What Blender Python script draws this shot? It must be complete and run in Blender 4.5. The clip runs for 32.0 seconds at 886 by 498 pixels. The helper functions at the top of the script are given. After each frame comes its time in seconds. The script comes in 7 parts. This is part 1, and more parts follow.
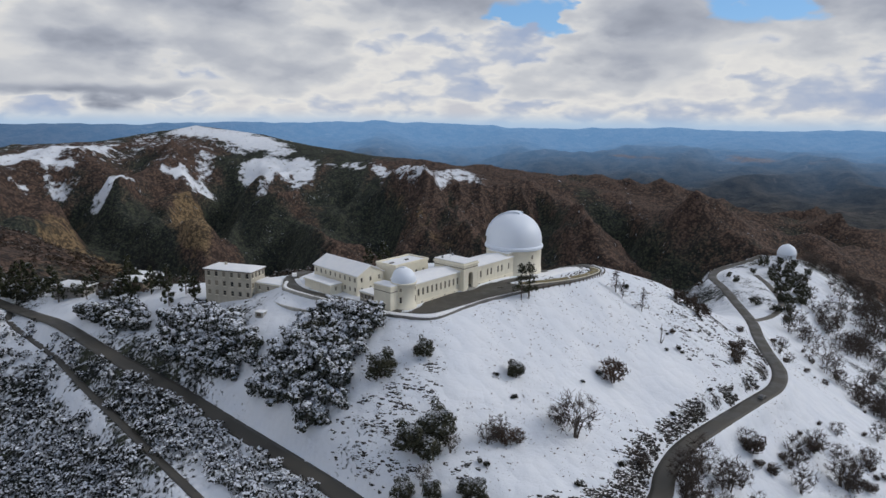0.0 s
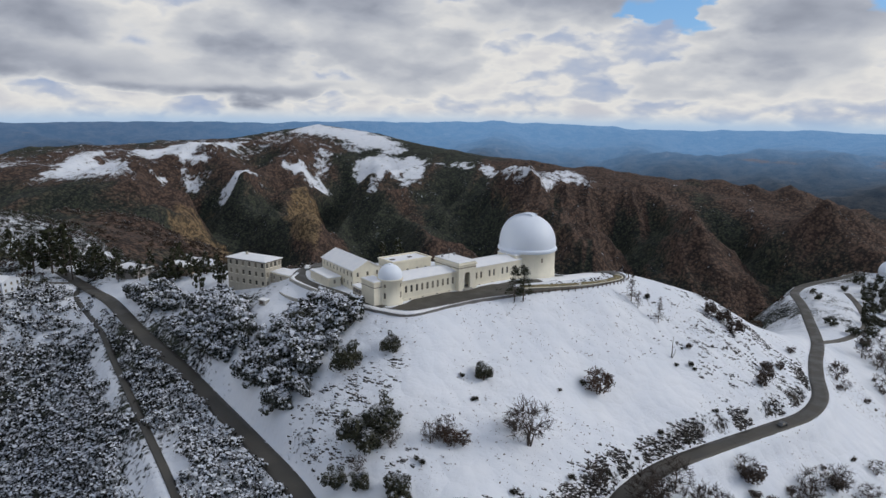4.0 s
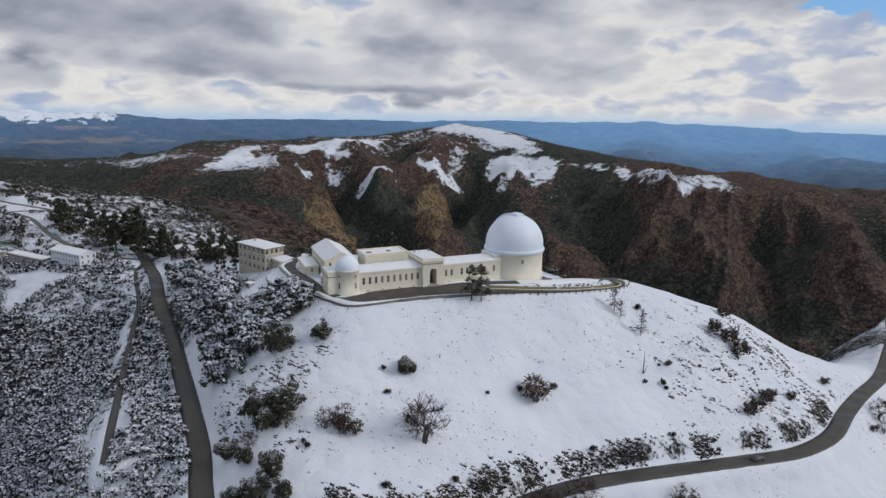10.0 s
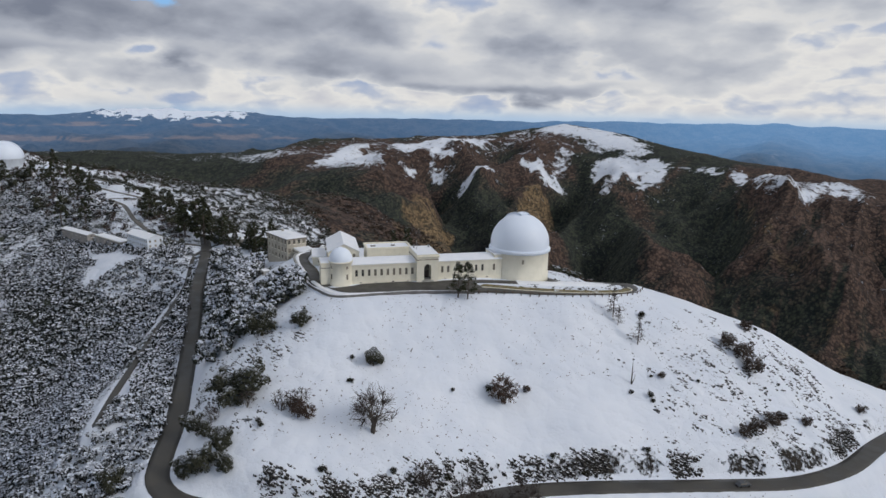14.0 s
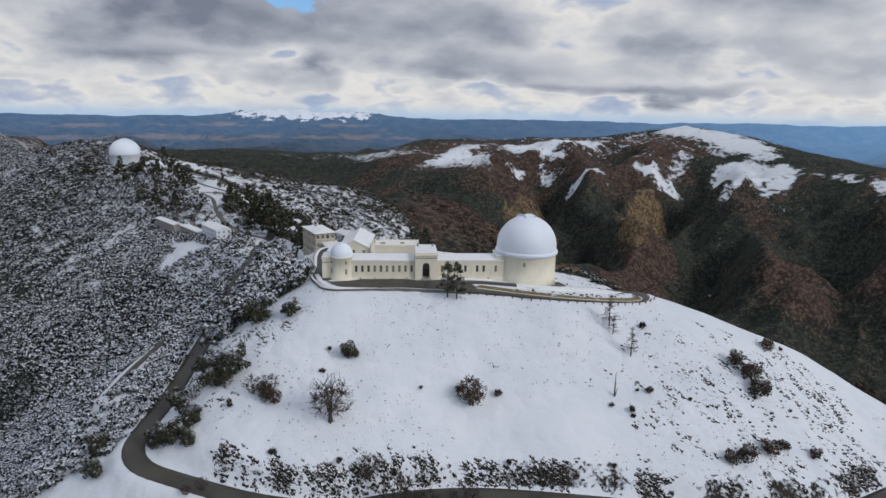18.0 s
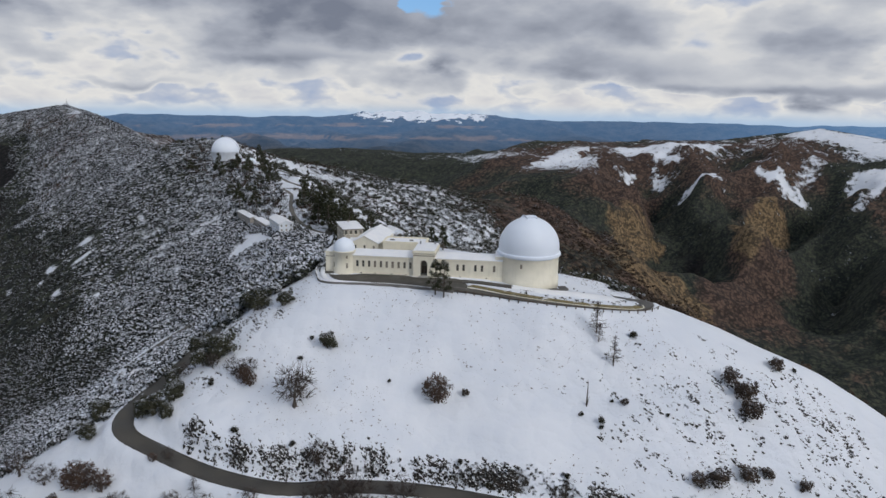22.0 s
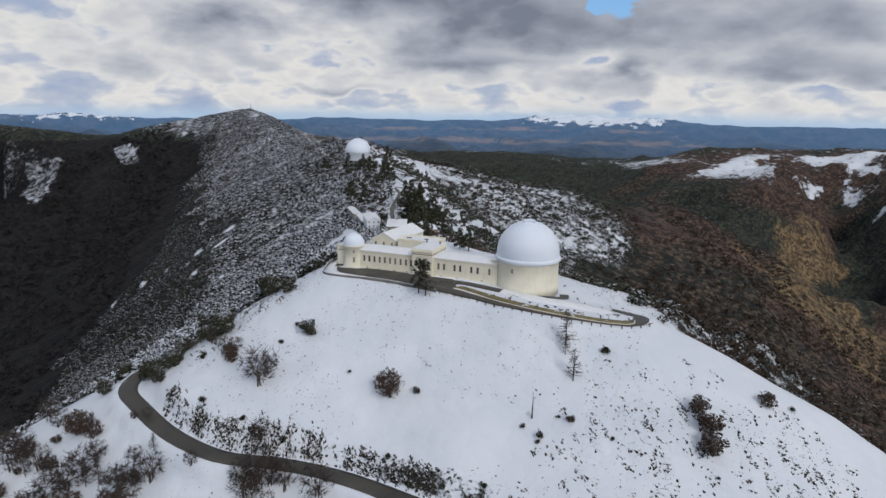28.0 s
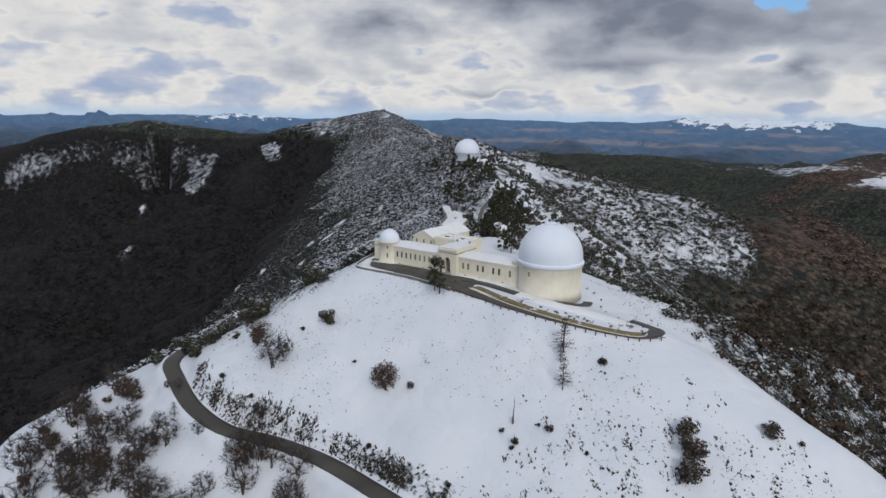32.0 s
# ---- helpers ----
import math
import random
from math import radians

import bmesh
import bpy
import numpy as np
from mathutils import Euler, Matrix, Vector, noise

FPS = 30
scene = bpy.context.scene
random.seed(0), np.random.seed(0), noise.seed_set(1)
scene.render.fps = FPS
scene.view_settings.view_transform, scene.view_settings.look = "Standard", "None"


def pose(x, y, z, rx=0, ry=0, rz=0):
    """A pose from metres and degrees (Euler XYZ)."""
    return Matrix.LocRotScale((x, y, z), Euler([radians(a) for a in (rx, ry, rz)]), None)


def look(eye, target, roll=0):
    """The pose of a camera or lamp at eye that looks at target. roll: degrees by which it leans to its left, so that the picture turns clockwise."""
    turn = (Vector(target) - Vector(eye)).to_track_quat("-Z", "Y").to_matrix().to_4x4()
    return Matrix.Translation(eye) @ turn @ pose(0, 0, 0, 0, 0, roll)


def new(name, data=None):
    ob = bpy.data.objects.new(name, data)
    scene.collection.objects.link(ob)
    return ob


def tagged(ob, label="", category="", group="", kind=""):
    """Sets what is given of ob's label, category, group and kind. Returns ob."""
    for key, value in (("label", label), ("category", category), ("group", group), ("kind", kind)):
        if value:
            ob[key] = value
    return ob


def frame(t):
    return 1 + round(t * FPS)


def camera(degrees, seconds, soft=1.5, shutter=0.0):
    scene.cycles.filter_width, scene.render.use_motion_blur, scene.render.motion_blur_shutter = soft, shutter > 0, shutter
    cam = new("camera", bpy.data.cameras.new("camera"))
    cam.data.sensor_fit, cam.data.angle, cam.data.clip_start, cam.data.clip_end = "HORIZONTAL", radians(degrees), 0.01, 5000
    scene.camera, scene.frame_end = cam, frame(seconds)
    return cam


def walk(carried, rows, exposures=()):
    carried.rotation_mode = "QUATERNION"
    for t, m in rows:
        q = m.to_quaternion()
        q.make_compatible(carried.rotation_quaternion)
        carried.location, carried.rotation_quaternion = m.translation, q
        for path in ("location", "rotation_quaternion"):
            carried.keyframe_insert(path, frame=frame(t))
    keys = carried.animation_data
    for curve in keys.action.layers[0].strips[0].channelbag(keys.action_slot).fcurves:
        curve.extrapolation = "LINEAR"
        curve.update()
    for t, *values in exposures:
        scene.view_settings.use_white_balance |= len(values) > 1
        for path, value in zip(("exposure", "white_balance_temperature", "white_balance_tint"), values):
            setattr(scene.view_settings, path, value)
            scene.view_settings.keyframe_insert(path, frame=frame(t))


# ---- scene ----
cam = camera(68.6, 32.0)
METRES, EYE, TILT, LEAN, TURN = 354.0, 66.0, -12.2, -0.6, 0.0
ROWS = [
    (0.0, 0.0, 0.0, 0.0, 0.0, 0.0, -0.0),
    (0.5, 0.0158, -0.0004, -0.0, 1.33, 0.01, -0.3),
    (1.0, 0.0317, -0.0003, 0.0, 2.88, -0.01, -0.66),
    (1.5, 0.0474, 0.0002, -0.0001, 4.18, -0.02, -0.94),
    (2.0, 0.063, 0.0011, 0.0003, 5.42, -0.05, -1.24),
    (2.5, 0.0786, 0.0023, 0.0004, 6.67, -0.07, -1.54),
    (3.0, 0.0941, 0.0038, 0.0006, 7.92, -0.1, -1.81),
    (3.5, 0.1094, 0.0056, 0.0009, 9.17, -0.14, -2.13),
    (5.5, 0.1712, 0.0157, 0.0028, 14.17, -0.36, -3.21),
    (6.0, 0.1862, 0.0193, 0.0035, 15.25, -0.42, -3.47),
    (6.5, 0.2012, 0.0231, 0.0042, 16.31, -0.5, -3.72),
    (7.0, 0.2162, 0.0272, 0.0049, 17.38, -0.57, -3.96),
    (7.5, 0.2312, 0.0316, 0.0056, 18.43, -0.65, -4.19),
    (8.0, 0.2462, 0.0364, 0.0065, 19.35, -0.73, -4.41),
    (8.5, 0.261, 0.0413, 0.0074, 20.34, -0.81, -4.63),
    (9.0, 0.2757, 0.0466, 0.0084, 21.37, -0.91, -4.86),
    (9.5, 0.2902, 0.0521, 0.0094, 22.46, -1.01, -5.13),
    (10.0, 0.3048, 0.0579, 0.0104, 23.56, -1.11, -5.37),
    (10.5, 0.3193, 0.0639, 0.0114, 24.6, -1.2, -5.61),
    (11.0, 0.3334, 0.0702, 0.0125, 25.55, -1.29, -5.84),
    (11.5, 0.3474, 0.0766, 0.0135, 26.93, -1.43, -6.12),
    (12.0, 0.3611, 0.0834, 0.0149, 28.6, -1.62, -6.47),
    (12.5, 0.3747, 0.0906, 0.0162, 30.21, -1.8, -6.78),
    (13.0, 0.3879, 0.0982, 0.0175, 31.6, -1.97, -7.07),
    (13.5, 0.401, 0.1061, 0.0189, 32.66, -2.1, -7.29),
    (14.0, 0.4136, 0.114, 0.0203, 33.64, -2.22, -7.48),
    (14.5, 0.4264, 0.1224, 0.0219, 34.77, -2.37, -7.7),
    (16.5, 0.4772, 0.159, 0.0301, 40.37, -3.12, -8.61),
    (17.0, 0.4895, 0.1689, 0.0324, 41.66, -3.3, -8.81),
    (17.5, 0.5016, 0.1793, 0.0347, 42.98, -3.48, -9.0),
    (18.0, 0.5134, 0.1898, 0.037, 44.36, -3.67, -9.19),
    (18.5, 0.5249, 0.2004, 0.0394, 45.72, -3.88, -9.4),
    (19.0, 0.5361, 0.2116, 0.0418, 47.05, -4.09, -9.57),
    (19.5, 0.5471, 0.2228, 0.0443, 48.33, -4.3, -9.75),
    (20.0, 0.5578, 0.2344, 0.0465, 49.42, -4.45, -9.89),
    (20.5, 0.5683, 0.246, 0.0487, 50.53, -4.63, -10.05),
    (21.0, 0.5784, 0.2578, 0.0511, 51.69, -4.8, -10.18),
    (21.5, 0.5884, 0.2699, 0.0533, 53.02, -5.02, -10.35),
    (22.0, 0.5978, 0.2821, 0.0558, 54.97, -5.36, -10.62),
    (22.5, 0.607, 0.2947, 0.0584, 57.04, -5.71, -10.83),
    (23.0, 0.6157, 0.3076, 0.0611, 58.73, -6.0, -11.02),
    (23.5, 0.624, 0.3209, 0.0638, 59.93, -6.2, -11.14),
    (24.0, 0.6314, 0.3331, 0.0661, 60.74, -6.33, -11.23),
    (24.5, 0.6392, 0.3464, 0.0688, 61.99, -6.56, -11.35),
    (25.0, 0.6467, 0.3597, 0.0714, 63.61, -6.84, -11.51),
    (25.5, 0.654, 0.3734, 0.0743, 65.24, -7.12, -11.66),
    (27.5, 0.6796, 0.4294, 0.0859, 69.33, -7.86, -12.01),
    (28.0, 0.6855, 0.4435, 0.0889, 70.76, -8.13, -12.13),
    (28.5, 0.6907, 0.4578, 0.092, 72.38, -8.46, -12.24),
    (29.0, 0.6955, 0.4722, 0.0951, 74.06, -8.8, -12.35),
    (29.5, 0.6998, 0.4868, 0.0981, 75.74, -9.15, -12.47),
    (30.0, 0.7038, 0.5014, 0.1012, 77.44, -9.49, -12.56),
    (30.5, 0.7075, 0.5162, 0.1043, 79.12, -9.85, -12.63),
    (31.0, 0.7106, 0.531, 0.1074, 80.64, -10.16, -12.71),
    (31.5, 0.7134, 0.5458, 0.1105, 82.14, -10.47, -12.76),
    (32.0, 0.7158, 0.5608, 0.1135, 83.64, -10.78, -12.8),
]
walk(cam, [(t, pose(0, 0, EYE, TILT, LEAN, TURN) @ pose(METRES * x, METRES * y, METRES * z, 90 + pitch, roll, yaw)) for t, x, y, z, yaw, pitch, roll in ROWS])
# exposure is constant along the walk
scene.view_settings.exposure = 0.0

# ---- world, sun ----
SUN_AZ, SUN_EL = 80.0, 34.0  # degrees clockwise from +y, and above the horizon


def build_world():
    w = bpy.data.worlds.new("sky")
    scene.world = w
    w.use_nodes = True
    nt = w.node_tree
    nt.nodes.clear()
    N, L = nt.nodes.new, nt.links.new

    def math_node(op, a, b=None, clamp=False):
        n = N("ShaderNodeMath")
        n.operation, n.use_clamp = op, clamp
        for i, v in enumerate((a, b)):
            if v is None:
                continue
            if isinstance(v, (int, float)):
                n.inputs[i].default_value = v
            else:
                L(v, n.inputs[i])
        return n.outputs[0]

    def ramp(fac, stops):
        n = N("ShaderNodeValToRGB")
        els = n.color_ramp.elements
        while len(els) < len(stops):
            els.new(0.5)
        for e, (p, c) in zip(els, stops):
            e.position, e.color = p, (*c, 1)
        L(fac, n.inputs[0])
        return n.outputs[0]

    def mix(fac, a, b):
        n = N("ShaderNodeMix")
        n.data_type = "RGBA"
        if isinstance(fac, (int, float)):
            n.inputs[0].default_value = fac
        else:
            L(fac, n.inputs[0])
        for sock, v in ((n.inputs[6], a), (n.inputs[7], b)):
            if isinstance(v, tuple):
                sock.default_value = (*v, 1)
            else:
                L(v, sock)
        return n.outputs[2]

    def noise_tex(vec, scale, detail, rough=0.55, lac=2.0, warp=0.0):
        n = N("ShaderNodeTexNoise")
        n.inputs["Scale"].default_value, n.inputs["Detail"].default_value = scale, detail
        n.inputs["Roughness"].default_value, n.inputs["Lacunarity"].default_value = rough, lac
        n.inputs["Distortion"].default_value = warp
        L(vec, n.inputs["Vector"])
        return n.outputs["Fac"]

    tc = N("ShaderNodeTexCoord")
    sep = N("ShaderNodeSeparateXYZ")
    L(tc.outputs["Generated"], sep.inputs[0])
    x, y, z = sep.outputs
    az = math_node("MULTIPLY", math_node("ARCTAN2", x, y), 57.29578)
    el = math_node("MULTIPLY", math_node("ARCSINE", z), 57.29578)

    def cloud_space(shift, wide, tall):
        """Heaped clouds seen from the side, wider than they are tall."""
        c = N("ShaderNodeCombineXYZ")
        L(math_node("MULTIPLY", x, wide), c.inputs[0])
        L(math_node("MULTIPLY", y, wide), c.inputs[1])
        L(math_node("ADD", math_node("MULTIPLY", z, tall), shift), c.inputs[2])
        return c.outputs[0]

    def puffs(vec, scale, detail):
        """Heaped, cauliflower-like cloud bodies: 1 in the middle of a puff, 0 between them."""
        n = N("ShaderNodeTexVoronoi")
        n.feature = "SMOOTH_F1"
        n.inputs["Scale"].default_value, n.inputs["Detail"].default_value = scale, detail
        n.inputs["Roughness"].default_value, n.inputs["Lacunarity"].default_value, n.inputs["Smoothness"].default_value = 0.55, 2.3, 0.35
        n.normalize = True
        L(vec, n.inputs["Vector"])
        return math_node("SUBTRACT", 1.0, math_node("MULTIPLY", n.outputs["Distance"], 1.6))

    def bent(vec, scale, by):
        """The same space with its outlines folded by a noise."""
        n = N("ShaderNodeTexNoise")
        n.inputs["Scale"].default_value, n.inputs["Detail"].default_value, n.inputs["Roughness"].default_value = scale, 5, 0.6
        L(vec, n.inputs["Vector"])
        o = N("ShaderNodeVectorMath")
        o.operation = "MULTIPLY_ADD"
        L(n.outputs["Color"], o.inputs[0])
        o.inputs[1].default_value = (by, by, by)
        L(vec, o.inputs[2])
        return o.outputs[0]

    def body(shift, wide, tall, scale):
        vec = bent(cloud_space(shift, wide, tall), 1.3, 0.5)
        return math_node("ADD", math_node("MULTIPLY", puffs(vec, scale, 2.0), 0.55), math_node("MULTIPLY", noise_tex(vec, scale * 0.9, 5, 0.46, 2.1), 0.70))

    n_a, n_d = body(0.0, 4.4, 9.5, 1.0), body(2.0, 10.5, 25.0, 1.0)
    n_c = noise_tex(cloud_space(5.0, 2.4, 7.0), 1.1, 3, 0.45)
    az = math_node("ADD", az, math_node("MULTIPLY", math_node("SUBTRACT", n_d, 0.6), 14.0))
    el = math_node("ADD", el, math_node("MULTIPLY", math_node("SUBTRACT", n_a, 0.6), 6.0))

    def blob(a, e, wa, we):
        p = math_node("POWER", math_node("DIVIDE", math_node("SUBTRACT", az, a), wa), 2.0)
        q = math_node("POWER", math_node("DIVIDE", math_node("SUBTRACT", el, e), we), 2.0)
        return math_node("POWER", 2.718282, math_node("MULTIPLY", math_node("ADD", p, q), -1.0))

    def between(v, lo, hi):
        n = N("ShaderNodeMapRange")
        n.interpolation_type = "SMOOTHSTEP"
        n.inputs[1].default_value, n.inputs[2].default_value = lo, hi
        L(v, n.inputs[0])
        return n.outputs[0]

    # how heavy the cloud is: more overhead than at the skyline
    heavy = math_node("ADD", n_a, math_node("MULTIPLY", math_node("SUBTRACT", n_c, 0.5), 0.55))
    heavy = math_node("ADD", heavy, math_node("MULTIPLY", math_node("SUBTRACT", math_node("MINIMUM", z, 0.2), 0.085), 0.9))
    heavy = math_node("ADD", heavy, math_node("MULTIPLY", math_node("SUBTRACT", n_d, 0.6), 0.35))
    # heavy grey banks and bright heaps: azimuth, elevation, half widths, strength
    for a, e, wa, we, k in ((-28, 1.3, 9, 0.55, -0.42), (-19.4, 3.6, 4, 2.0, -0.22), (18, 4.1, 5, 1.3, -0.20), (15, 7.4, 5, 1.3, -0.16), (-77, 8.4, 12, 2.4, -0.40), (-69, 3.5, 6, 0.55, -0.25), (-54.4, 2.8, 2.0, 0.6, -0.30),
                            (-39.5, 2.5, 5, 1.0, -0.22), (-81, 1.4, 5, 0.35, -0.25), (-111, 4.2, 6, 1.5, -0.22), (27, 4.0, 9, 3.2, 0.20), (-62, 3.6, 6, 1.3, 0.16), (-92, 1.6, 12, 0.9, 0.18), (-40, 0.3, 60, 0.6, 0.14), (20, 0.6, 22, 0.9, 0.16), (-26, 6.5, 7, 2.0, -0.08), (-58, 6, 18, 5, -0.22), (-10, 5, 18, 5, 0.12), (-112, 4, 9, 6, 0.20), (-41, 6, 8, 4, -0.16)):
        heavy = math_node("SUBTRACT", heavy, math_node("MULTIPLY", blob(a, e, wa, we), 0.75 * k))
    # sunlit heaps with blue-grey air between them, and before them grey banks with bright rims
    heaps = ramp(n_d, ((0.44, (0.37, 0.45, 0.62)), (0.56, (0.50, 0.55, 0.66)), (0.67, (0.80, 0.79, 0.77)), (0.84, (0.60, 0.61, 0.66))))
    banks = ramp(heavy, ((0.56, (0.80, 0.79, 0.77)), (0.65, (0.60, 0.62, 0.66)), (0.79, (0.41, 0.44, 0.51)), (1.00, (0.20, 0.225, 0.29))))
    cloud = mix(between(heavy, 0.52, 0.61), heaps, banks)

    sky = N("ShaderNodeTexSky")
    sky.sky_type, sky.sun_disc = "NISHITA", False
    sky.sun_elevation, sky.sun_rotation = radians(SUN_EL), radians(SUN_AZ)
    sky.altitude, sky.dust_density = 1280, 0.4
    sk = N("ShaderNodeVectorMath")
    sk.operation = "SCALE"
    L(sky.outputs[0], sk.inputs[0])
    sk.inputs["Scale"].default_value = 0.11
    blue = mix(0.55, sk.outputs[0], (0.15, 0.44, 0.90))
    hole = 0.0
    for a, e, wa, we in ((7.0, 7.6, 3.0, 1.9), (25.4, 9.4, 4.4, 2.6), (-57.3, 8.6, 2.6, 1.9), (-56, 14, 6, 4), (140, 30, 25, 14), (-160, 45, 20, 12)):
        hole = math_node("ADD", hole, blob(a, e, wa, we))
    gap = N("ShaderNodeMapRange")
    gap.interpolation_type = "SMOOTHSTEP"
    gap.inputs[1].default_value, gap.inputs[2].default_value = 0.42, 0.68
    L(hole, gap.inputs[0])
    col = mix(gap.outputs[0], cloud, blue)
    # pale blue strip of clear air at the horizon
    hz = N("ShaderNodeMapRange")
    hz.interpolation_type = "SMOOTHSTEP"
    hz.inputs[1].default_value, hz.inputs[2].default_value = 0.000, -0.028
    hz.inputs[3].default_value, hz.inputs[4].default_value = 0.0, 1.0
    L(z, hz.inputs[0])
    col = mix(hz.outputs[0], col, (0.42, 0.57, 0.76))
    # below the horizon: dim earth light
    dn = N("ShaderNodeMapRange")
    dn.inputs[1].default_value, dn.inputs[2].default_value = -0.03, -0.12
    L(z, dn.inputs[0])
    col = mix(dn.outputs[0], col, (0.06, 0.07, 0.085))
    bg = N("ShaderNodeBackground")
    L(col, bg.inputs[0])
    bg.inputs[1].default_value = 0.94
    out = N("ShaderNodeOutputWorld")
    L(bg.outputs[0], out.inputs[0])


build_world()
sun_data = bpy.data.lights.new("sun", "SUN")
sun_data.energy, sun_data.angle, sun_data.color = 1.40, radians(18), (1.0, 0.965, 0.92)
sun = new("sun", sun_data)
a, e = radians(SUN_AZ), radians(SUN_EL)
sun.matrix_basis = look((0, 0, 400), Vector((0, 0, 400)) - Vector((math.sin(a) * math.cos(e), math.cos(a) * math.cos(e), math.sin(e))))


# ---- materials ----
class Nodes:
    """Small wrapper to write node materials in few lines."""

    def __init__(self, name):
        self.mat = bpy.data.materials.new(name)
        self.mat.use_nodes = True
        self.nt = self.mat.node_tree
        self.bsdf = self.nt.nodes["Principled BSDF"]
        self.bsdf.inputs["Specular IOR Level"].default_value = 0.3

    def put(self, sock, v):
        if isinstance(v, (int, float)):
            sock.default_value = v
        elif isinstance(v, tuple):
            sock.default_value = (*v, 1) if len(v) == 3 and sock.type == "RGBA" else v
        else:
            self.nt.links.new(v, sock)

    def coord(self, kind="Object"):
        return self.nt.nodes.new("ShaderNodeTexCoord").outputs[kind]

    def position(self):
        return self.nt.nodes.new("ShaderNodeNewGeometry").outputs["Position"]

    def up(self):
        s = self.nt.nodes.new("ShaderNodeSeparateXYZ")
        self.put(s.inputs[0], self.nt.nodes.new("ShaderNodeNewGeometry").outputs["Normal"])
        return s.outputs[2]

    def attr(self, name):
        n = self.nt.nodes.new("ShaderNodeAttribute")
        n.attribute_name = name
        return n.outputs["Fac"]

    def island(self):
        return self.nt.nodes.new("ShaderNodeNewGeometry").outputs["Random Per Island"]

    def chance(self):
        return self.nt.nodes.new("ShaderNodeObjectInfo").outputs["Random"]

    def scaled(self, vec, s):
        n = self.nt.nodes.new("ShaderNodeVectorMath")
        n.operation = "MULTIPLY"
        self.put(n.inputs[0], vec)
        n.inputs[1].default_value = s
        return n.outputs[0]

    def noise(self, vec, scale, detail=4, rough=0.55, warp=0.0):
        n = self.nt.nodes.new("ShaderNodeTexNoise")
        n.inputs["Scale"].default_value, n.inputs["Detail"].default_value = scale, detail
        n.inputs["Roughness"].default_value, n.inputs["Distortion"].default_value = rough, warp
        self.put(n.inputs["Vector"], vec)
        return n.outputs["Fac"]

    def cells(self, vec, scale, out="Distance"):
        n = self.nt.nodes.new("ShaderNodeTexVoronoi")
        n.inputs["Scale"].default_value = scale
        self.put(n.inputs["Vector"], vec)
        return n.outputs[out]

    def math(self, op, a, b=0.0, clamp=False):
        n = self.nt.nodes.new("ShaderNodeMath")
        n.operation, n.use_clamp = op, clamp
        self.put(n.inputs[0], a)
        self.put(n.inputs[1], b)
        return n.outputs[0]

    def step(self, v, lo, hi):
        n = self.nt.nodes.new("ShaderNodeMapRange")
        n.interpolation_type = "SMOOTHSTEP"
        self.put(n.inputs[0], v)
        self.put(n.inputs[1], lo)
        self.put(n.inputs[2], hi)
        return n.outputs[0]

    def mix(self, f, a, b):
        n = self.nt.nodes.new("ShaderNodeMix")
        n.data_type = "RGBA"
        self.put(n.inputs[0], f)
        self.put(n.inputs[6], a)
        self.put(n.inputs[7], b)
        return n.outputs[2]

    def bump(self, h, strength=0.3, dist=0.1):
        n = self.nt.nodes.new("ShaderNodeBump")
        n.inputs["Strength"].default_value, n.inputs["Distance"].default_value = strength, dist
        self.put(n.inputs["Height"], h)
        self.nt.links.new(n.outputs[0], self.bsdf.inputs["Normal"])

    def done(self, col, rough=0.8, metal=0.0):
        self.put(self.bsdf.inputs["Base Color"], col)
        self.put(self.bsdf.inputs["Roughness"], rough)
        self.put(self.bsdf.inputs["Metallic"], metal)
        return self.mat


def paint(name, c1, c2, scale=1.5, rough=0.7, bump=0.15, stain=None, metal=0.0):
    """A painted, plastered or stone surface: two tones, grain and faint streaks."""
    m = Nodes(name)
    p = m.position()
    col = m.mix(m.step(m.noise(p, scale * 0.25, 5), 0.3, 0.7), c1, c2)
    if stain:
        run = m.noise(m.scaled(p, (1.2, 1.2, 0.12)), 1.0, 5, 0.6)
        col = m.mix(m.math("MULTIPLY", m.step(run, 0.52, 0.75), 0.55), col, stain)
    m.bump(m.noise(p, scale * 6, 4), bump, 0.03)
    return m.done(col, rough, metal)


SNOW = (0.80, 0.82, 0.86)
M = {}


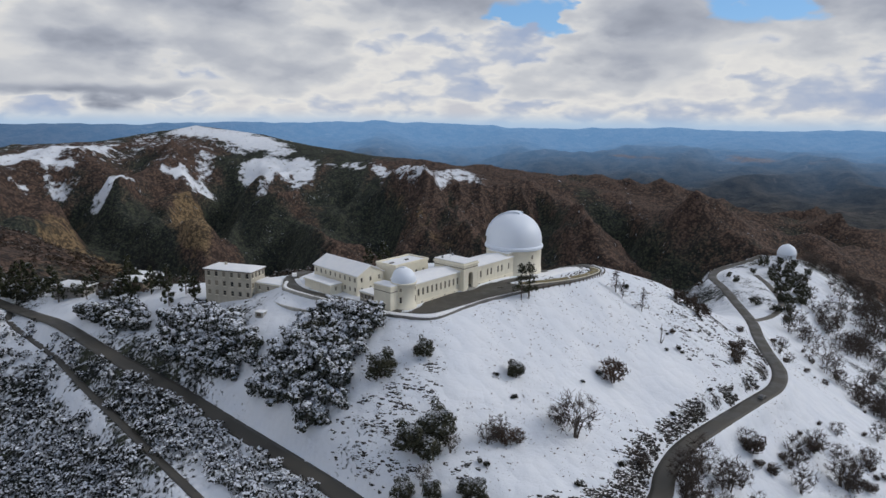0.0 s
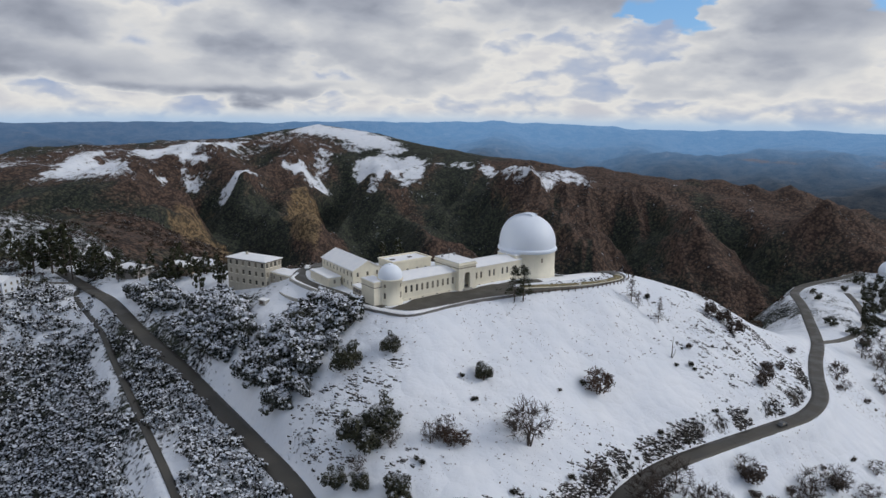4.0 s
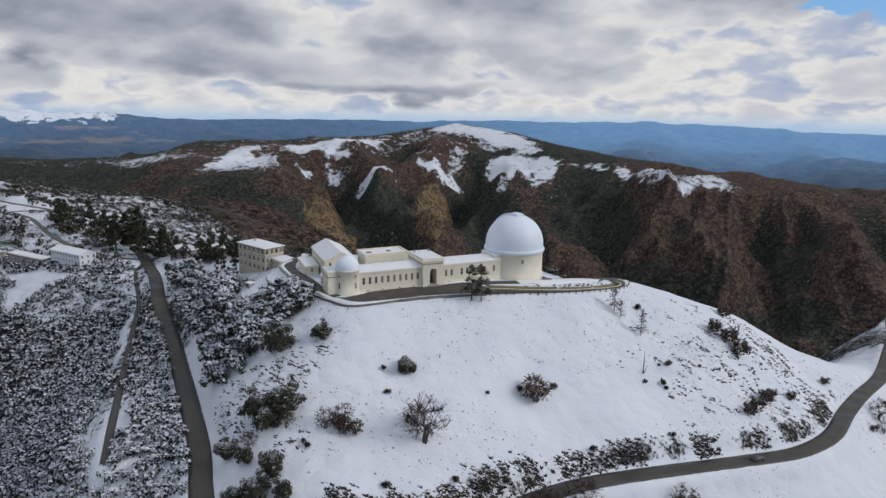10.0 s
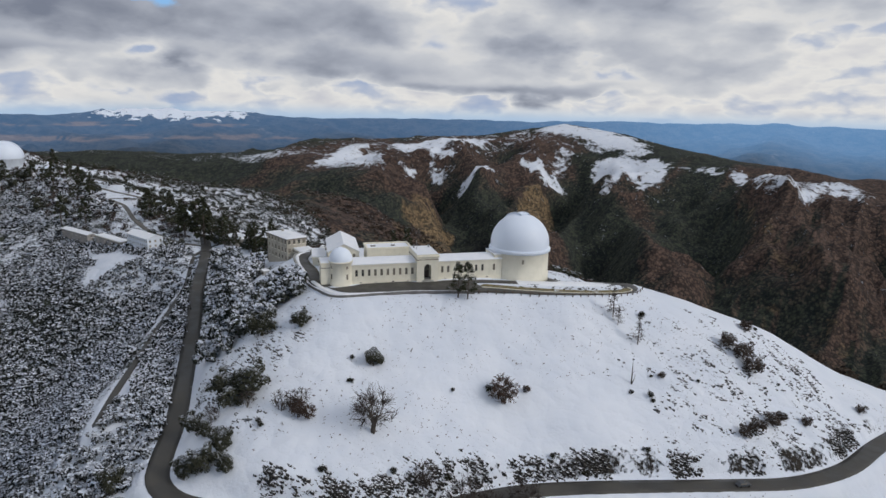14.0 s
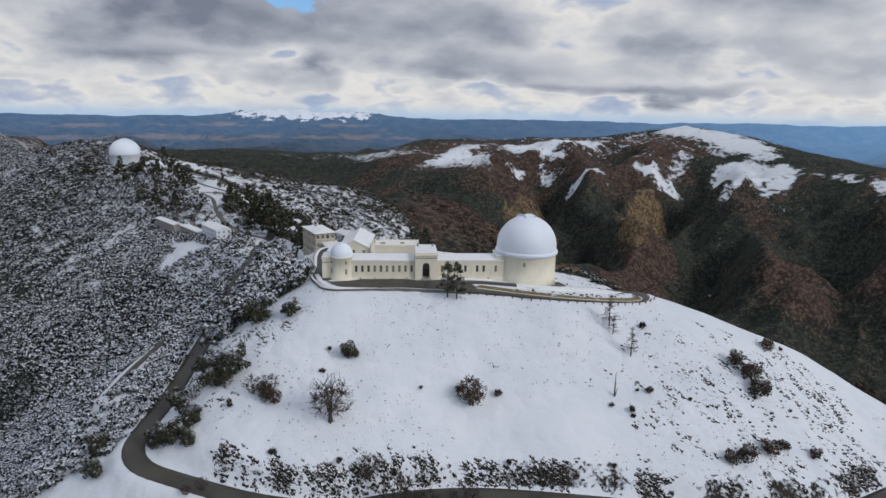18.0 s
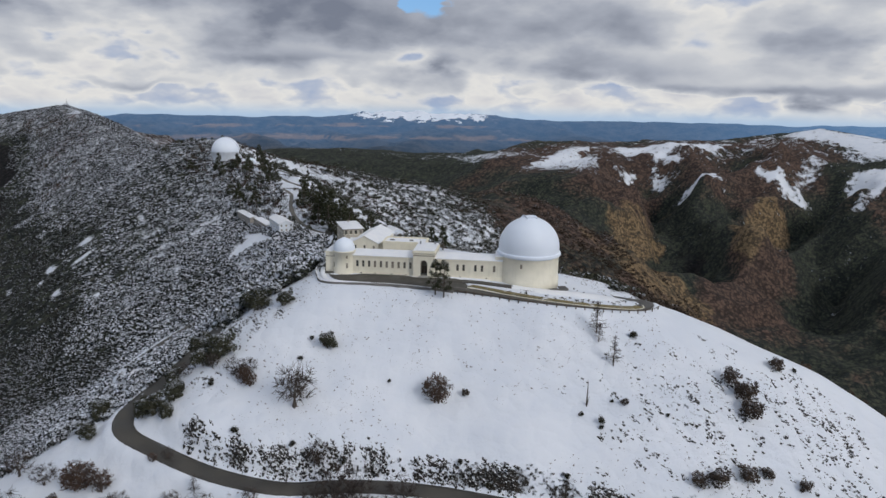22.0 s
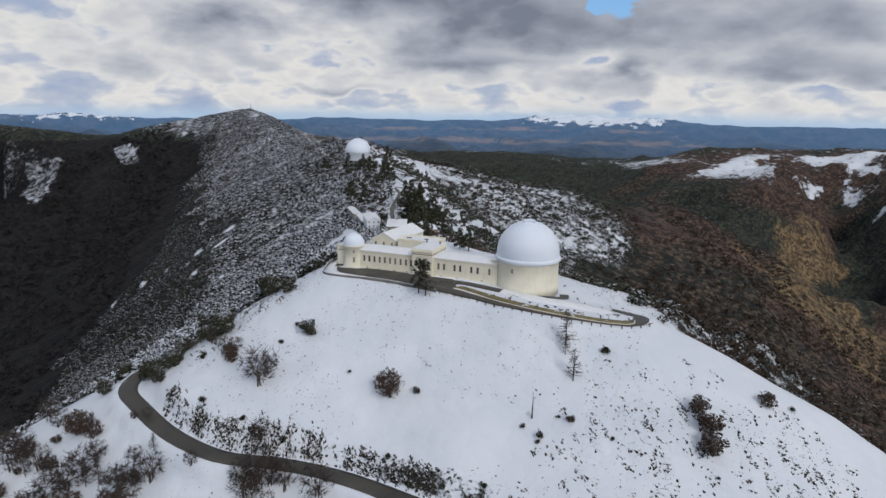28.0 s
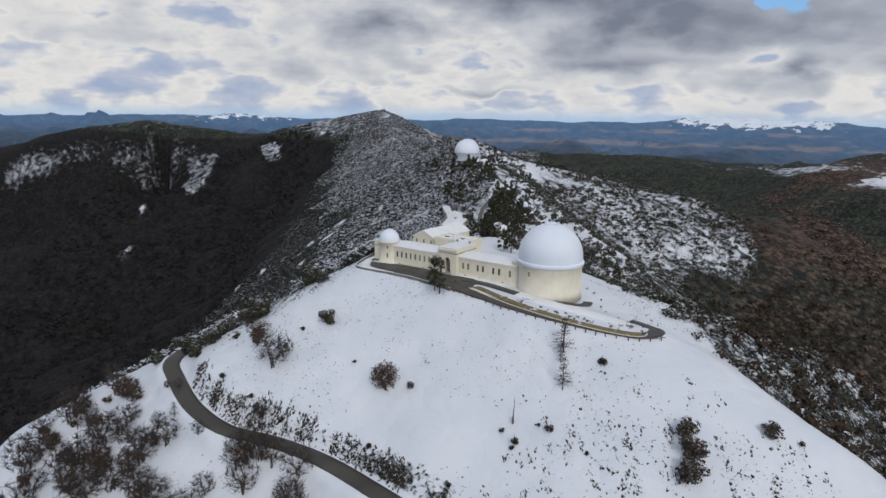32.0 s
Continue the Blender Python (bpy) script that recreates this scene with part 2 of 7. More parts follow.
def build_materials():
    M["stucco"] = paint("cream_stucco", (0.80, 0.755, 0.63), (0.73, 0.69, 0.57), 1.2, 0.8, 0.15, (0.60, 0.565, 0.47))
    M["trim"] = paint("cream_trim", (0.82, 0.77, 0.63), (0.74, 0.69, 0.56), 2.0, 0.7)
    M["frieze"] = paint("dark_frieze", (0.20, 0.17, 0.13), (0.27, 0.23, 0.17), 2.0, 0.7)
    M["grey_stucco"] = paint("weathered_stucco", (0.50, 0.46, 0.38), (0.40, 0.37, 0.31), 1.0, 0.85, 0.25, (0.27, 0.25, 0.21))
    M["white_wall"] = paint("white_wall", (0.76, 0.81, 0.88), (0.70, 0.74, 0.80), 1.0, 0.8, 0.15, (0.45, 0.46, 0.48))
    M["shed_wall"] = paint("shed_wall", (0.36, 0.33, 0.30), (0.28, 0.27, 0.26), 1.0, 0.85, 0.2, (0.2, 0.19, 0.18))
    M["tan_wall"] = paint("tan_wall", (0.46, 0.36, 0.27), (0.38, 0.30, 0.23), 1.0, 0.85, 0.2)
    M["dome"] = paint("white_dome_paint", (0.80, 0.86, 0.95), (0.75, 0.81, 0.91), 0.35, 0.40, 0.05)
    M["concrete"] = paint("retaining_concrete", (0.40, 0.39, 0.36), (0.28, 0.28, 0.26), 0.8, 0.9, 0.4, (0.16, 0.16, 0.15))
    M["dark_stone"] = paint("dark_parapet_stone", (0.13, 0.125, 0.12), (0.20, 0.19, 0.18), 1.2, 0.9, 0.5)
    M["wood_dark"] = paint("dark_timber", (0.09, 0.07, 0.055), (0.14, 0.11, 0.085), 3.0, 0.85, 0.4)
    M["frame"] = paint("window_frame", (0.36, 0.31, 0.24), (0.28, 0.24, 0.19), 3.0, 0.6)
    M["steel"] = paint("grey_steel", (0.35, 0.36, 0.37), (0.28, 0.29, 0.30), 2.0, 0.45, 0.1, None, 0.7)
    M["car_white"] = paint("white_car_paint", (0.75, 0.76, 0.78), (0.70, 0.71, 0.73), 0.5, 0.3, 0.0)
    M["car_grey"] = paint("grey_car_paint", (0.10, 0.105, 0.115), (0.08, 0.085, 0.09), 0.5, 0.3, 0.0)
    M["rubber"] = paint("tyre_rubber", (0.02, 0.02, 0.02), (0.03, 0.03, 0.03), 4.0, 0.8)

    m = Nodes("window_glass")
    m.bsdf.inputs["Specular IOR Level"].default_value = 0.6
    M["glass"] = m.done(m.mix(m.step(m.chance(), 0.25, 0.75), (0.045, 0.048, 0.05), (0.26, 0.235, 0.19)), 0.15)

    # snow lying on roofs, walls and terraces
    m = Nodes("snow_cover")
    p = m.position()
    drift = m.noise(p, 0.35, 5)
    m.bump(m.math("ADD", m.math("MULTIPLY", drift, 0.7), m.math("MULTIPLY", m.noise(p, 5.0, 4), 0.3)), 0.35, 0.25)
    M["snow"] = m.done(m.mix(m.step(drift, 0.3, 0.7), (0.78, 0.80, 0.84), (0.84, 0.85, 0.87)), 0.6)

    # asphalt, wet and dry, with tyre-worn lanes and slush
    for key, c1, c2, wet in (("asphalt", (0.050, 0.047, 0.042), (0.086, 0.080, 0.070), 0.5), ("asphalt_old", (0.10, 0.095, 0.085), (0.155, 0.145, 0.13), 0.7)):
        m = Nodes(key)
        p = m.position()
        w = m.step(m.noise(p, 0.12, 5, 0.6), 0.35, 0.65)
        col = m.mix(w, c1, c2)
        col = m.mix(m.step(m.noise(p, 1.4, 5, 0.7), 0.62, 0.80), col, (0.20, 0.195, 0.185))
        m.bump(m.noise(p, 14.0, 3), 0.3, 0.02)
        M[key] = m.done(col, m.math("ADD", m.math("MULTIPLY", w, 0.35), wet - 0.1))

    m = Nodes("winter_grass")
    p = m.position()
    col = m.mix(m.step(m.noise(p, 0.9, 5, 0.65), 0.35, 0.65), (0.16, 0.13, 0.06), (0.24, 0.20, 0.10))
    col = m.mix(m.step(m.noise(p, 0.35, 4), 0.58, 0.7), col, SNOW)
    m.bump(m.noise(p, 8.0, 4), 0.6, 0.15)
    M["grass"] = m.done(col, 0.9)

    # the ground sheet: snow over earth, scrub and dead grass, by how much snow lies there
    m = Nodes("mountain_ground")
    m.bsdf.inputs["Specular IOR Level"].default_value = 0.12
    p = m.position()
    fine, mid, big = m.noise(p, 0.75, 6, 0.62), m.noise(p, 0.085, 6, 0.6), m.noise(p, 0.012, 6, 0.6)
    broken = m.math("ADD", m.math("MULTIPLY", fine, 0.45), m.math("MULTIPLY", mid, 0.35))
    broken = m.math("ADD", broken, m.math("MULTIPLY", big, 0.20))
    trees = m.math("MULTIPLY", m.math("SUBTRACT", m.noise(p, 0.045, 5, 0.72), 0.5), m.math("MULTIPLY", m.attr("wooded"), 2.0))
    lies = m.math("ADD", m.math("SUBTRACT", m.attr("snow"), trees), m.math("MULTIPLY", m.math("SUBTRACT", 0.5, broken), 2.6))
    cover = m.step(lies, 0.42, 0.58)
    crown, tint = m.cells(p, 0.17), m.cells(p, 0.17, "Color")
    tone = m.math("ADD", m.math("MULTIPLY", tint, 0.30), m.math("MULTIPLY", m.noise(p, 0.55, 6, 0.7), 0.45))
    # gaps between tree crowns painted darker, as the shade in them
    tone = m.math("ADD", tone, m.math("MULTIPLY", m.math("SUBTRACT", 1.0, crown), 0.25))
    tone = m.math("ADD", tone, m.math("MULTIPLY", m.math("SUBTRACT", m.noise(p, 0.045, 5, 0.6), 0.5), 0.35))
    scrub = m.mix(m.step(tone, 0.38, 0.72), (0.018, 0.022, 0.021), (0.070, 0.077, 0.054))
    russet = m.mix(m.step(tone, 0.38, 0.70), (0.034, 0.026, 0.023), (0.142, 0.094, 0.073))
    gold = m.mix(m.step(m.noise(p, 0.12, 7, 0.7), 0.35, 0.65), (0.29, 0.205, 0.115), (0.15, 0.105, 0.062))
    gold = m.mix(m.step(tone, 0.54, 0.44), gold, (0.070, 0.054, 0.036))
    # near-black scrub tone that paints the shade in the western valley
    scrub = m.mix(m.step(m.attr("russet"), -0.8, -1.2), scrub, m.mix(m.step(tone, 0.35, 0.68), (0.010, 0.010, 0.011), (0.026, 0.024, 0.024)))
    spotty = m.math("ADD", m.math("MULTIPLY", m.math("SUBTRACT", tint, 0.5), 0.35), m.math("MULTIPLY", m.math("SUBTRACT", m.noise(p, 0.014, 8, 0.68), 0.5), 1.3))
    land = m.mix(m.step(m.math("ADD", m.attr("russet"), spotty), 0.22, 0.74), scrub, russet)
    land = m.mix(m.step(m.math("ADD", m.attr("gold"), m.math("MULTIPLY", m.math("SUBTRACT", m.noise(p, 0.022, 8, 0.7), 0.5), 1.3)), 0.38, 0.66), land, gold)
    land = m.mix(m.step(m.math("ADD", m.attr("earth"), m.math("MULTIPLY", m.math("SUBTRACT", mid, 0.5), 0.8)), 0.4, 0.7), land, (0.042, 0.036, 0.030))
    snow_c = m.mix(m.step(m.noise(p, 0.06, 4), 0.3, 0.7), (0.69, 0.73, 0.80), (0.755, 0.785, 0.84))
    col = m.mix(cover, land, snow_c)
    rough_h = m.math("ADD", m.math("MULTIPLY", m.noise(p, 0.30, 6, 0.6), 1.0), m.math("MULTIPLY", m.noise(p, 0.05, 6, 0.6), 2.0))
    rough_h = m.math("ADD", rough_h, m.math("MULTIPLY", m.math("SUBTRACT", 1.0, crown), 1.5))
    m.bump(m.math("MULTIPLY", rough_h, m.math("SUBTRACT", 1.1, m.math("MULTIPLY", cover, 0.80))), 0.8, 1.6)
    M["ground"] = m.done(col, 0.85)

    # far ranges: a backdrop with its blue haze painted in as emission
    m = Nodes("hazed_far_ranges")
    p = m.position()
    v = m.noise(p, 0.012, 8, 0.66)
    dark = m.mix(m.step(v, 0.38, 0.62), (0.008, 0.011, 0.012), (0.042, 0.038, 0.032))
    dark = m.mix(m.step(m.noise(p, 0.007, 8, 0.68), 0.60, 0.68), dark, (0.085, 0.072, 0.062))
    white = m.step(m.math("ADD", m.attr("snow"), m.math("MULTIPLY", m.math("SUBTRACT", m.noise(p, 0.016, 7, 0.7), 0.5), 3.4)), 0.45, 0.58)
    white = m.math("MULTIPLY", white, m.step(m.attr("snow"), 0.05, 0.25))
    dark = m.mix(white, dark, (0.8, 0.82, 0.85))
    m.bump(m.noise(p, 0.02, 7, 0.62), 0.9, 30.0)
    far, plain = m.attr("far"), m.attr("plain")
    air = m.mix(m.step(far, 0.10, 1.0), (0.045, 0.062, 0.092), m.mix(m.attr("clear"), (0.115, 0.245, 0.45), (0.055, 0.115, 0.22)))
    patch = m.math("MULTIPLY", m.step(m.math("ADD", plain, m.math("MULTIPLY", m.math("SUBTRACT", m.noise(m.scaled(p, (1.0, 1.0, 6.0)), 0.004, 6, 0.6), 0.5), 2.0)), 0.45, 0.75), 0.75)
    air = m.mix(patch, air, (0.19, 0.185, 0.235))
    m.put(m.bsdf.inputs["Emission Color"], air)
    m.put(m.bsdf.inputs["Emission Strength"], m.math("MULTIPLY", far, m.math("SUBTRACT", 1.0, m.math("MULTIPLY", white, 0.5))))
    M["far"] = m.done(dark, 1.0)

    # bark and foliage
    M["bark"] = paint("grey_bark", (0.075, 0.062, 0.052), (0.12, 0.10, 0.085), 3.0, 0.9, 0.6)
    for key, c1, c2, snow in (("oak_leaf", (0.028, 0.031, 0.022), (0.070, 0.069, 0.046), 0.10), ("dry_leaf", (0.062, 0.040, 0.031), (0.128, 0.084, 0.062), 0.03),
                              ("olive_leaf", (0.014, 0.015, 0.010), (0.042, 0.038, 0.024), 0.02),
                              ("scrub_leaf", (0.016, 0.018, 0.017), (0.046, 0.047, 0.042), 0.27), ("umber_leaf", (0.040, 0.031, 0.026), (0.095, 0.072, 0.058), 0.03), ("dusted_leaf", (0.022, 0.026, 0.020), (0.055, 0.058, 0.046), 0.37), ("pine_leaf", (0.022, 0.026, 0.015), (0.060, 0.062, 0.034), 0.05),
                              ("thawed_leaf", (0.014, 0.016, 0.015), (0.040, 0.041, 0.035), 0.13), ("shaded_wood_leaf", (0.013, 0.013, 0.015), (0.036, 0.034, 0.034), 0.0), ("tawny_leaf", (0.030, 0.023, 0.018), (0.080, 0.059, 0.043), 0.0),
                              ("twig", (0.050, 0.041, 0.038), (0.100, 0.082, 0.074), 0.0)):
        m = Nodes(key)
        p = m.position()
        m.bsdf.inputs["Specular IOR Level"].default_value = 0.08
        col = m.mix(m.island(), c1, c2)
        if snow:
            dust = m.math("ADD", m.math("MULTIPLY", m.up(), 0.80), m.math("MULTIPLY", m.noise(p, 1.3, 4, 0.65), 0.6))
            col = m.mix(m.step(dust, 1.02 - snow, 1.34 - snow), col, (0.70, 0.74, 0.82))
        M[key] = m.done(col, 0.75)
    m = Nodes("rock")
    m.bsdf.inputs["Specular IOR Level"].default_value = 0.15
    p = m.position()
    col = m.mix(m.step(m.noise(p, 1.2, 6, 0.6), 0.35, 0.65), (0.022, 0.021, 0.020), (0.070, 0.065, 0.060))
    col = m.mix(m.step(m.math("ADD", m.up(), m.math("MULTIPLY", m.noise(p, 1.5, 4), 0.7)), 1.22, 1.32), col, SNOW)
    m.bump(m.noise(p, 4.0, 5), 0.7, 0.15)
    M["rock"] = m.done(col, 0.9)


build_materials()

# ---- the lie of the land ----
# crest, spur, valley and slope lines: (x, y, z) in metres
CRESTS = [
    # ridge from the plateau past the village to the wooded summit
    [(-62, 248, -2), (-80, 248, -5.5), (-110, 268, -10), (-139, 285, -14), (-185, 292, -22), (-240, 292, -25), (-300, 305, -20), (-400, 318, -12), (-500, 322, -6), (-552, 321, -3),
     (-592, 338, 8), (-632, 345, 15), (-690, 328, 10), (-760, 300, -4), (-850, 272, -8), (-1100, 245, 24), (-1341, 232, 43), (-1400, 140, 26), (-1415, 67, 15), (-1415, -15, 0), (-1415, -113, -44), (-1405, -190, -51), (-1410, -288, -51), (-1415, -353, -36), (-1415, -485, -26), (-1415, -601, -52), (-1420, -690, -92), (-1500, -1100, -150)],
    # spur that leaves the ridge towards the far valley
    [(-540, 333, 0), (-590, 395, -9), (-640, 462, -23), (-652, 530, -40), (-634, 580, -51), (-600, 649, -61), (-560, 705, -86), (-490, 745, -110), (-400, 790, -150)],
    # knoll to the small hill
    [(80, 296, -7), (88, 311, -12.5), (104, 320, -18.5), (114, 328, -23.5), (124, 336, -30.5), (150, 348, -44), (178, 362, -52), (200, 420, -56), (240, 480, -56), (281, 516, -49), (330, 560, -62), (420, 640, -110)],
    # far snowy mountain
    [(-1316, 1254, -200), (-1269, 1376, -135), (-1293, 1560, -104), (-1295, 1816, -84), (-1252, 1970, -69), (-1140, 2155, -55), (-986, 2310, -20), (-882, 2364, -4), (-644, 2360, -30), (-510, 2189, -71),
     (-402, 2069, -108), (-274, 2071, -102), (-127, 2046, -126), (42, 2030, -123), (125, 2026, -143), (295, 2007, -138), (409, 1955, -159), (495, 1883, -183), (606, 1795, -206)],
    # dark ridge beyond the village
    [(-2300, 1000, -130), (-1977, 1157, -107), (-1785, 1285, -117), (-1600, 1400, -123), (-1420, 1480, -98), (-1330, 1560, -108)],
]
SPURS = [
    [(-178, 2032, -136), (-37, 1800, -216), (87, 1447, -290)], [(218, 1987, -148), (332, 1767, -219), (344, 1509, -270)],
    [(-413, 2036, -118), (-530, 1872, -190), (-379, 1706, -252), (-251, 1426, -300)], [(-897, 2150, -110), (-688, 1763, -240), (-538, 1446, -300)],
    [(-1246, 1664, -144), (-875, 1439, -223), (-680, 1267, -280)], [(495, 1883, -183), (620, 1601, -240), (700, 1300, -330)], [(-1124, 1933, -110), (-973, 1848, -168), (-813, 1650, -250)],
    [(-650, 700, -85), (-680, 1012, -170), (-800, 1250, -190), (-1100, 1300, -170)],
]
VALLEYS = [
    [(-330, 1150, -330), (0, 1100, -380), (350, 1150, -400), (800, 1100, -430)], [(-430, 1600, -310), (-330, 1350, -350)], [(-150, 1650, -320), (-100, 1300, -360)],
    [(200, 1700, -300), (230, 1350, -370)], [(-1000, 1650, -290), (-780, 1420, -310), (-600, 1250, -330)], [(-660, 1950, -230), (-640, 1720, -300)], [(470, 1700, -290), (520, 1400, -370)],
    [(-250, 520, -180), (-200, 800, -270), (-350, 1000, -310)], [(0, 560, -210), (100, 800, -310)], [(300, 800, -280), (600, 900, -360)], [(-420, 520, -110), (-430, 640, -130)],
    # back of the long ridge
    [(-760, 420, -90), (-900, 430, -110), (-1100, 430, -100), (-1341, 400, -60)], [(-900, 700, -230), (-1200, 650, -220), (-1500, 500, -180)], [(-1000, 950, -290), (-1400, 900, -300)], [(-1700, 200, -120), (-1800, -300, -200)],
    # valley on the near, western side
    [(-1150, 60, -150), (-1060, -150, -205), (-900, -300, -250), (-700, -350, -290), (-400, -300, -310), (-100, -250, -300), (200, -200, -300)],
    [(-1100, -304, -200), (-1000, -700, -300)], [(-800, 110, -120), (-750, -50, -200)], [(-560, 150, -85), (-500, 0, -190), (-450, -150, -260)],
]
SLOPES = [
    # open snow slope below the plaza
    [(-5, 183, -5.6), (23, 187, -13.8), (59, 208, -24), (87, 240, -24), (113, 283, -21)], [(38, 170, -23.6), (18, 160, -22), (-2, 158, -19), (-20, 165, -17)], [(11, 201, -2), (24.5, 220, -1.4), (48, 238, -4), (74.5, 261, -9), (84, 262, -14)],
    [(106, 266, -22), (122, 297, -25), (94, 240, -26)], [(98.6, 224, -34), (92, 216, -32.5), (76, 201, -33.5), (55.5, 172, -30.3)], [(38, 212, -10), (60, 235, -12)], [(130, 275, -36), (140, 310, -38)],
    [(-40, 195, -8), (-60, 200, -12), (-80, 225, -12), (-100, 235, -15)], [(-30, 185, -10), (-45, 175, -20)], [(-110, 240, -17), (-140, 262, -19)], [(30, 140, -29), (12, 140, -26)],
    [(-62, 231, -2.4), (-50, 217, -2.4), (-38.5, 208.8, -2.4), (-28, 200.5, -3)], [(-64, 220, -5), (-50, 210.5, -5), (-38, 205.5, -5.2)],
    # snowy spur below the bend
    [(4, 112, -40), (6, 98, -45), (10, 84, -52), (14, 66, -62)], [(-18, 104, -46), (-24, 88, -56)], [(-6, 76, -57), (-4, 56, -68)],
    # below the road
    [(40, 112, -50), (75, 145, -52), (105, 185, -56), (140, 215, -62), (175, 260, -66), (195, 320, -66)], [(60, 95, -68), (100, 100, -85), (170, 160, -92), (230, 230, -96), (260, 320, -100)], [(40, 30, -110), (200, 60, -150), (330, 160, -170), (400, 300, -170)],
    [(-60, 138, -38), (-100, 172, -41), (-150, 222, -42), (-200, 240, -40)], [(-42, 96, -62), (-90, 125, -66), (-150, 165, -72), (-230, 200, -66)], [(-60, 50, -100), (-150, 80, -122), (-260, 110, -118), (-360, 130, -100)], [(-100, -60, -190), (-250, -20, -190), (-350, 30, -165)],
    [(-300, 230, -52), (-438, 157, -74), (-330, 262, -38), (-450, 250, -36)], [(-241, 255, -28.5), (-214, 252, -28), (-190, 262, -25)],
    # back of the knoll and of the ridge
    [(0, 305, -10), (-50, 292, -11), (-110, 300, -18), (50, 312, -14)], [(30, 318, -11), (14, 352, -24), (6, 380, -36), (4, 400, -43), (-5, 430, -58), (-30, 470, -85)], [(-60, 345, -40), (-150, 350, -45), (90, 350, -48)], [(60, 420, -100), (-60, 430, -95), (-180, 430, -85), (-260, 420, -62)], [(-330, 380, -35), (-420, 400, -42), (-520, 430, -42)], [(150, 430, -92), (180, 520, -110)],
    # the small hill
    [(300, 460, -74), (350, 510, -84), (400, 580, -105)], [(240, 400, -78), (270, 340, -94)], [(230, 600, -105), (300, 650, -120)], [(360, 420, -120), (460, 520, -150)],
]
# the loop road round the knoll, and the lower track
LOOP = [(-228, 306, -25), (-200, 287, -25), (-176, 269, -23.5), (-155, 253, -22.2), (-118, 222, -23.6), (-90, 201, -25), (-61, 178, -27.5), (-40, 161, -29), (-22, 146, -30.5), (-9, 133, -32), (-1, 126.5, -33), (9, 125, -33.6), (21, 130, -34.5), (42, 141, -35.5),
        (58, 155, -36.4), (66, 171, -37), (77, 187, -37.8), (93, 203, -38.8), (120, 230, -42), (137, 247, -43.5), (149, 268, -45), (157, 295, -46.8), (166, 322, -49), (179, 357, -52), (190, 400, -54.5), (200, 445, -56), (206, 478, -57), (222, 503, -57), (252, 520, -54), (268, 530, -51.5)]
TRACK = [(-195, 282, -25.2), (-186, 268, -27), (-150, 238, -30), (-125, 213, -31.5), (-102, 190, -32), (-80, 168, -32.5), (-60, 148, -33), (-46, 134, -34.5)]
SIDE = [(179, 357, -52), (196, 370, -53.5), (214, 392, -55), (228, 420, -57), (236, 452, -56), (240, 480, -55.5)]
VILLAGE = [(-200, 287, -25), (-225, 285, -25.5), (-262, 290, -25), (-300, 300, -22), (-345, 318, -18), (-372, 322, -15.5), (-350, 336, -14.5), (-395, 334, -12), (-440, 338, -9.5), (-400, 348, -8.5), (-470, 342, -6), (-520, 335, -5)]
EDGE = [(-59, 238), (-57.5, 229), (-46, 219.5), (-34, 211), (-23, 202.5), (-12, 197.8), (-2, 196.5), (8, 208.5), (16, 217.5), (31, 229), (44, 239.5), (56, 250.5), (65, 264), (71, 275), (73.5, 285), (72, 293.5),
        (66, 297), (58, 295), (50, 291.5), (38, 292), (24, 293), (10, 288), (-6, 277), (-22, 268), (-42, 262), (-58, 252)]


def terrace_z(x, y):
    """Height of the made plateau, which falls away to its southern tip."""
    s = (np.asarray(x) - 20) * 0.62 + (np.asarray(y) - 230) * 0.78
    fall = np.clip((s - 12) / 62, 0, 1)
    back = np.clip(((60 - np.asarray(x)) * 0.756 + (np.asarray(y) - 270) * 0.655 - 9) / 16, 0, 1)
    return 0.9 - 5.2 * fall ** 1.35 - 4.0 * fall * back * back * (3 - 2 * back)


def hash2(i, j, seed):
    h = np.sin(i * 127.1 + j * 311.7 + seed * 74.7) * 43758.5453
    return h - np.floor(h)


def vnoise(x, y, seed=0):
    i, j = np.floor(x), np.floor(y)
    u, v = x - i, y - j
    u, v = u * u * u * (u * (6 * u - 15) + 10), v * v * v * (v * (6 * v - 15) + 10)
    a, b = hash2(i, j, seed), hash2(i + 1, j, seed)
    c, d = hash2(i, j + 1, seed), hash2(i + 1, j + 1, seed)
    return (a + (b - a) * u) * (1 - v) + (c + (d - c) * u) * v


def fbm(x, y, size, octaves=4, seed=0):
    out, amp, tot = 0.0, 1.0, 0.0
    for k in range(octaves):
        f = 2.03 ** k / size
        out, tot, amp = out + amp * (vnoise(x * f + 17.3 * k, y * f - 9.1 * k, seed + k) - 0.5), tot + amp, amp * 0.5
    return out / tot * 2


def ridged(x, y, size, octaves=4, seed=0):
    out, amp, tot = 0.0, 1.0, 0.0
    for k in range(octaves):
        f = 2.1 ** k / size
        out, tot, amp = out + amp * (1 - np.abs(2 * vnoise(x * f + 31 * k, y * f + 7 * k, seed + k) - 1)), tot + amp, amp * 0.5
    return out / tot - 0.5


def smooth(v, lo, hi):
    t = np.clip((v - lo) / (hi - lo), 0, 1)
    return t * t * (3 - 2 * t)


def spread(line, step):
    """Points at even steps along a polyline."""
    line = np.array(line, float)
    out = []
    for p, q in zip(line[:-1], line[1:]):
        n = max(1, int(np.linalg.norm(q[:2] - p[:2]) / step))
        out += [p + (q - p) * i / n for i in range(n)]
    return np.array(out + [line[-1]])


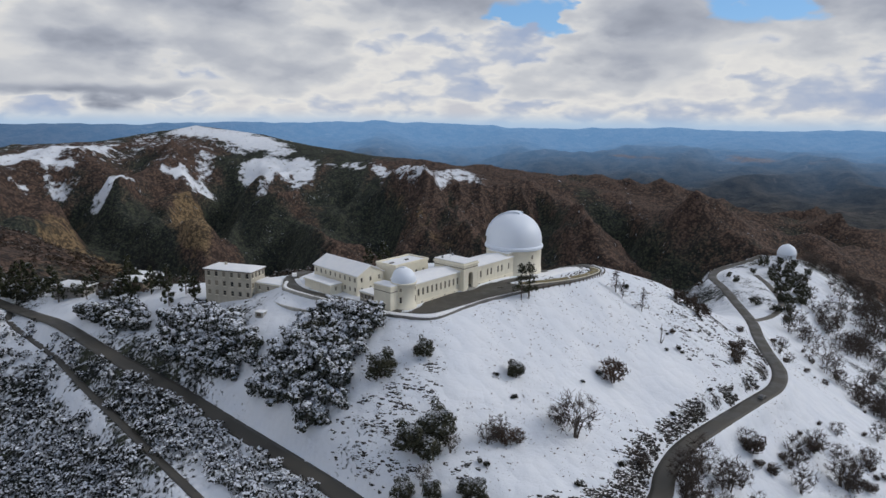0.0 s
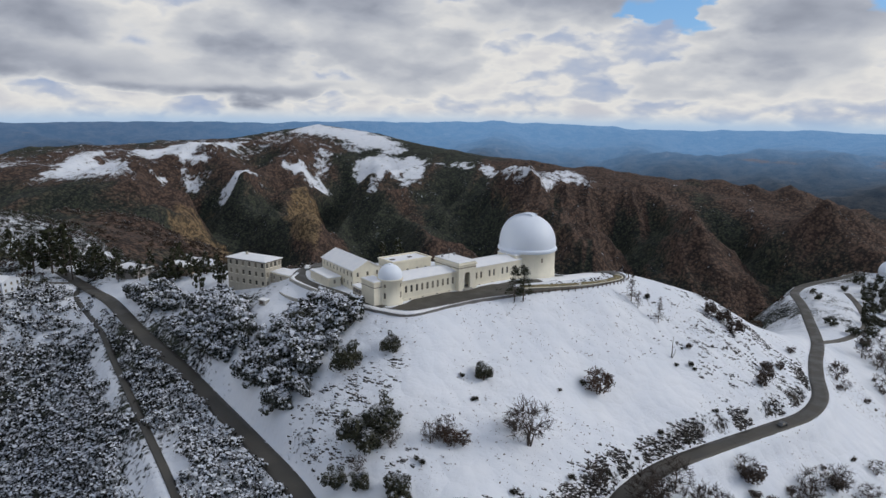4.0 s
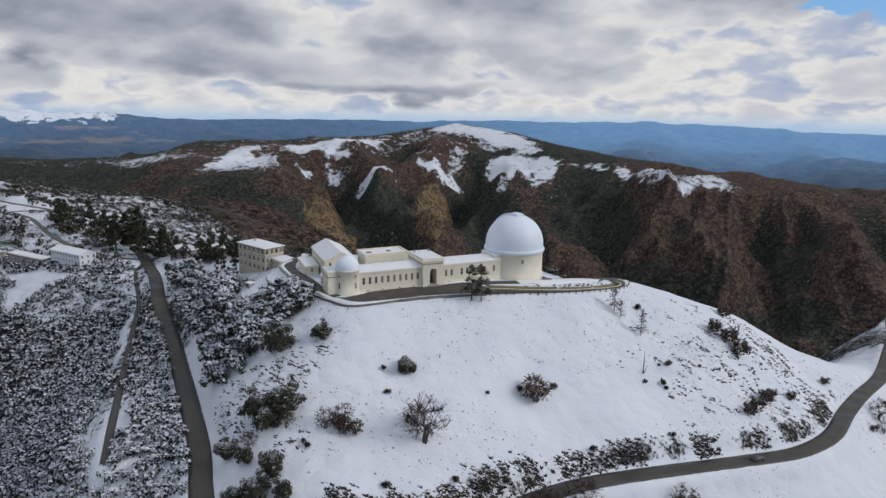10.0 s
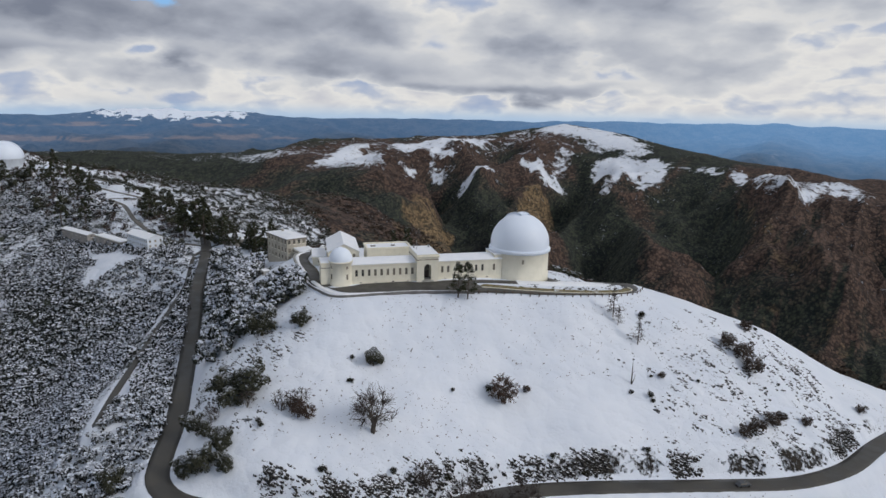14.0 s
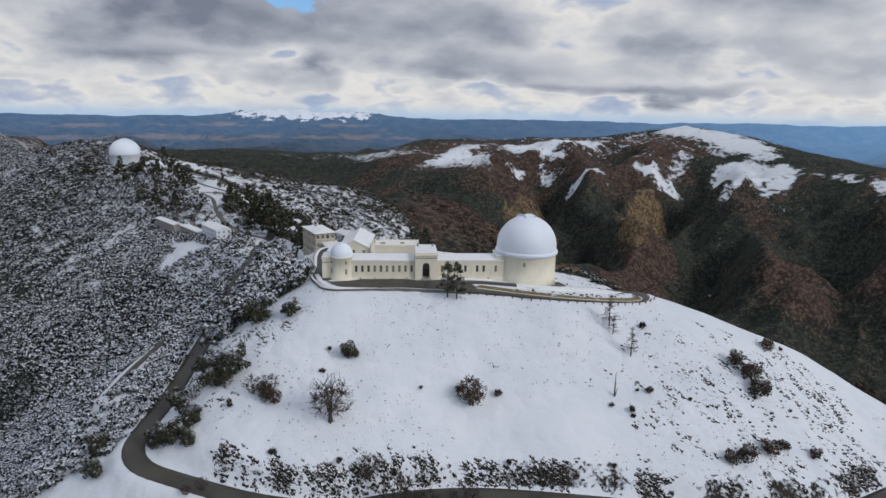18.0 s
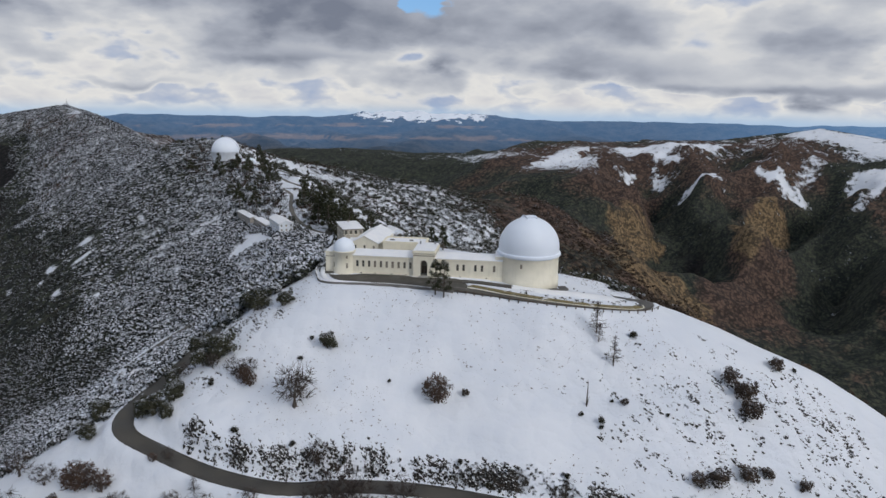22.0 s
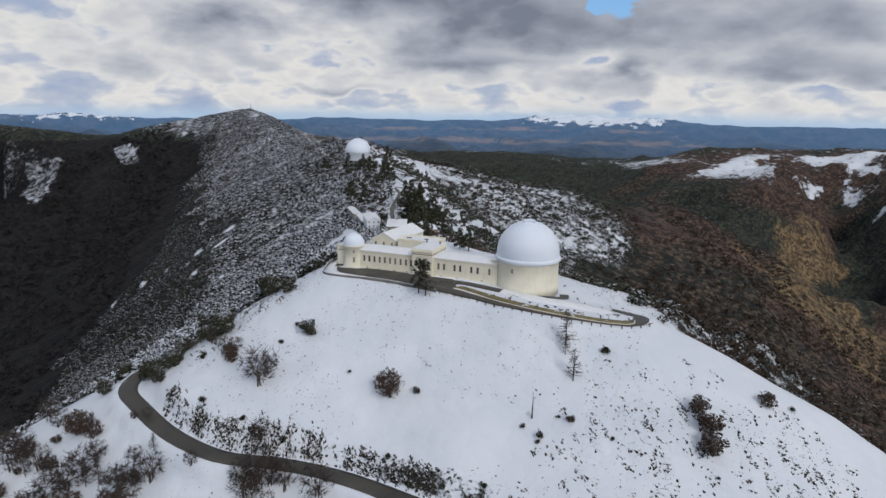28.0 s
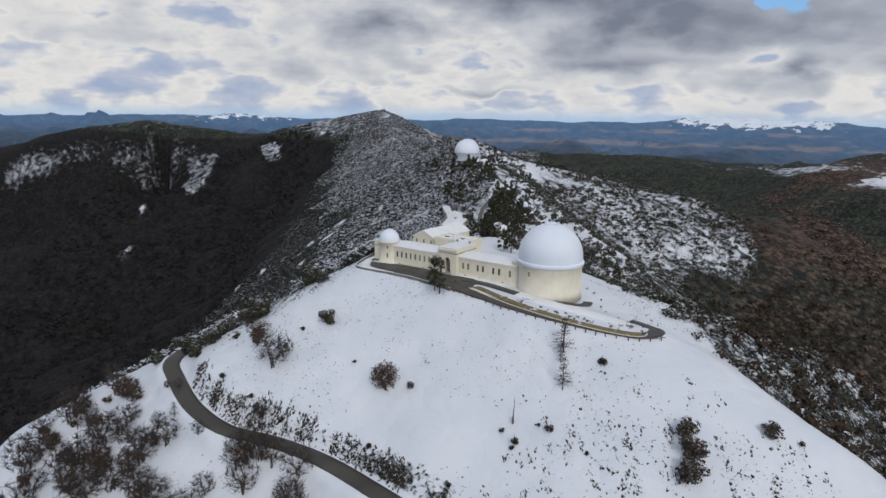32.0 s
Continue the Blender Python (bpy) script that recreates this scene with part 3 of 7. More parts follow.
def curve_through(line, step):
    """A smooth curve through the points of a line (Catmull-Rom), at about even steps."""
    p = np.array(line, float)
    p = np.vstack([2 * p[0] - p[1], p, 2 * p[-1] - p[-2]])
    out = []
    for a, b, c, d in zip(p[:-3], p[1:-2], p[2:-1], p[3:]):
        n = max(2, int(np.linalg.norm(c[:2] - b[:2]) / step))
        for t in np.arange(n) / n:
            out.append(0.5 * (2 * b + (c - a) * t + (2 * a - 5 * b + 4 * c - d) * t ** 2 + (3 * b - a - 3 * c + d) * t ** 3))
    return np.array(out + [p[-2]])


ROADS = [("loop", curve_through(LOOP, 3.0), 3.1), ("track", curve_through(TRACK, 3.0), 1.25), ("side", curve_through(SIDE, 3.0), 1.9), ("village", curve_through(VILLAGE, 4.0), 1.7)]


_d = np.gradient(ROADS[1][1][:, :2], axis=0)
_d /= np.linalg.norm(_d, axis=1)[:, None]
TRACK_SIDE = ROADS[1][1][:, :2] + np.stack([_d[:, 1], -_d[:, 0]], 1) * 4.2  # snowy verge on the downhill side of the track


def land_model():
    pts = [spread(L, 25) for L in CRESTS[:1]] + [spread(L, 30) for L in CRESTS[1:3]] + [spread(L, 70) for L in CRESTS[3:]]
    pts += [spread(L, 90) for L in SPURS] + [spread(L, 110) for L in VALLEYS] + [np.array(L, float) for L in SLOPES]
    pts += [r[1][::5] for r in ROADS]
    e = spread([(*p, 0) for p in EDGE + EDGE[:1]], 9)[:-1]
    e[:, 2] = terrace_z(e[:, 0], e[:, 1]) - 0.4
    pts.append(e)
    inner = np.array([(-40, 240, 0), (-15, 250, 0), (5, 260, 0), (30, 262, 0), (52, 272, 0), (10, 228, 0), (-10, 215, 0)], float)
    inner[:, 2] = terrace_z(inner[:, 0], inner[:, 1])
    pts.append(inner)
    # beyond: a wide low country that climbs to the horizon
    for r, z, n in ((3000, -380, 34), (3700, -250, 34), (4900, -75, 30)):
        for k in range(n):
            t = 2 * math.pi * k / n
            pts.append(np.array([(r * math.sin(t), 200 + r * math.cos(t), z)]))
    for k in range(12):
        t = radians(100 + 150 * k / 11)
        pts.append(np.array([(1500 * math.sin(t), 200 + 1500 * math.cos(t), -380.0), (800 * math.sin(t), 100 + 800 * math.cos(t), -330.0)]))
    p = np.vstack(pts)
    _, keep = np.unique(np.round(p[:, :2] / 3), axis=0, return_index=True)
    p = p[np.sort(keep)]
    d = np.hypot(p[:, None, 0] - p[None, :, 0], p[:, None, 1] - p[None, :, 1])
    A = np.sqrt(d * d + 16.0)
    mean = p[:, 2].mean()
    w = np.linalg.solve(A - 0.4 * np.eye(len(p)), p[:, 2] - mean)
    return p[:, :2], w, mean


LAND_P, LAND_W, LAND_MEAN = land_model()


def near_line(x, y, line):
    """Distance to a dense line, and the index of its nearest point."""
    best, idx = np.full(x.shape, 1e9), np.zeros(x.shape, int)
    for i0 in range(0, len(x), 20000):
        s = slice(i0, i0 + 20000)
        d = (x[s, None] - line[None, :, 0]) ** 2 + (y[s, None] - line[None, :, 1]) ** 2
        k = d.argmin(1)
        best[s], idx[s] = np.sqrt(d[np.arange(len(k)), k]), k
    return best, idx


EDGE_LINE = np.array(curve_through([(*p, 0) for p in EDGE + EDGE[:1]], 1.5))[:, :2]


def inside_edge(x, y):
    """Signed distance to the terrace's edge, positive inside."""
    d, _ = near_line(x, y, EDGE_LINE)
    odd = np.zeros(x.shape, bool)
    P, Q = EDGE_LINE, np.roll(EDGE_LINE, -1, 0)
    for (ax, ay), (bx, by) in zip(P, Q):
        cross = ((ay > y) != (by > y)) & (x < (bx - ax) * (y - ay) / (by - ay + 1e-9) + ax)
        odd ^= cross
    return np.where(odd, d, -d)


RIDGE_LINE = spread(CRESTS[0], 20)
SPUR_LINE = spread(CRESTS[1], 15)
SPUR_CRESTS, GULLIES = [np.vstack([spread(L, 20) for L in ls]) for ls in (SPURS[:7], VALLEYS[1:7])]
FAR_LINE = np.vstack([spread(CRESTS[3], 25), spread(CRESTS[4], 25)])
MID_RIDGE = spread(CRESTS[4], 20)


def height(x, y):
    """Height of the ground at the places x, y (arrays)."""
    x, y = np.atleast_1d(np.asarray(x, float)), np.atleast_1d(np.asarray(y, float))
    z = np.empty(x.shape)
    for i0 in range(0, len(x), 6000):
        s = slice(i0, i0 + 6000)
        d2 = (x[s, None] - LAND_P[None, :, 0]) ** 2 + (y[s, None] - LAND_P[None, :, 1]) ** 2
        z[s] = np.sqrt(d2 + 16.0) @ LAND_W + LAND_MEAN
    r = np.hypot(x - 40, y - 230)
    # rough ground: small drifts near by, gullies and spurs far off
    on_crest = np.minimum(smooth(near_line(x, y, RIDGE_LINE)[0], 40, 260), 0.15 + 0.85 * smooth(near_line(x, y, SPUR_LINE)[0], 30, 200))
    z += fbm(x, y, 16, 4, 3) * 0.55 + fbm(x, y, 70, 4, 5) * 4.0 * smooth(r, 120, 400) * (0.15 + 0.85 * on_crest)
    off_top = smooth(near_line(x, y, FAR_LINE)[0], 20, 240)
    far = smooth(r, 450, 1300) * (0.08 + 0.92 * on_crest) * (0.12 + 0.88 * off_top) * (1 - 0.92 * smooth(y, 2020, 2240)) * (1 - 0.5 * smooth(-x, 1310, 1500) * smooth(y, 700, 1000))
    wx, wy = x + 90 * fbm(x, y, 420, 3, 11), y + 90 * fbm(x, y, 420, 3, 12)
    z += (ridged(wx, wy * 0.55, 330, 4, 21) * 165 + ridged(wx, wy * 0.6, 110, 4, 25) * 58) * far
    flank = smooth(y, 1150, 1400) * (1 - smooth(y, 2500, 2700)) * (0.2 + 0.8 * off_top)
    z += flank * (62 * np.exp(-near_line(x, y, SPUR_CRESTS)[0] / 75) - 46 * np.exp(-near_line(x, y, GULLIES)[0] / 70))
    z += (ridged(wx, wy, 900, 4, 31) * 150 + ridged(wx, wy, 260, 4, 33) * 45) * smooth(r, 2300, 3400)
    near = r < 700
    if near.any():
        xs, ys, zs = x[near], y[near], z[near]
        for _, line, half in ROADS:
            d, k = near_line(xs, ys, line)
            t = 1 - smooth(d, half + 0.6, half + 4.5)
            zs = zs * (1 - t) + (line[k, 2] - 0.12) * t
        ins = inside_edge(xs, ys)
        t = smooth(ins, -1.0, 1.0)
        zs = zs * (1 - t) + (terrace_z(xs, ys) - 0.12) * t
        z[near] = zs
    return z


def graded(stops):
    """Grid lines from (place, spacing) stops, the spacing gliding between them."""
    out, (p, _) = [], stops[0]
    places, gaps = [s[0] for s in stops], [s[1] for s in stops]
    while p < places[-1]:
        out.append(p)
        p += float(np.interp(p, places, gaps))
    return np.array(out + [places[-1]])


GX = graded([(-3000, 60), (-2000, 26), (-1500, 11), (-900, 10), (-480, 8), (-260, 4.5), (-110, 2.2), (-60, 1.6), (170, 1.6), (230, 3), (330, 7), (560, 11), (800, 26), (3000, 90)])
GY = graded([(-2800, 90), (-700, 24), (-200, 10), (40, 5), (110, 1.8), (305, 1.6), (380, 3), (560, 6), (900, 12), (1200, 10), (2100, 9), (2450, 12), (3200, 60)])

STONY = [(104, 266, 11), (118, 288, 12), (98, 248, 9), (112, 262, 10), (126, 262, 10), (122, 300, 9), (-14, 160, 11), (-20, 166, 8), (-8, 170, 6), (-24, 158, 9), (140, 290, 9), (134, 305, 9)]  # x, y, reach
SNOW_SPOTS = [  # lone snow fields: x, y, half length, half width
    (-1312, 88, 18, 14), (-938, -234, 30, 14), (-1099, -259, 24, 8), (-498, 166, 13, 6), (-434, 156, 6, 12),
    (-477, 132, 16, 5), (-510, 98, 11, 5), (-519, 71, 15, 6), (-523, 40, 13, 6), (-398, 130, 7, 6), (-466, 212, 18, 5), (-344, 155, 7, 4), (-455, 122, 10, 4), (-600, 290, 16, 6)]
WHITE_FIELD = [(-290, 257), (-213, 252), (-226, 246), (-236, 229), (-246, 232), (-255, 246)]  # open snow below the white house
# outlines of the far mountain's snow fields, and how closely the snow lies in each
FAR_SNOW = [
    (0.80, [(-1294, 1828), (-1231, 1935), (-1119, 2051), (-1043, 2123), (-1056, 1948), (-1091, 1896), (-1035, 1859), (-1073, 1833), (-1125, 1829), (-1168, 1860), (-1258, 1810)]),
    (0.66, [(-1220, 1461), (-1228, 1552), (-1165, 1605), (-1063, 1501), (-975, 1355), (-949, 1279), (-980, 1233), (-1068, 1303), (-1168, 1392)]),
    (0.80, [(-1254, 1376), (-1280, 1539), (-1271, 1738), (-1242, 1729), (-1215, 1466), (-1232, 1364)]), (0.80, [(-1308, 1546), (-1333, 1703), (-1314, 1750), (-1294, 1657), (-1272, 1530)]),
    (0.70, [(-1141, 1696), (-1119, 1740), (-1105, 1704), (-1013, 1536)]), (0.75, [(-1099, 1799), (-1017, 1790), (-1024, 1765), (-1067, 1780)]), (0.75, [(-920, 1736), (-898, 1768), (-872, 1812), (-840, 1718), (-844, 1657), (-869, 1667)])]
FAR_SNOW += [
    (0.85, [(-807, 1900), (-780, 1927), (-736, 1942), (-705, 1940), (-693, 1890), (-727, 1879), (-780, 1884)]), (0.52, [(-748, 1967), (-775, 2075), (-777, 2129), (-740, 2117), (-728, 2054)]),
    (0.78, [(-1036, 2154), (-918, 2347), (-736, 2355), (-590, 2314), (-481, 2156), (-510, 2122), (-600, 2157), (-676, 2195), (-727, 2216), (-812, 2261), (-884, 2270), (-995, 2258)]), (0.34, [(-1046, 1968), (-1011, 2290), (-884, 2270), (-867, 2184), (-949, 2076)]),
    (0.76, [(-631, 2066), (-587, 2149), (-464, 2097), (-407, 2061), (-401, 1973), (-399, 1880), (-416, 1851), (-447, 1894), (-433, 1990), (-475, 1952), (-500, 1866), (-509, 1820), (-525, 1828), (-524, 1872), (-622, 2042)])]
FAR_SNOW += [
    (0.62, [(-384, 2042), (-311, 2071), (-250, 2071), (-259, 2031), (-322, 2043)]),
    (0.58, [(-212, 2052), (-148, 2023), (-68, 2020), (9, 2013), (100, 2015), (131, 1891), (106, 1830), (73, 1953), (20, 1878), (-2, 1813), (-32, 1803), (-78, 1836), (-130, 1891), (-198, 2028)])]
# the hollow behind the village and its spur, white between the trees
WEST_SNOW = [[(-1392, -225), (-1378, -160), (-1318, -182), (-1190, -182), (-1215, -200), (-1316, -238)], [(-1350, -60), (-1338, -25), (-1272, 2), (-1260, -16), (-1323, -50)], [(-1335, 222), (-1218, 246), (-1135, 226), (-1244, 218)]]  # open fields on the western ridge
BACK_SNOW = [(-560, 345), (-620, 410), (-672, 465), (-685, 530), (-662, 590), (-620, 660), (-545, 700), (-466, 668), (-412, 622), (-430, 570), (-330, 470), (-250, 430), (-140, 410), (-40, 385), (20, 345), (30, 315), (-60, 300), (-150, 305), (-300, 318), (-420, 330)]
# outlines of the far mountain's shaded sides, painted with darker evergreens
FAR_SHADE = [[(-983, 1718), (-817, 1791), (-731, 1634), (-423, 1050), (-460, 1016)], [(-662, 1832), (-498, 1779), (-409, 1746), (-269, 1270), (-419, 1347), (-457, 1459)], [(-74, 1854), (43, 1862), (50, 1608), (102, 1418), (-7, 1693)], [(-864, 1625), (-743, 1719), (-448, 1039), (-421, 809)], [(-300, 1850), (-234, 1883), (-246, 1524), (-300, 1600)],
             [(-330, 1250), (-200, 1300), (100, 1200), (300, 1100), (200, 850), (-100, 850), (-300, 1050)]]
SUNLIT_GRASS_SPOTS = [(-451, 955, 60), (-473, 930, 45), (-402, 936, 50), (-522, 888, 40), (-279, 801, 45), (-768, 1317, 60), (-962, 1667, 60), (-281, 912, 45), (-10, 1390, 60), (120, 1335, 50)]
# dead grass on the spurs, its gold painting the sunlight on them
SUNLIT_GRASS = [(0.62, [(-494, 898), (-408, 878), (-306, 924), (-307, 954), (-433, 1117), (-492, 1103), (-666, 1212), (-510, 950)]), (0.58, [(-848, 1349), (-802, 1462), (-767, 1435), (-758, 1360), (-793, 1311)]),
             (0.68, [(-791, 1243), (-808, 1359), (-780, 1455), (-560, 1060), (-600, 990), (-714, 1187)]), (0.80, [(-770, 1800), (-665, 1851), (-560, 1600), (-491, 1400), (-491, 1327), (-570, 1400), (-635, 1487)]), (0.42, [(-168, 1869), (-135, 1870), (-9, 1593), (101, 1467), (86, 1436), (-58, 1561)])]


def outline_dist(x, y, ring, reach):
    """Signed distance to a closed outline, positive inside, for places within reach of it."""
    ring = np.array(ring, float)
    out = np.full(x.shape, -1e3)
    near = (x > ring[:, 0].min() - reach) & (x < ring[:, 0].max() + reach) & (y > ring[:, 1].min() - reach) & (y < ring[:, 1].max() + reach)
    if not near.any():
        return out
    xs, ys = x[near], y[near]
    d = near_line(xs, ys, spread(np.vstack([ring, ring[:1]]), 8))[0]
    odd = np.zeros(xs.shape, bool)
    for (ax, ay), (bx, by) in zip(ring, np.roll(ring, -1, 0)):
        odd ^= ((ay > ys) != (by > ys)) & (xs < (bx - ax) * (ys - ay) / (by - ay + 1e-9) + ax)
    out[near] = np.where(odd, d, -d)
    return out


def cover(x, y, z, lean):
    """How much snow, russet scrub, dead grass and bare earth lies at each place, far relief shading included."""
    r = np.hypot(x - 40, y - 230)
    n1, n2 = fbm(x, y, 160, 4, 41), fbm(x, y, 600, 3, 42)
    # side of the ridge that faces the far valley has lost its snow
    lee = smooth(y - (330 + 0.16 * np.abs(x)) - 60 * np.exp(-((x + 60) / 160) ** 2), 110, 260)
    snow = np.full(x.shape, 0.0)
    ridge_line = spread(CRESTS[0], 12)
    dr, _ = near_line(x, y, ridge_line)
    snow = np.maximum(snow, 0.52 - 0.14 * smooth(dr, 60, 260) + 0.16 * n1)
    snow *= smooth(z + 100 * smooth(y, 240, 320), -170, -60) * (1 - lee)
    village = np.exp(-((x + 370) / 230) ** 4 - ((y - 365) / 90) ** 4)
    spur, _ = near_line(x, y, spread(CRESTS[1], 12))
    snow = np.maximum(snow, 0.80 * village + 0.5 * (1 - smooth(spur, 15, 75)) * (1 - smooth(y, 640, 720)) + 0.2 * n1 - 0.05)
    # where the western valley's shade is painted into the scrub colour
    valley_shade = smooth(-x, 140, 320) * smooth(-y - 0.10 * (x + 300), -110, 0) * smooth(-z, -10, 40)
    snow *= 1 - 0.95 * valley_shade
    snow *= 1 - 0.30 * smooth(-x, 1340, 1400) * smooth(-y, -60, 40)
    # mottled slope behind the knoll
    back = smooth(y, 285, 310) * (1 - smooth(y + 0.25 * x + 40 * n1, 400, 455)) * smooth(x, -90, -30) * (1 - smooth(x + 0.5 * (y - 300), 95, 150))
    snow = np.maximum(snow, (0.54 - 0.24 * smooth(x, -20, 50)) * back)
    mid = 1 - smooth(near_line(x, y, MID_RIDGE)[0], 10, 130)
    snow = np.maximum(snow, (0.34 + 0.45 * n1) * mid)
    hilltop = np.exp(-((x + 1390) / 40) ** 2) * smooth(-y, 160, 240) * (1 - smooth(-y, 640, 720))
    snow = np.maximum(snow, (0.40 + 0.25 * n1) * hilltop)
    for ring in WEST_SNOW:
        snow = np.maximum(snow, 0.95 * smooth(outline_dist(x, y, ring, 40) + 14 * fbm(x, y, 30, 4, 46), -14, 4))
    hollow = smooth(outline_dist(x, y, BACK_SNOW, 60) + 20 * n1, -20, 15)
    snow = np.maximum(snow, (0.54 + 0.22 * n1) * hollow)
    # the knoll and what lies just below its road
    front = (1 - smooth(r, 190, 300)) * (1 - smooth(y - 305, 0, 40) * (1 - smooth(x, 60, 110)))
    snow = np.maximum(snow, 0.97 * front)
    west = smooth(-x, 30, 90) * (1 - smooth(y, 225, 260))
    snow = np.where(west > 0, np.minimum(snow, 0.97 - 0.50 * west), snow)
    hill = np.exp(-((x - 270) / 110) ** 2 - ((y - 440) / 130) ** 2) * (1 - smooth(x + y, 800, 860))
    snow = np.maximum(snow, 0.85 * hill)
    # banks cut for the road and stony ground shed their snow
    d, k = near_line(x, y, ROADS[0][1])
    line = ROADS[0][1]
    k = np.clip(k, 1, len(line) - 2)
    t = line[k + 1, :2] - line[k - 1, :2]
    up = (t[:, 0] * (y - line[k, 1]) - t[:, 1] * (x - line[k, 0])) > 0
    bank = up * smooth(d, 3.6, 5.0) * (1 - smooth(d, 7.0, 12.0 + 5 * n1)) * smooth(x, 22, 40) * (1 - smooth(y, 300, 330))
    snow -= 0.50 * bank * (0.75 + 0.8 * fbm(x, y, 14, 3, 81))
    for sx, sy, q in STONY:
        snow -= 0.10 * np.exp(-((x - sx) ** 2 + (y - sy) ** 2) / (1.4 * q * q)) * (r < 250)
    # far mountain: white crest, bare flanks
    mt = smooth(y, 1250, 1500)
    high = smooth(z + 45 * n1 + 60 * n2 - 0.05 * (x + 900), -110, -50) * smooth(-x, -520, -60)
    snow = np.maximum(snow, mt * (0.27 * high + 0.10 * n1))
    wob = np.clip(1 + 1.5 * fbm(x, y, 80, 5, 47), 0.2, 3)
    ragged = 36 * fbm(x, y, 70, 5, 48) + 14 * fbm(x, y, 18, 3, 49)
    for k, ring in FAR_SNOW:
        snow = np.maximum(snow, mt * min(1.12 * k, 0.84) * smooth(outline_dist(x, y, ring, 60) + ragged, -34, 22))
    for sx, sy, a, b in SNOW_SPOTS:
        q = ((x - sx) / a) ** 2 + ((y - sy) / b) ** 2
        snow = np.maximum(snow, (0.80 if sx > -800 else 0.72) * np.exp(-0.8 * q * (0.45 + wob * wob)))
    snow = np.maximum(snow, 0.9 * smooth(outline_dist(x, y, WHITE_FIELD, 20) + 3 * n1, -3, 3))
    lane = np.exp(-((near_line(x, y, TRACK_SIDE)[0]) / 3.0) ** 2)
    snow = np.maximum(snow, 0.95 * lane * smooth(-x, 85, 110))
    # rust-brown brush and dark evergreens, laid to paint the relief's lit and shaded sides
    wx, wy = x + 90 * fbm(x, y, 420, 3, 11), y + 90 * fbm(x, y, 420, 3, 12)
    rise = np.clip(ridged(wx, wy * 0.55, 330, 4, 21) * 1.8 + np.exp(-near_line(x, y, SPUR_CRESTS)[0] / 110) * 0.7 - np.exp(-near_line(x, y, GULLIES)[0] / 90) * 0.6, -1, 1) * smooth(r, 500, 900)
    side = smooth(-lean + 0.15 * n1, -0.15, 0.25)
    russet = -0.12 + 0.60 * n2 + 0.95 * rise + 0.40 * side - 2.0 * valley_shade - 0.6 * (1 - smooth(r, 160, 260)) + 0.14 * lee * (1 - mt) * smooth(r, 150, 500) + 0.15 * smooth(x, -300, 300) * mt
    # cloud shadow on the ridge beyond the village, painted as darker scrub
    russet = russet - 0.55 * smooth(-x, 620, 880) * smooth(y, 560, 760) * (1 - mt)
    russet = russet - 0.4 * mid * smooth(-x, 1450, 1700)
    for ring in FAR_SHADE:
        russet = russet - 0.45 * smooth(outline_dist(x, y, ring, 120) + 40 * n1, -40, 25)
    # dead grass, kept to the places where patches of sun are painted
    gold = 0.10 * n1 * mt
    for k, ring in SUNLIT_GRASS:
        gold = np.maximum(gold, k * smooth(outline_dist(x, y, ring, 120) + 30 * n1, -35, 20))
    for gx, gy, q in SUNLIT_GRASS_SPOTS:
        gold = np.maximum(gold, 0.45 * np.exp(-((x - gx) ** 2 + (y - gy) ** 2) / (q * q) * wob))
    earth = np.clip(1.3 * bank, 0, 1)
    return snow, russet, gold, earth, mt


def part(name, bm, material, parent=None, label=""):
    """Links a bmesh as one mesh object, under its thing or part."""
    me = bpy.data.meshes.new(name)
    bm.to_mesh(me)
    bm.free()
    return link(name, me, material, parent, label)


def link(name, me, material, parent=None, label=""):
    ob = new(name, me)
    if material and not me.materials:
        me.materials.append(material)
    if parent:
        ob.parent = parent
    return tagged(ob, label) if label else ob


def raw(name, verts, faces, smooth_shade=False):
    me = bpy.data.meshes.new(name)
    me.from_pydata([tuple(v) for v in verts] if not isinstance(verts, np.ndarray) else verts.tolist(), [], faces if isinstance(faces, list) else faces.tolist())
    if smooth_shade:
        me.polygons.foreach_set("use_smooth", np.ones(len(me.polygons), bool))
    me.update()
    return me


def add_float(me, name, values):
    at = me.attributes.new(name, "FLOAT", "POINT")
    at.data.foreach_set("value", np.asarray(values, np.float32))


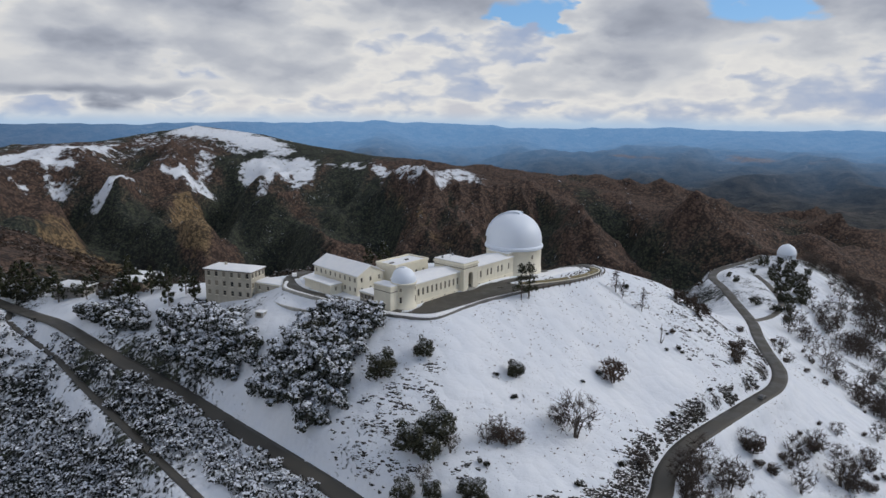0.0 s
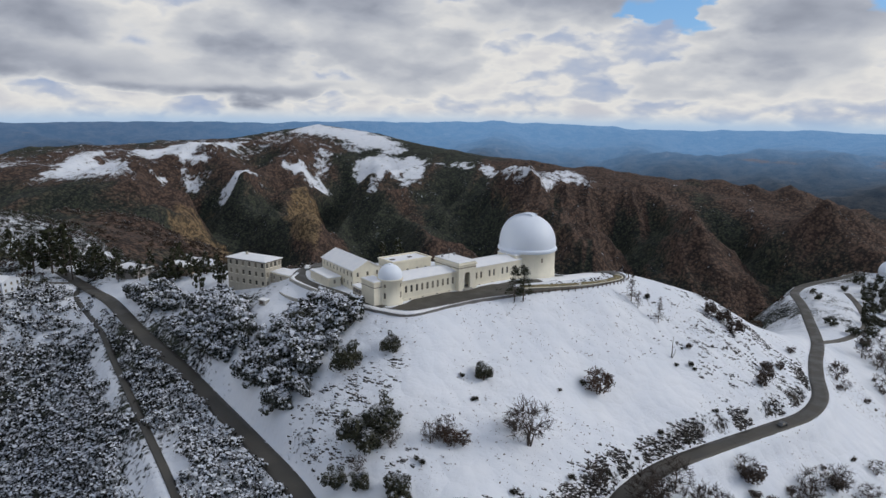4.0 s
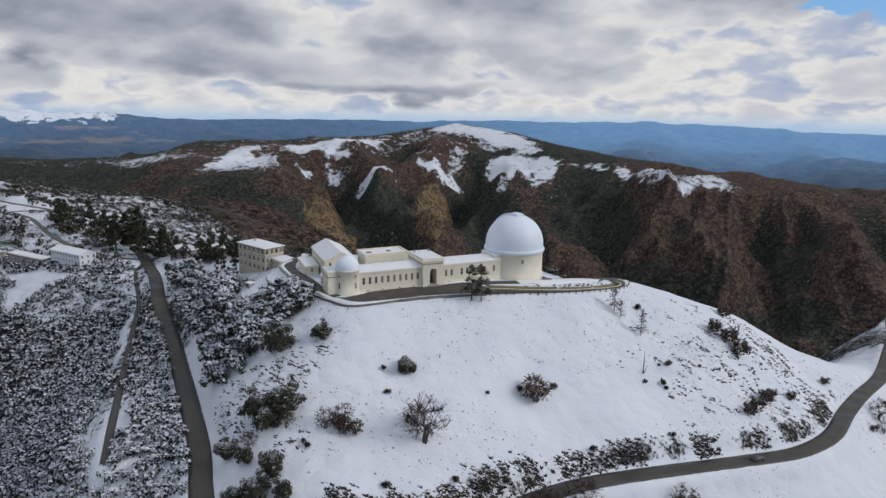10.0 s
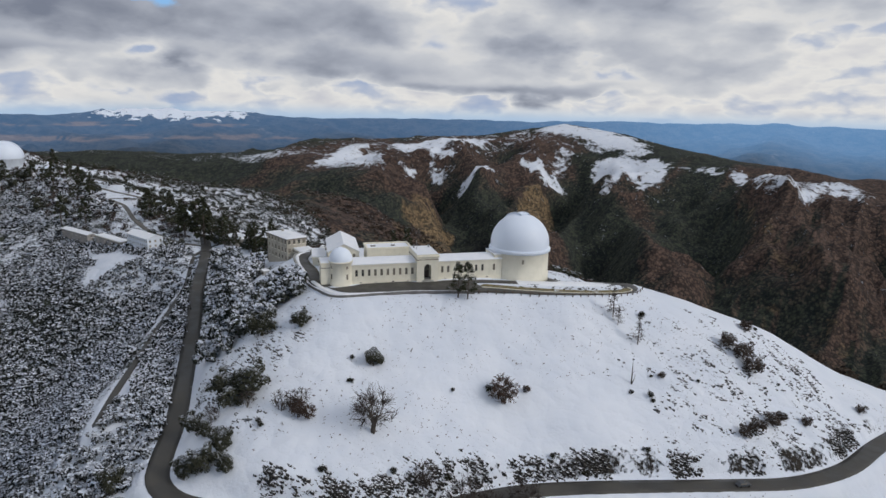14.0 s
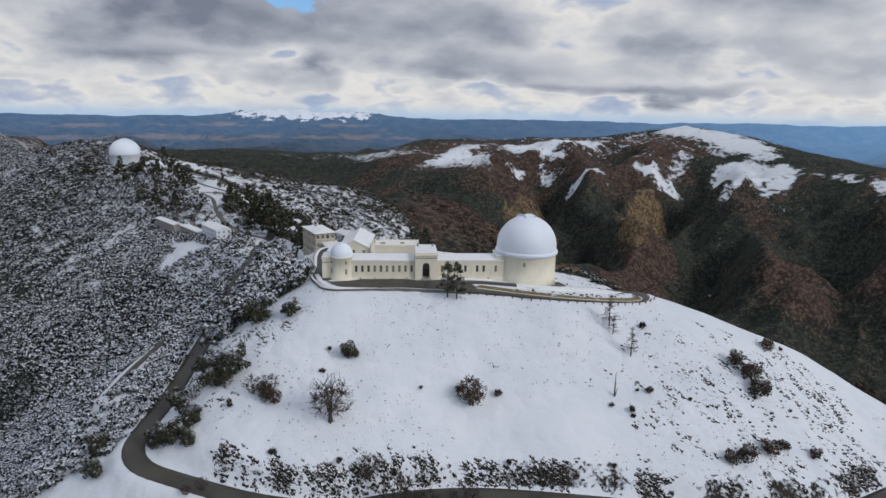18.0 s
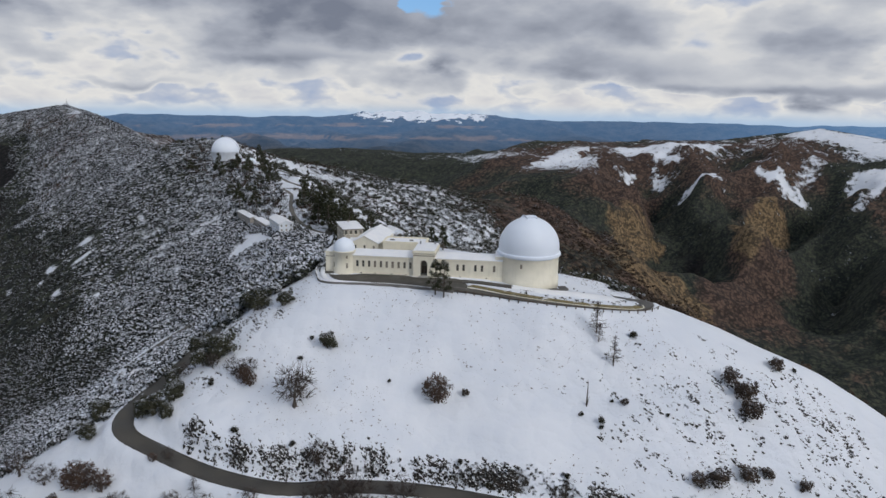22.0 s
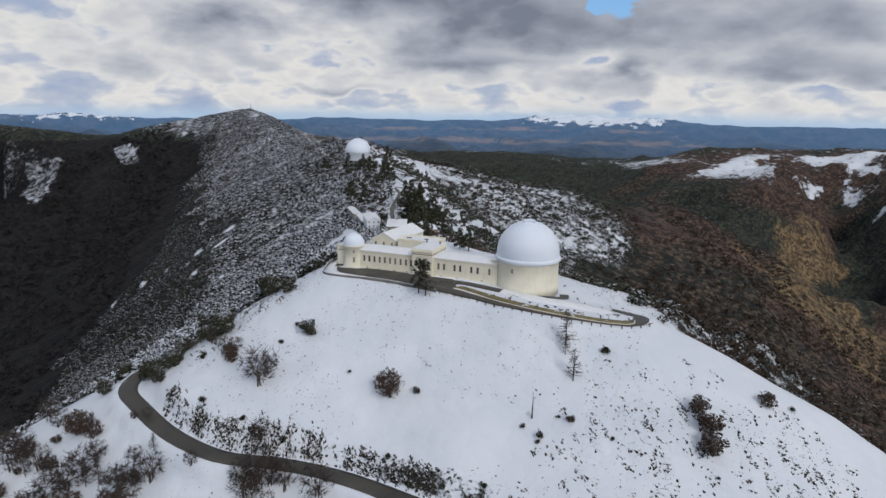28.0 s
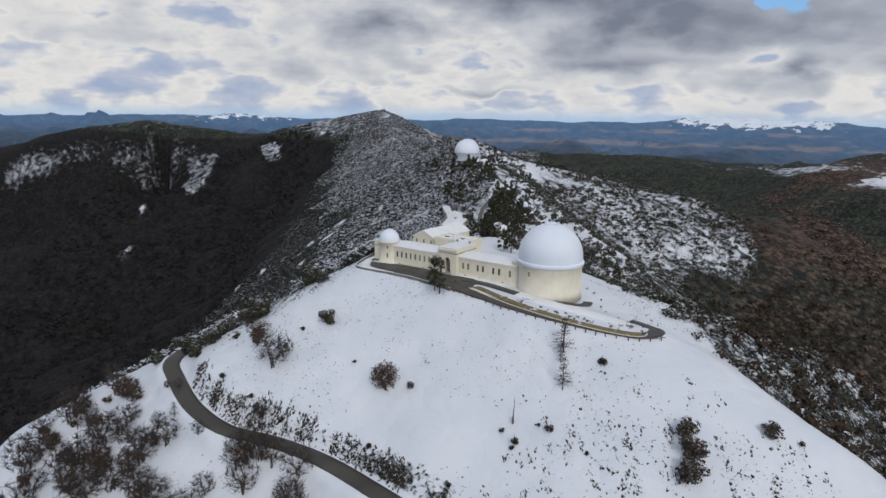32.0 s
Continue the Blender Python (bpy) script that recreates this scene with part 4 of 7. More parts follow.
def build_ground():
    X, Y = np.meshgrid(GX, GY)
    x, y = X.ravel(), Y.ravel()
    z = height(x, y)
    nx, ny = len(GX), len(GY)
    i = np.arange(nx * ny).reshape(ny, nx)
    quads = np.stack([i[:-1, :-1], i[:-1, 1:], i[1:, 1:], i[1:, :-1]], -1).reshape(-1, 4)
    cx, cy = x[quads].mean(1), y[quads].mean(1)
    quads = quads[np.hypot(cx, cy - 200) < 2600]
    me = raw("ground", np.stack([x, y, z], 1), quads, True)
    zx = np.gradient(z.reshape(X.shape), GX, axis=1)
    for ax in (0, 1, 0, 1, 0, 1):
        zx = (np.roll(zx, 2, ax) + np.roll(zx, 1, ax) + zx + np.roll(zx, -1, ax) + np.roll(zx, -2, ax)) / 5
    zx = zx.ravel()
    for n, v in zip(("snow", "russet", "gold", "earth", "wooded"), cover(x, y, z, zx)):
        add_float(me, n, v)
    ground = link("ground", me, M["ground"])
    tagged(ground, "snow-covered mountain ridges with dark scrub and dead grass, far slopes shaded by colour", "ground", kind="structure")
    # far ranges to the horizon
    rings = np.concatenate([np.linspace(2560, 3800, 44), np.linspace(3840, 4900, 30)])
    az = np.linspace(0, 2 * math.pi, 901)[:-1]
    R, A = np.meshgrid(rings, az, indexing="ij")
    x, y = (R * np.sin(A)).ravel(), (200 + R * np.cos(A)).ravel()
    z = height(x, y)
    deg = np.degrees(A.ravel())
    deg = np.where(deg > 180, deg - 360, deg)
    # ranges that stand on the skyline
    sky_z = -52 + 26 * fbm(deg * 30, R.ravel() * 0.02, 260, 4, 51) + 14 * fbm(deg * 30, R.ravel() * 0.01, 60, 4, 52)
    sky_z += (38 + 34 * ridged(deg * 30, R.ravel() * 0.02, 40, 4, 57)) * np.exp(-((deg + 57) / 7.5) ** 4) + 20 * np.exp(-((deg + 101) / 6.0) ** 2) + 16 * np.exp(-((deg + 4) / 9) ** 2)
    crest = np.exp(-((R.ravel() - 4600) / 170) ** 2)
    z = z * (1 - crest) + np.maximum(sky_z, z - 40) * crest
    z = np.where(R.ravel() > 4650, np.minimum(z, sky_z - (R.ravel() - 4650) * 0.2), z)
    na, nr = len(az), len(rings)
    i = np.arange(nr * na).reshape(nr, na)
    j = np.roll(i, -1, 1)
    quads = np.stack([i[:-1], i[1:], j[1:], j[:-1]], -1).reshape(-1, 4)
    me = raw("backdrop", np.stack([x, y, z], 1), quads, True)
    white = 1.0 * np.exp(-((deg + 57) / 6.4) ** 4) + 0.8 * np.exp(-((deg + 101) / 4.5) ** 2)
    el = np.degrees(np.arctan2(z - 66, R.ravel()))
    add_float(me, "snow", np.clip(white, 0, 1) * smooth(z + 40 * fbm(deg * 30, R.ravel() * 0.4, 24, 4, 55), -88, -34))
    # strength of the painted haze glow, growing with distance
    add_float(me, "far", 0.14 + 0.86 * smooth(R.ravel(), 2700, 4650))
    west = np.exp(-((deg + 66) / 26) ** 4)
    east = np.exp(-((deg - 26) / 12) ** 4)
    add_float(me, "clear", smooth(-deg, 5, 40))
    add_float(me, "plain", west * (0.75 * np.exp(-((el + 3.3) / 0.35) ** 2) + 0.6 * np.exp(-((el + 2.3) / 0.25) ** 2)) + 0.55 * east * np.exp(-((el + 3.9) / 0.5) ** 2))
    tagged(link("backdrop", me, M["far"]), "blue ranges and plains to the horizon, haze painted as a glow", "far hills", kind="structure")


build_ground()


def ground_z(x, y):
    return float(height([x], [y])[0])


def ribbon(name, line, half, material, lift, thick=0.0, crown=0.0):
    """A strip along a 3D line, with optional sides."""
    line = np.asarray(line)
    d = np.gradient(line[:, :2], axis=0)
    d /= np.linalg.norm(d, axis=1)[:, None] + 1e-9
    n = np.stack([-d[:, 1], d[:, 0]], 1)
    offs = [-half, -half * 0.5, 0, half * 0.5, half]
    rows = []
    for o in offs:
        zc = line[:, 2] + lift + crown * (1 - (o / half) ** 2)
        rows.append(np.column_stack([line[:, :2] + n * o, zc]))
    if thick:
        rows = [rows[0] - (0, 0, thick)] + rows + [rows[-1] - (0, 0, thick)]
    v = np.stack(rows, 1)
    k, m = v.shape[:2]
    i = np.arange(k * m).reshape(k, m)
    q = np.stack([i[:-1, :-1], i[1:, :-1], i[1:, 1:], i[:-1, 1:]], -1).reshape(-1, 4)[:, ::-1]
    return raw(name, v.reshape(-1, 3), q, True)


def build_roads():
    for name, line, half in ROADS:
        mat = M["asphalt_old"] if name in ("side", "village") else M["asphalt"]
        me = ribbon("road", line, half, mat, 0.06, 0.3, 0.05)
        tagged(link("road", me, mat), {"loop": "wet dark asphalt road looping round the knoll", "track": "narrow dark track beside snowy scrub", "side": "narrow lane to the small dome's hill", "village": "narrow village road with snowy verges"}[name], "road", kind="structure")


build_roads()

# ---- the observatory on its terrace ----
U = Vector((math.cos(radians(49.1)), math.sin(radians(49.1)), 0))  # along the front
ORIGIN = Vector((27.1, 252.8, 0)) - 58.6 * U
SITE = Matrix.Translation((ORIGIN.x, ORIGIN.y, 1.1)) @ Matrix.Rotation(radians(49.1), 4, "Z")  # local x along the front, y to the back


def box(bm, x0, x1, y0, y1, z0, z1, bevel=0.0):
    m = Matrix.Translation(((x0 + x1) / 2, (y0 + y1) / 2, (z0 + z1) / 2)) @ Matrix.Diagonal((x1 - x0, y1 - y0, z1 - z0, 1))
    g = bmesh.ops.create_cube(bm, size=1.0, matrix=m)
    if bevel:
        es = list({e for v in g["verts"] for e in v.link_edges})
        bmesh.ops.bevel(bm, geom=es, offset=bevel, segments=1, affect="EDGES")
    return bm


def boxed(*args, **kw):
    return box(bmesh.new(), *args, **kw)


def lathe(profile, n=64, smooth_shade=True):
    """Turns a profile of (radius, z) round the z axis."""
    bm = bmesh.new()
    rings = []
    for r, z in profile:
        if r < 1e-4:
            rings.append([bm.verts.new((0, 0, z))])
        else:
            rings.append([bm.verts.new((r * math.cos(2 * math.pi * k / n), r * math.sin(2 * math.pi * k / n), z)) for k in range(n)])
    for a, b in zip(rings[:-1], rings[1:]):
        for k in range(n):
            p = [a[k % len(a)], a[(k + 1) % len(a)], b[(k + 1) % len(b)], b[k % len(b)]]
            p = list(dict.fromkeys(p))
            if len(p) > 2:
                f = bm.faces.new(p)
                f.smooth = smooth_shade
    bmesh.ops.recalc_face_normals(bm, faces=bm.faces)
    return bm


def empty(name, m, label, category, group=""):
    ob = new(name)
    ob.empty_display_size = 0.5
    ob.matrix_basis = m
    return tagged(ob, label, category, group)


def wall_with_holes(x0, x1, z0, z1, holes, thick=0.5):
    """A wall in the xz plane, its front at y=0, with rectangular openings (x, z, w, h) that go through."""
    bm = bmesh.new()
    xs = sorted({x0, x1, *[h[0] - h[2] / 2 for h in holes], *[h[0] + h[2] / 2 for h in holes]})
    zs = sorted({z0, z1, *[h[1] - h[3] / 2 for h in holes], *[h[1] + h[3] / 2 for h in holes]})

    def solid(i, k):
        if not (0 <= i < len(xs) - 1 and 0 <= k < len(zs) - 1):
            return False
        cx, cz = (xs[i] + xs[i + 1]) / 2, (zs[k] + zs[k + 1]) / 2
        return not any(abs(cx - h[0]) < h[2] / 2 and abs(cz - h[1]) < h[3] / 2 for h in holes)

    cache = {}

    def v(x, y, z):
        key = (round(x, 4), y, round(z, 4))
        if key not in cache:
            cache[key] = bm.verts.new((x, y, z))
        return cache[key]

    for i in range(len(xs) - 1):
        for k in range(len(zs) - 1):
            if not solid(i, k):
                continue
            a, b, c, d = xs[i], xs[i + 1], zs[k], zs[k + 1]
            bm.faces.new([v(a, 0, c), v(b, 0, c), v(b, 0, d), v(a, 0, d)])
            bm.faces.new([v(a, thick, d), v(b, thick, d), v(b, thick, c), v(a, thick, c)])
            if not solid(i - 1, k):
                bm.faces.new([v(a, 0, c), v(a, 0, d), v(a, thick, d), v(a, thick, c)])
            if not solid(i + 1, k):
                bm.faces.new([v(b, 0, d), v(b, 0, c), v(b, thick, c), v(b, thick, d)])
            if not solid(i, k - 1):
                bm.faces.new([v(b, 0, c), v(a, 0, c), v(a, thick, c), v(b, thick, c)])
            if not solid(i, k + 1):
                bm.faces.new([v(a, 0, d), v(b, 0, d), v(b, thick, d), v(a, thick, d)])
    return bm


WINDOW_MESHES = {}


def window(parent, m, w, h, sill=True, bars=1):
    """A sash window in a wall whose front is y=0: frame, pane, sill."""
    key = (round(w, 2), round(h, 2), sill, bars)
    if key not in WINDOW_MESHES:
        fr = bmesh.new()
        t = 0.09
        for a in ((-w / 2, -w / 2 + t, -h / 2, h / 2), (w / 2 - t, w / 2, -h / 2, h / 2), (-w / 2 + t, w / 2 - t, -h / 2, -h / 2 + t), (-w / 2 + t, w / 2 - t, h / 2 - t, h / 2)):
            box(fr, a[0], a[1], 0.16, 0.28, a[2], a[3])
        for k in range(bars):
            z = -h / 2 + h * (k + 1) / (bars + 1)
            box(fr, -w / 2 + t, w / 2 - t, 0.17, 0.26, z - 0.04, z + 0.04)
        meshes = []
        for n, b in (("frame", fr), ("pane", boxed(-w / 2 + t, w / 2 - t, 0.21, 0.24, -h / 2 + t, h / 2 - t))) + ((("sill", boxed(-w / 2 - 0.12, w / 2 + 0.12, -0.14, 0.16, -h / 2 - 0.16, -h / 2)),) if sill else ()):
            me = bpy.data.meshes.new(n)
            b.to_mesh(me)
            b.free()
            me.materials.append({"frame": M["frame"], "pane": M["glass"], "sill": M["trim"]}[n])
            meshes.append((n, me))
        WINDOW_MESHES[key] = meshes
    meshes = WINDOW_MESHES[key]
    win = new("window", meshes[0][1])
    win.parent, win.matrix_basis = parent, m
    for n, me in meshes[1:]:
        o = new(n, me)
        o.parent = win
    return win


def gable_roof(x0, x1, y0, y1, z, rise, over=0.4, thick=0.3):
    """A ridged roof slab along x."""
    bm = bmesh.new()
    a, b, c, d, ym = x0 - over, x1 + over, y0 - over, y1 + over, (y0 + y1) / 2
    prof = [(c, z), (ym, z + rise), (d, z), (d, z + thick), (ym, z + rise + thick), (c, z + thick)]
    L = [bm.verts.new((a, y, q)) for y, q in prof]
    R = [bm.verts.new((b, y, q)) for y, q in prof]
    for k in range(6):
        bm.faces.new([L[k], L[(k + 1) % 6], R[(k + 1) % 6], R[k]])
    for s in (L, R):
        bm.faces.new([s[0], s[1], s[4], s[5]])
        bm.faces.new([s[1], s[2], s[3], s[4]])
    bmesh.ops.recalc_face_normals(bm, faces=bm.faces)
    return bm


def hip_roof(x0, x1, y0, y1, z, rise, over=0.5, thick=0.3):
    bm = bmesh.new()
    a, b, c, d = x0 - over, x1 + over, y0 - over, y1 + over
    w = min(b - a, d - c) / 2 * 0.96
    low = [bm.verts.new(p) for p in ((a, c, z), (b, c, z), (b, d, z), (a, d, z))]
    mid = [bm.verts.new((v.co.x, v.co.y, z + thick)) for v in low]
    top = [bm.verts.new(p) for p in ((a + w, c + w, z + rise + thick), (b - w, c + w, z + rise + thick), (b - w, d - w, z + rise + thick), (a + w, d - w, z + rise + thick))]
    bm.faces.new(low[::-1])
    bm.faces.new(top)
    for k in range(4):
        j = (k + 1) % 4
        bm.faces.new([low[k], low[j], mid[j], mid[k]])
        bm.faces.new([mid[k], mid[j], top[j], top[k]])
    return bm


def dome_shell(r, zc, foot, n=72):
    prof = [(r, foot)] + [(r * math.cos(t), zc + r * math.sin(t)) for t in np.linspace(0, math.pi / 2, 20)]
    return lathe(prof, n)


def shutter(r, zc, width, a0, a1, t=0.35):
    """A band over the dome from angle a0 to a1 (degrees from the foot over the top), in the xz plane."""
    bm = bmesh.new()
    prev = None
    for q in np.linspace(radians(a0), radians(a1), 26):
        ring = [bm.verts.new((rr * math.cos(q), yy, zc + rr * math.sin(q))) for rr, yy in ((r - 0.15, -width / 2), (r + t, -width / 2), (r + t, width / 2), (r - 0.15, width / 2))]
        if prev:
            for k in range(4):
                bm.faces.new([prev[k], prev[(k + 1) % 4], ring[(k + 1) % 4], ring[k]])
        else:
            bm.faces.new(ring[::-1])
        prev = ring
    bm.faces.new(prev)
    bmesh.ops.recalc_face_normals(bm, faces=bm.faces)
    return bm


def placed(ob, m):
    ob.matrix_basis = m
    return ob


def build_observatory():
    ob = empty("observatory", SITE, "long cream stucco observatory with a great white dome and snowy roofs", "observatory")
    T = Matrix.Translation
    EAVE, DEEP = 6.8, 11.0
    # front wings
    left = [5.5 + 2.31 * k for k in range(10)]
    right = [37.8, 40.1, 44.4, 46.7, 51.2, 53.7, 58.3]
    for name, x0, x1, wins in (("wing_wall", 3.0, 27.6, left), ("wing_wall", 35.8, 61.5, right)):
        w = part(name, wall_with_holes(x0, x1, -2.0, EAVE, [(s, 3.7, 0.95, 2.5) for s in wins]), M["stucco"], ob)
        for s in wins:
            window(ob, T((s, 0, 3.7)), 0.95, 2.5)
        part("back_wall", boxed(x0, x1, DEEP - 0.5, DEEP, -2, EAVE), M["stucco"], ob)
        part("plinth", boxed(x0, x1, -0.18, 0.0, -1.5, 0.55), M["trim"], ob)
        part("cornice", boxed(x0, x1, -0.3, 0.0, EAVE - 0.35, EAVE), M["trim"], ob)
        part("roof", gable_roof(x0 + 0.4, x1 - 0.4, 0.1, DEEP - 0.1, EAVE, 1.1), M["snow"], ob, "snow-covered low roof")
    for s in (7, 12.5, 19, 24.5, 39, 45.5, 55.5):
        part("basement_vent", boxed(s - 0.35, s + 0.35, -0.22, -0.185, -0.1, 0.25), M["glass"], ob)
    # entry block with its arch
    ex0, ex1, ey0, ey1, ez = 27.6, 35.8, -1.8, 12.5, 9.5
    cx, aw, ah = 31.7, 2.7, 6.4
    bm = bmesh.new()
    arc = [(cx - aw / 2, -1.5)] + [(cx - aw / 2 * math.cos(t), ah - aw / 2 + aw / 2 * math.sin(t)) for t in np.linspace(0, math.pi, 15)] + [(cx + aw / 2, -1.5)]
    outer = [(ex0, -1.5)] + [(ex0 + (ex1 - ex0) * k / 14, ez) for k in range(15)] + [(ex1, -1.5)]
    for y in (ey0, ey0 + 1.0):
        pa, po = [bm.verts.new((x, y, z)) for x, z in arc], [bm.verts.new((x, y, z)) for x, z in outer]
        for k in range(len(arc) - 1):
            bm.faces.new([po[k], po[k + 1], pa[k + 1], pa[k]])
        if y == ey0:
            first = (pa, po)
    for f, s in zip(first, (pa, po)):
        for k in range(len(f) - 1):
            bm.faces.new([f[k], f[k + 1], s[k + 1], s[k]])
    bmesh.ops.recalc_face_normals(bm, faces=bm.faces)
    part("entry_front", bm, M["stucco"], ob, "arched entrance front")
    part("entry_wall", boxed(ex0, ex0 + 0.5, ey0 + 1.0, ey1, -1.5, ez), M["stucco"], ob)
    part("entry_wall", boxed(ex1 - 0.5, ex1, ey0 + 1.0, ey1, -1.5, ez), M["stucco"], ob)
    part("entry_wall", boxed(ex0 + 0.5, ex1 - 0.5, ey1 - 0.5, ey1, -1.5, ez), M["stucco"], ob)
    part("porch_floor", boxed(ex0 + 0.5, ex1 - 0.5, ey0 + 1.0, 5.0, -0.5, 0.5), M["concrete"], ob)
    part("step", boxed(cx - 2.2, cx + 2.2, ey0 - 0.9, ey0 + 1.0, -1.0, 0.18, bevel=0.03), M["concrete"], ob)
    part("step", boxed(cx - 1.9, cx + 1.9, ey0 - 0.5, ey0 + 1.0, 0.18, 0.36, bevel=0.03), M["concrete"], ob)
    door = part("entry_door", boxed(cx - 1.3, cx + 1.3, 1.6, 1.75, 0.5, 3.4), M["wood_dark"], ob, "dark timber double door")
    part("door_handle", boxed(cx - 0.12, cx - 0.05, 1.52, 1.598, 1.4, 1.7), M["steel"], door)
    part("fanlight", boxed(cx - 1.3, cx + 1.3, 1.6, 1.72, 3.5, 6.0), M["glass"], ob)
    part("porch_back", boxed(ex0 + 0.5, ex1 - 0.5, 1.76, 2.2, 0.5, ez - 1), M["stucco"], ob)
    part("frieze", boxed(ex0 - 0.06, ex1 + 0.06, ey0 - 0.06, ey1 + 0.06, ez - 1.5, ez - 1.2), M["frieze"], ob, "dark band under the cornice")
    part("cornice", boxed(ex0 - 0.35, ex1 + 0.35, ey0 - 0.35, ey1 + 0.35, ez - 0.5, ez + 0.1, bevel=0.08), M["trim"], ob)
    part("parapet", boxed(ex0, ex1, ey0, ey1, ez + 0.1, ez + 0.55), M["stucco"], ob)
    part("roof_snow", boxed(ex0 - 0.05, ex1 + 0.05, ey0 - 0.05, ey1 + 0.05, ez + 0.55, ez + 0.85, bevel=0.12), M["snow"], ob)
    for s in (ex0 + 1.2, ex1 - 1.2):
        placed(part("chimney", boxed(-0.3, 0.3, -0.3, 0.3, 0, 1.0, bevel=0.04), M["steel"], ob), T((s, 9.5, ez + 0.84)))
    mast = lathe([(0.05, 0), (0.05, 4.2), (0.0, 4.25)], 8)
    placed(part("mast", mast, M["steel"], ob), T((ex0 + 1.5, 6, ez + 0.8)))
    # great dome
    at = T((71.1, 6.6, 0))
    R = 11.45
    placed(part("drum", lathe([(R, -3.5), (R + 0.25, -3.5), (R + 0.25, 0.3), (R, 0.5), (R, 8.6), (R + 0.12, 8.7)], 96), M["stucco"], ob, "smooth cream drum of the great dome"), at)
    placed(part("rail_ring", lathe([(R - 0.2, 8.7), (R + 0.35, 8.75), (R + 0.7, 9.1), (R + 0.7, 9.9), (R + 0.45, 10.25), (R - 0.2, 10.3)], 96), M["dome"], ob, "white ring under the dome"), at)
    dome = placed(part("great_dome", dome_shell(R + 0.1, 11.6, 10.2, 96), M["dome"], ob, "white painted metal hemisphere"), at)
    face = Matrix.Rotation(radians(105), 4, "Z")
    placed(part("shutter", shutter(R + 0.1, 11.6, 3.6, 8, 101), M["dome"], dome), face)
    for yy in (-1.9, 1.9):
        placed(part("shutter_rail", shutter(R + 0.1, 11.6, 0.22, 4, 104, 0.55), M["dome"], dome), face @ T((0, yy, 0)))
    placed(part("cupola", lathe([(1.5, 22.9), (1.5, 23.6), (1.2, 23.9), (0, 24.0)], 20), M["dome"], dome), T((0, 0, -0.25)))
    for k, (deg, z) in enumerate(((256, 6.2), (90, 6.2))):
        q = radians(deg)
        w = window(ob, at @ Matrix.Rotation(q + math.pi / 2, 4, "Z") @ T((0, -R - 0.22, z)), 0.85, 1.7)
    # link between wing and drum
    part("link_wall", boxed(58.6, 64, 0.6, DEEP, EAVE, EAVE + 1.6), M["stucco"], ob)
    part("link_roof", boxed(58.4, 64, 0.4, DEEP, EAVE + 1.6, EAVE + 1.9, bevel=0.1), M["snow"], ob)
    # small dome tower
    at = T((0, 1.64, 0))
    r = 4.05
    placed(part("tower", lathe([(r, -3), (r + 0.35, -3), (r + 0.35, 0.2), (r, 0.35), (r, 7.6), (r + 0.2, 7.7), (r + 0.2, 8.0), (r + 0.35, 8.1), (r + 0.35, 8.5), (r - 0.2, 8.6)], 56), M["stucco"], ob, "round cream tower"), at)
    sd = placed(part("small_dome", dome_shell(r + 0.12, 9.05, 8.5, 56), M["dome"], ob, "small white metal dome"), at)
    placed(part("shutter", shutter(r + 0.12, 9.05, 1.3, 8, 100, 0.18), M["dome"], sd), Matrix.Rotation(radians(100), 4, "Z"))
    for deg, z in ((-62, 3.0), (-62, 6.4), (-150, 6.4), (-150, 3.0)):
        window(ob, at @ Matrix.Rotation(radians(deg) + math.pi / 2, 4, "Z") @ T((0, -r - 0.22, z)), 0.75, 2.0 if z < 5 else 1.1)
    # square pavilion beside the tower
    part("pavilion", boxed(-7.2, -2.5, 0.6, 8.5, -2.5, 7.4), M["stucco"], ob)
    part("pavilion_frieze", boxed(-7.25, -2.45, 0.55, 8.55, 5.9, 6.15), M["frieze"], ob)
    part("pavilion_cornice", boxed(-7.5, -2.2, 0.3, 8.8, 7.4, 7.9, bevel=0.08), M["trim"], ob)
    part("pavilion_snow", boxed(-7.3, -2.4, 0.5, 8.6, 7.9, 8.2, bevel=0.1), M["snow"], ob)
    # the block behind
    bx0, bx1, by0, by1, bz = 12.0, 29.5, 17.5, 27.5, 8.5
    wins = [(s, 4.6, 1.1, 2.0) for s in (14, 18.5, 23, 27)]
    placed(part("rear_wall", wall_with_holes(bx0, bx1, -2, bz, wins), M["stucco"], ob), T((0, by0, 0)))
    for s, z, w, h in wins:
        window(ob, T((s, by0, z)), w, h)
    part("rear_wall", boxed(bx0, bx0 + 0.5, by0 + 0.5, by1, -2, bz), M["stucco"], ob)
    part("rear_wall", boxed(bx1 - 0.5, bx1, by0 + 0.5, by1, -2, bz), M["stucco"], ob)
    part("rear_wall", boxed(bx0 + 0.5, bx1 - 0.5, by1 - 0.5, by1, -2, bz), M["stucco"], ob)
    for a in ((bx0 - 0.25, bx1 + 0.25, by0 - 0.25, by0 + 0.35), (bx0 - 0.25, bx1 + 0.25, by1 - 0.35, by1 + 0.25), (bx0 - 0.25, bx0 + 0.35, by0 + 0.35, by1 - 0.35), (bx1 - 0.35, bx1 + 0.25, by0 + 0.35, by1 - 0.35)):
        part("parapet", boxed(*a, bz - 0.2, bz + 0.55), M["trim"], ob)
    part("rear_roof", boxed(bx0 + 0.35, bx1 - 0.35, by0 + 0.35, by1 - 0.35, bz - 0.4, bz + 0.05), M["snow"], ob, "flat snow-covered roof")
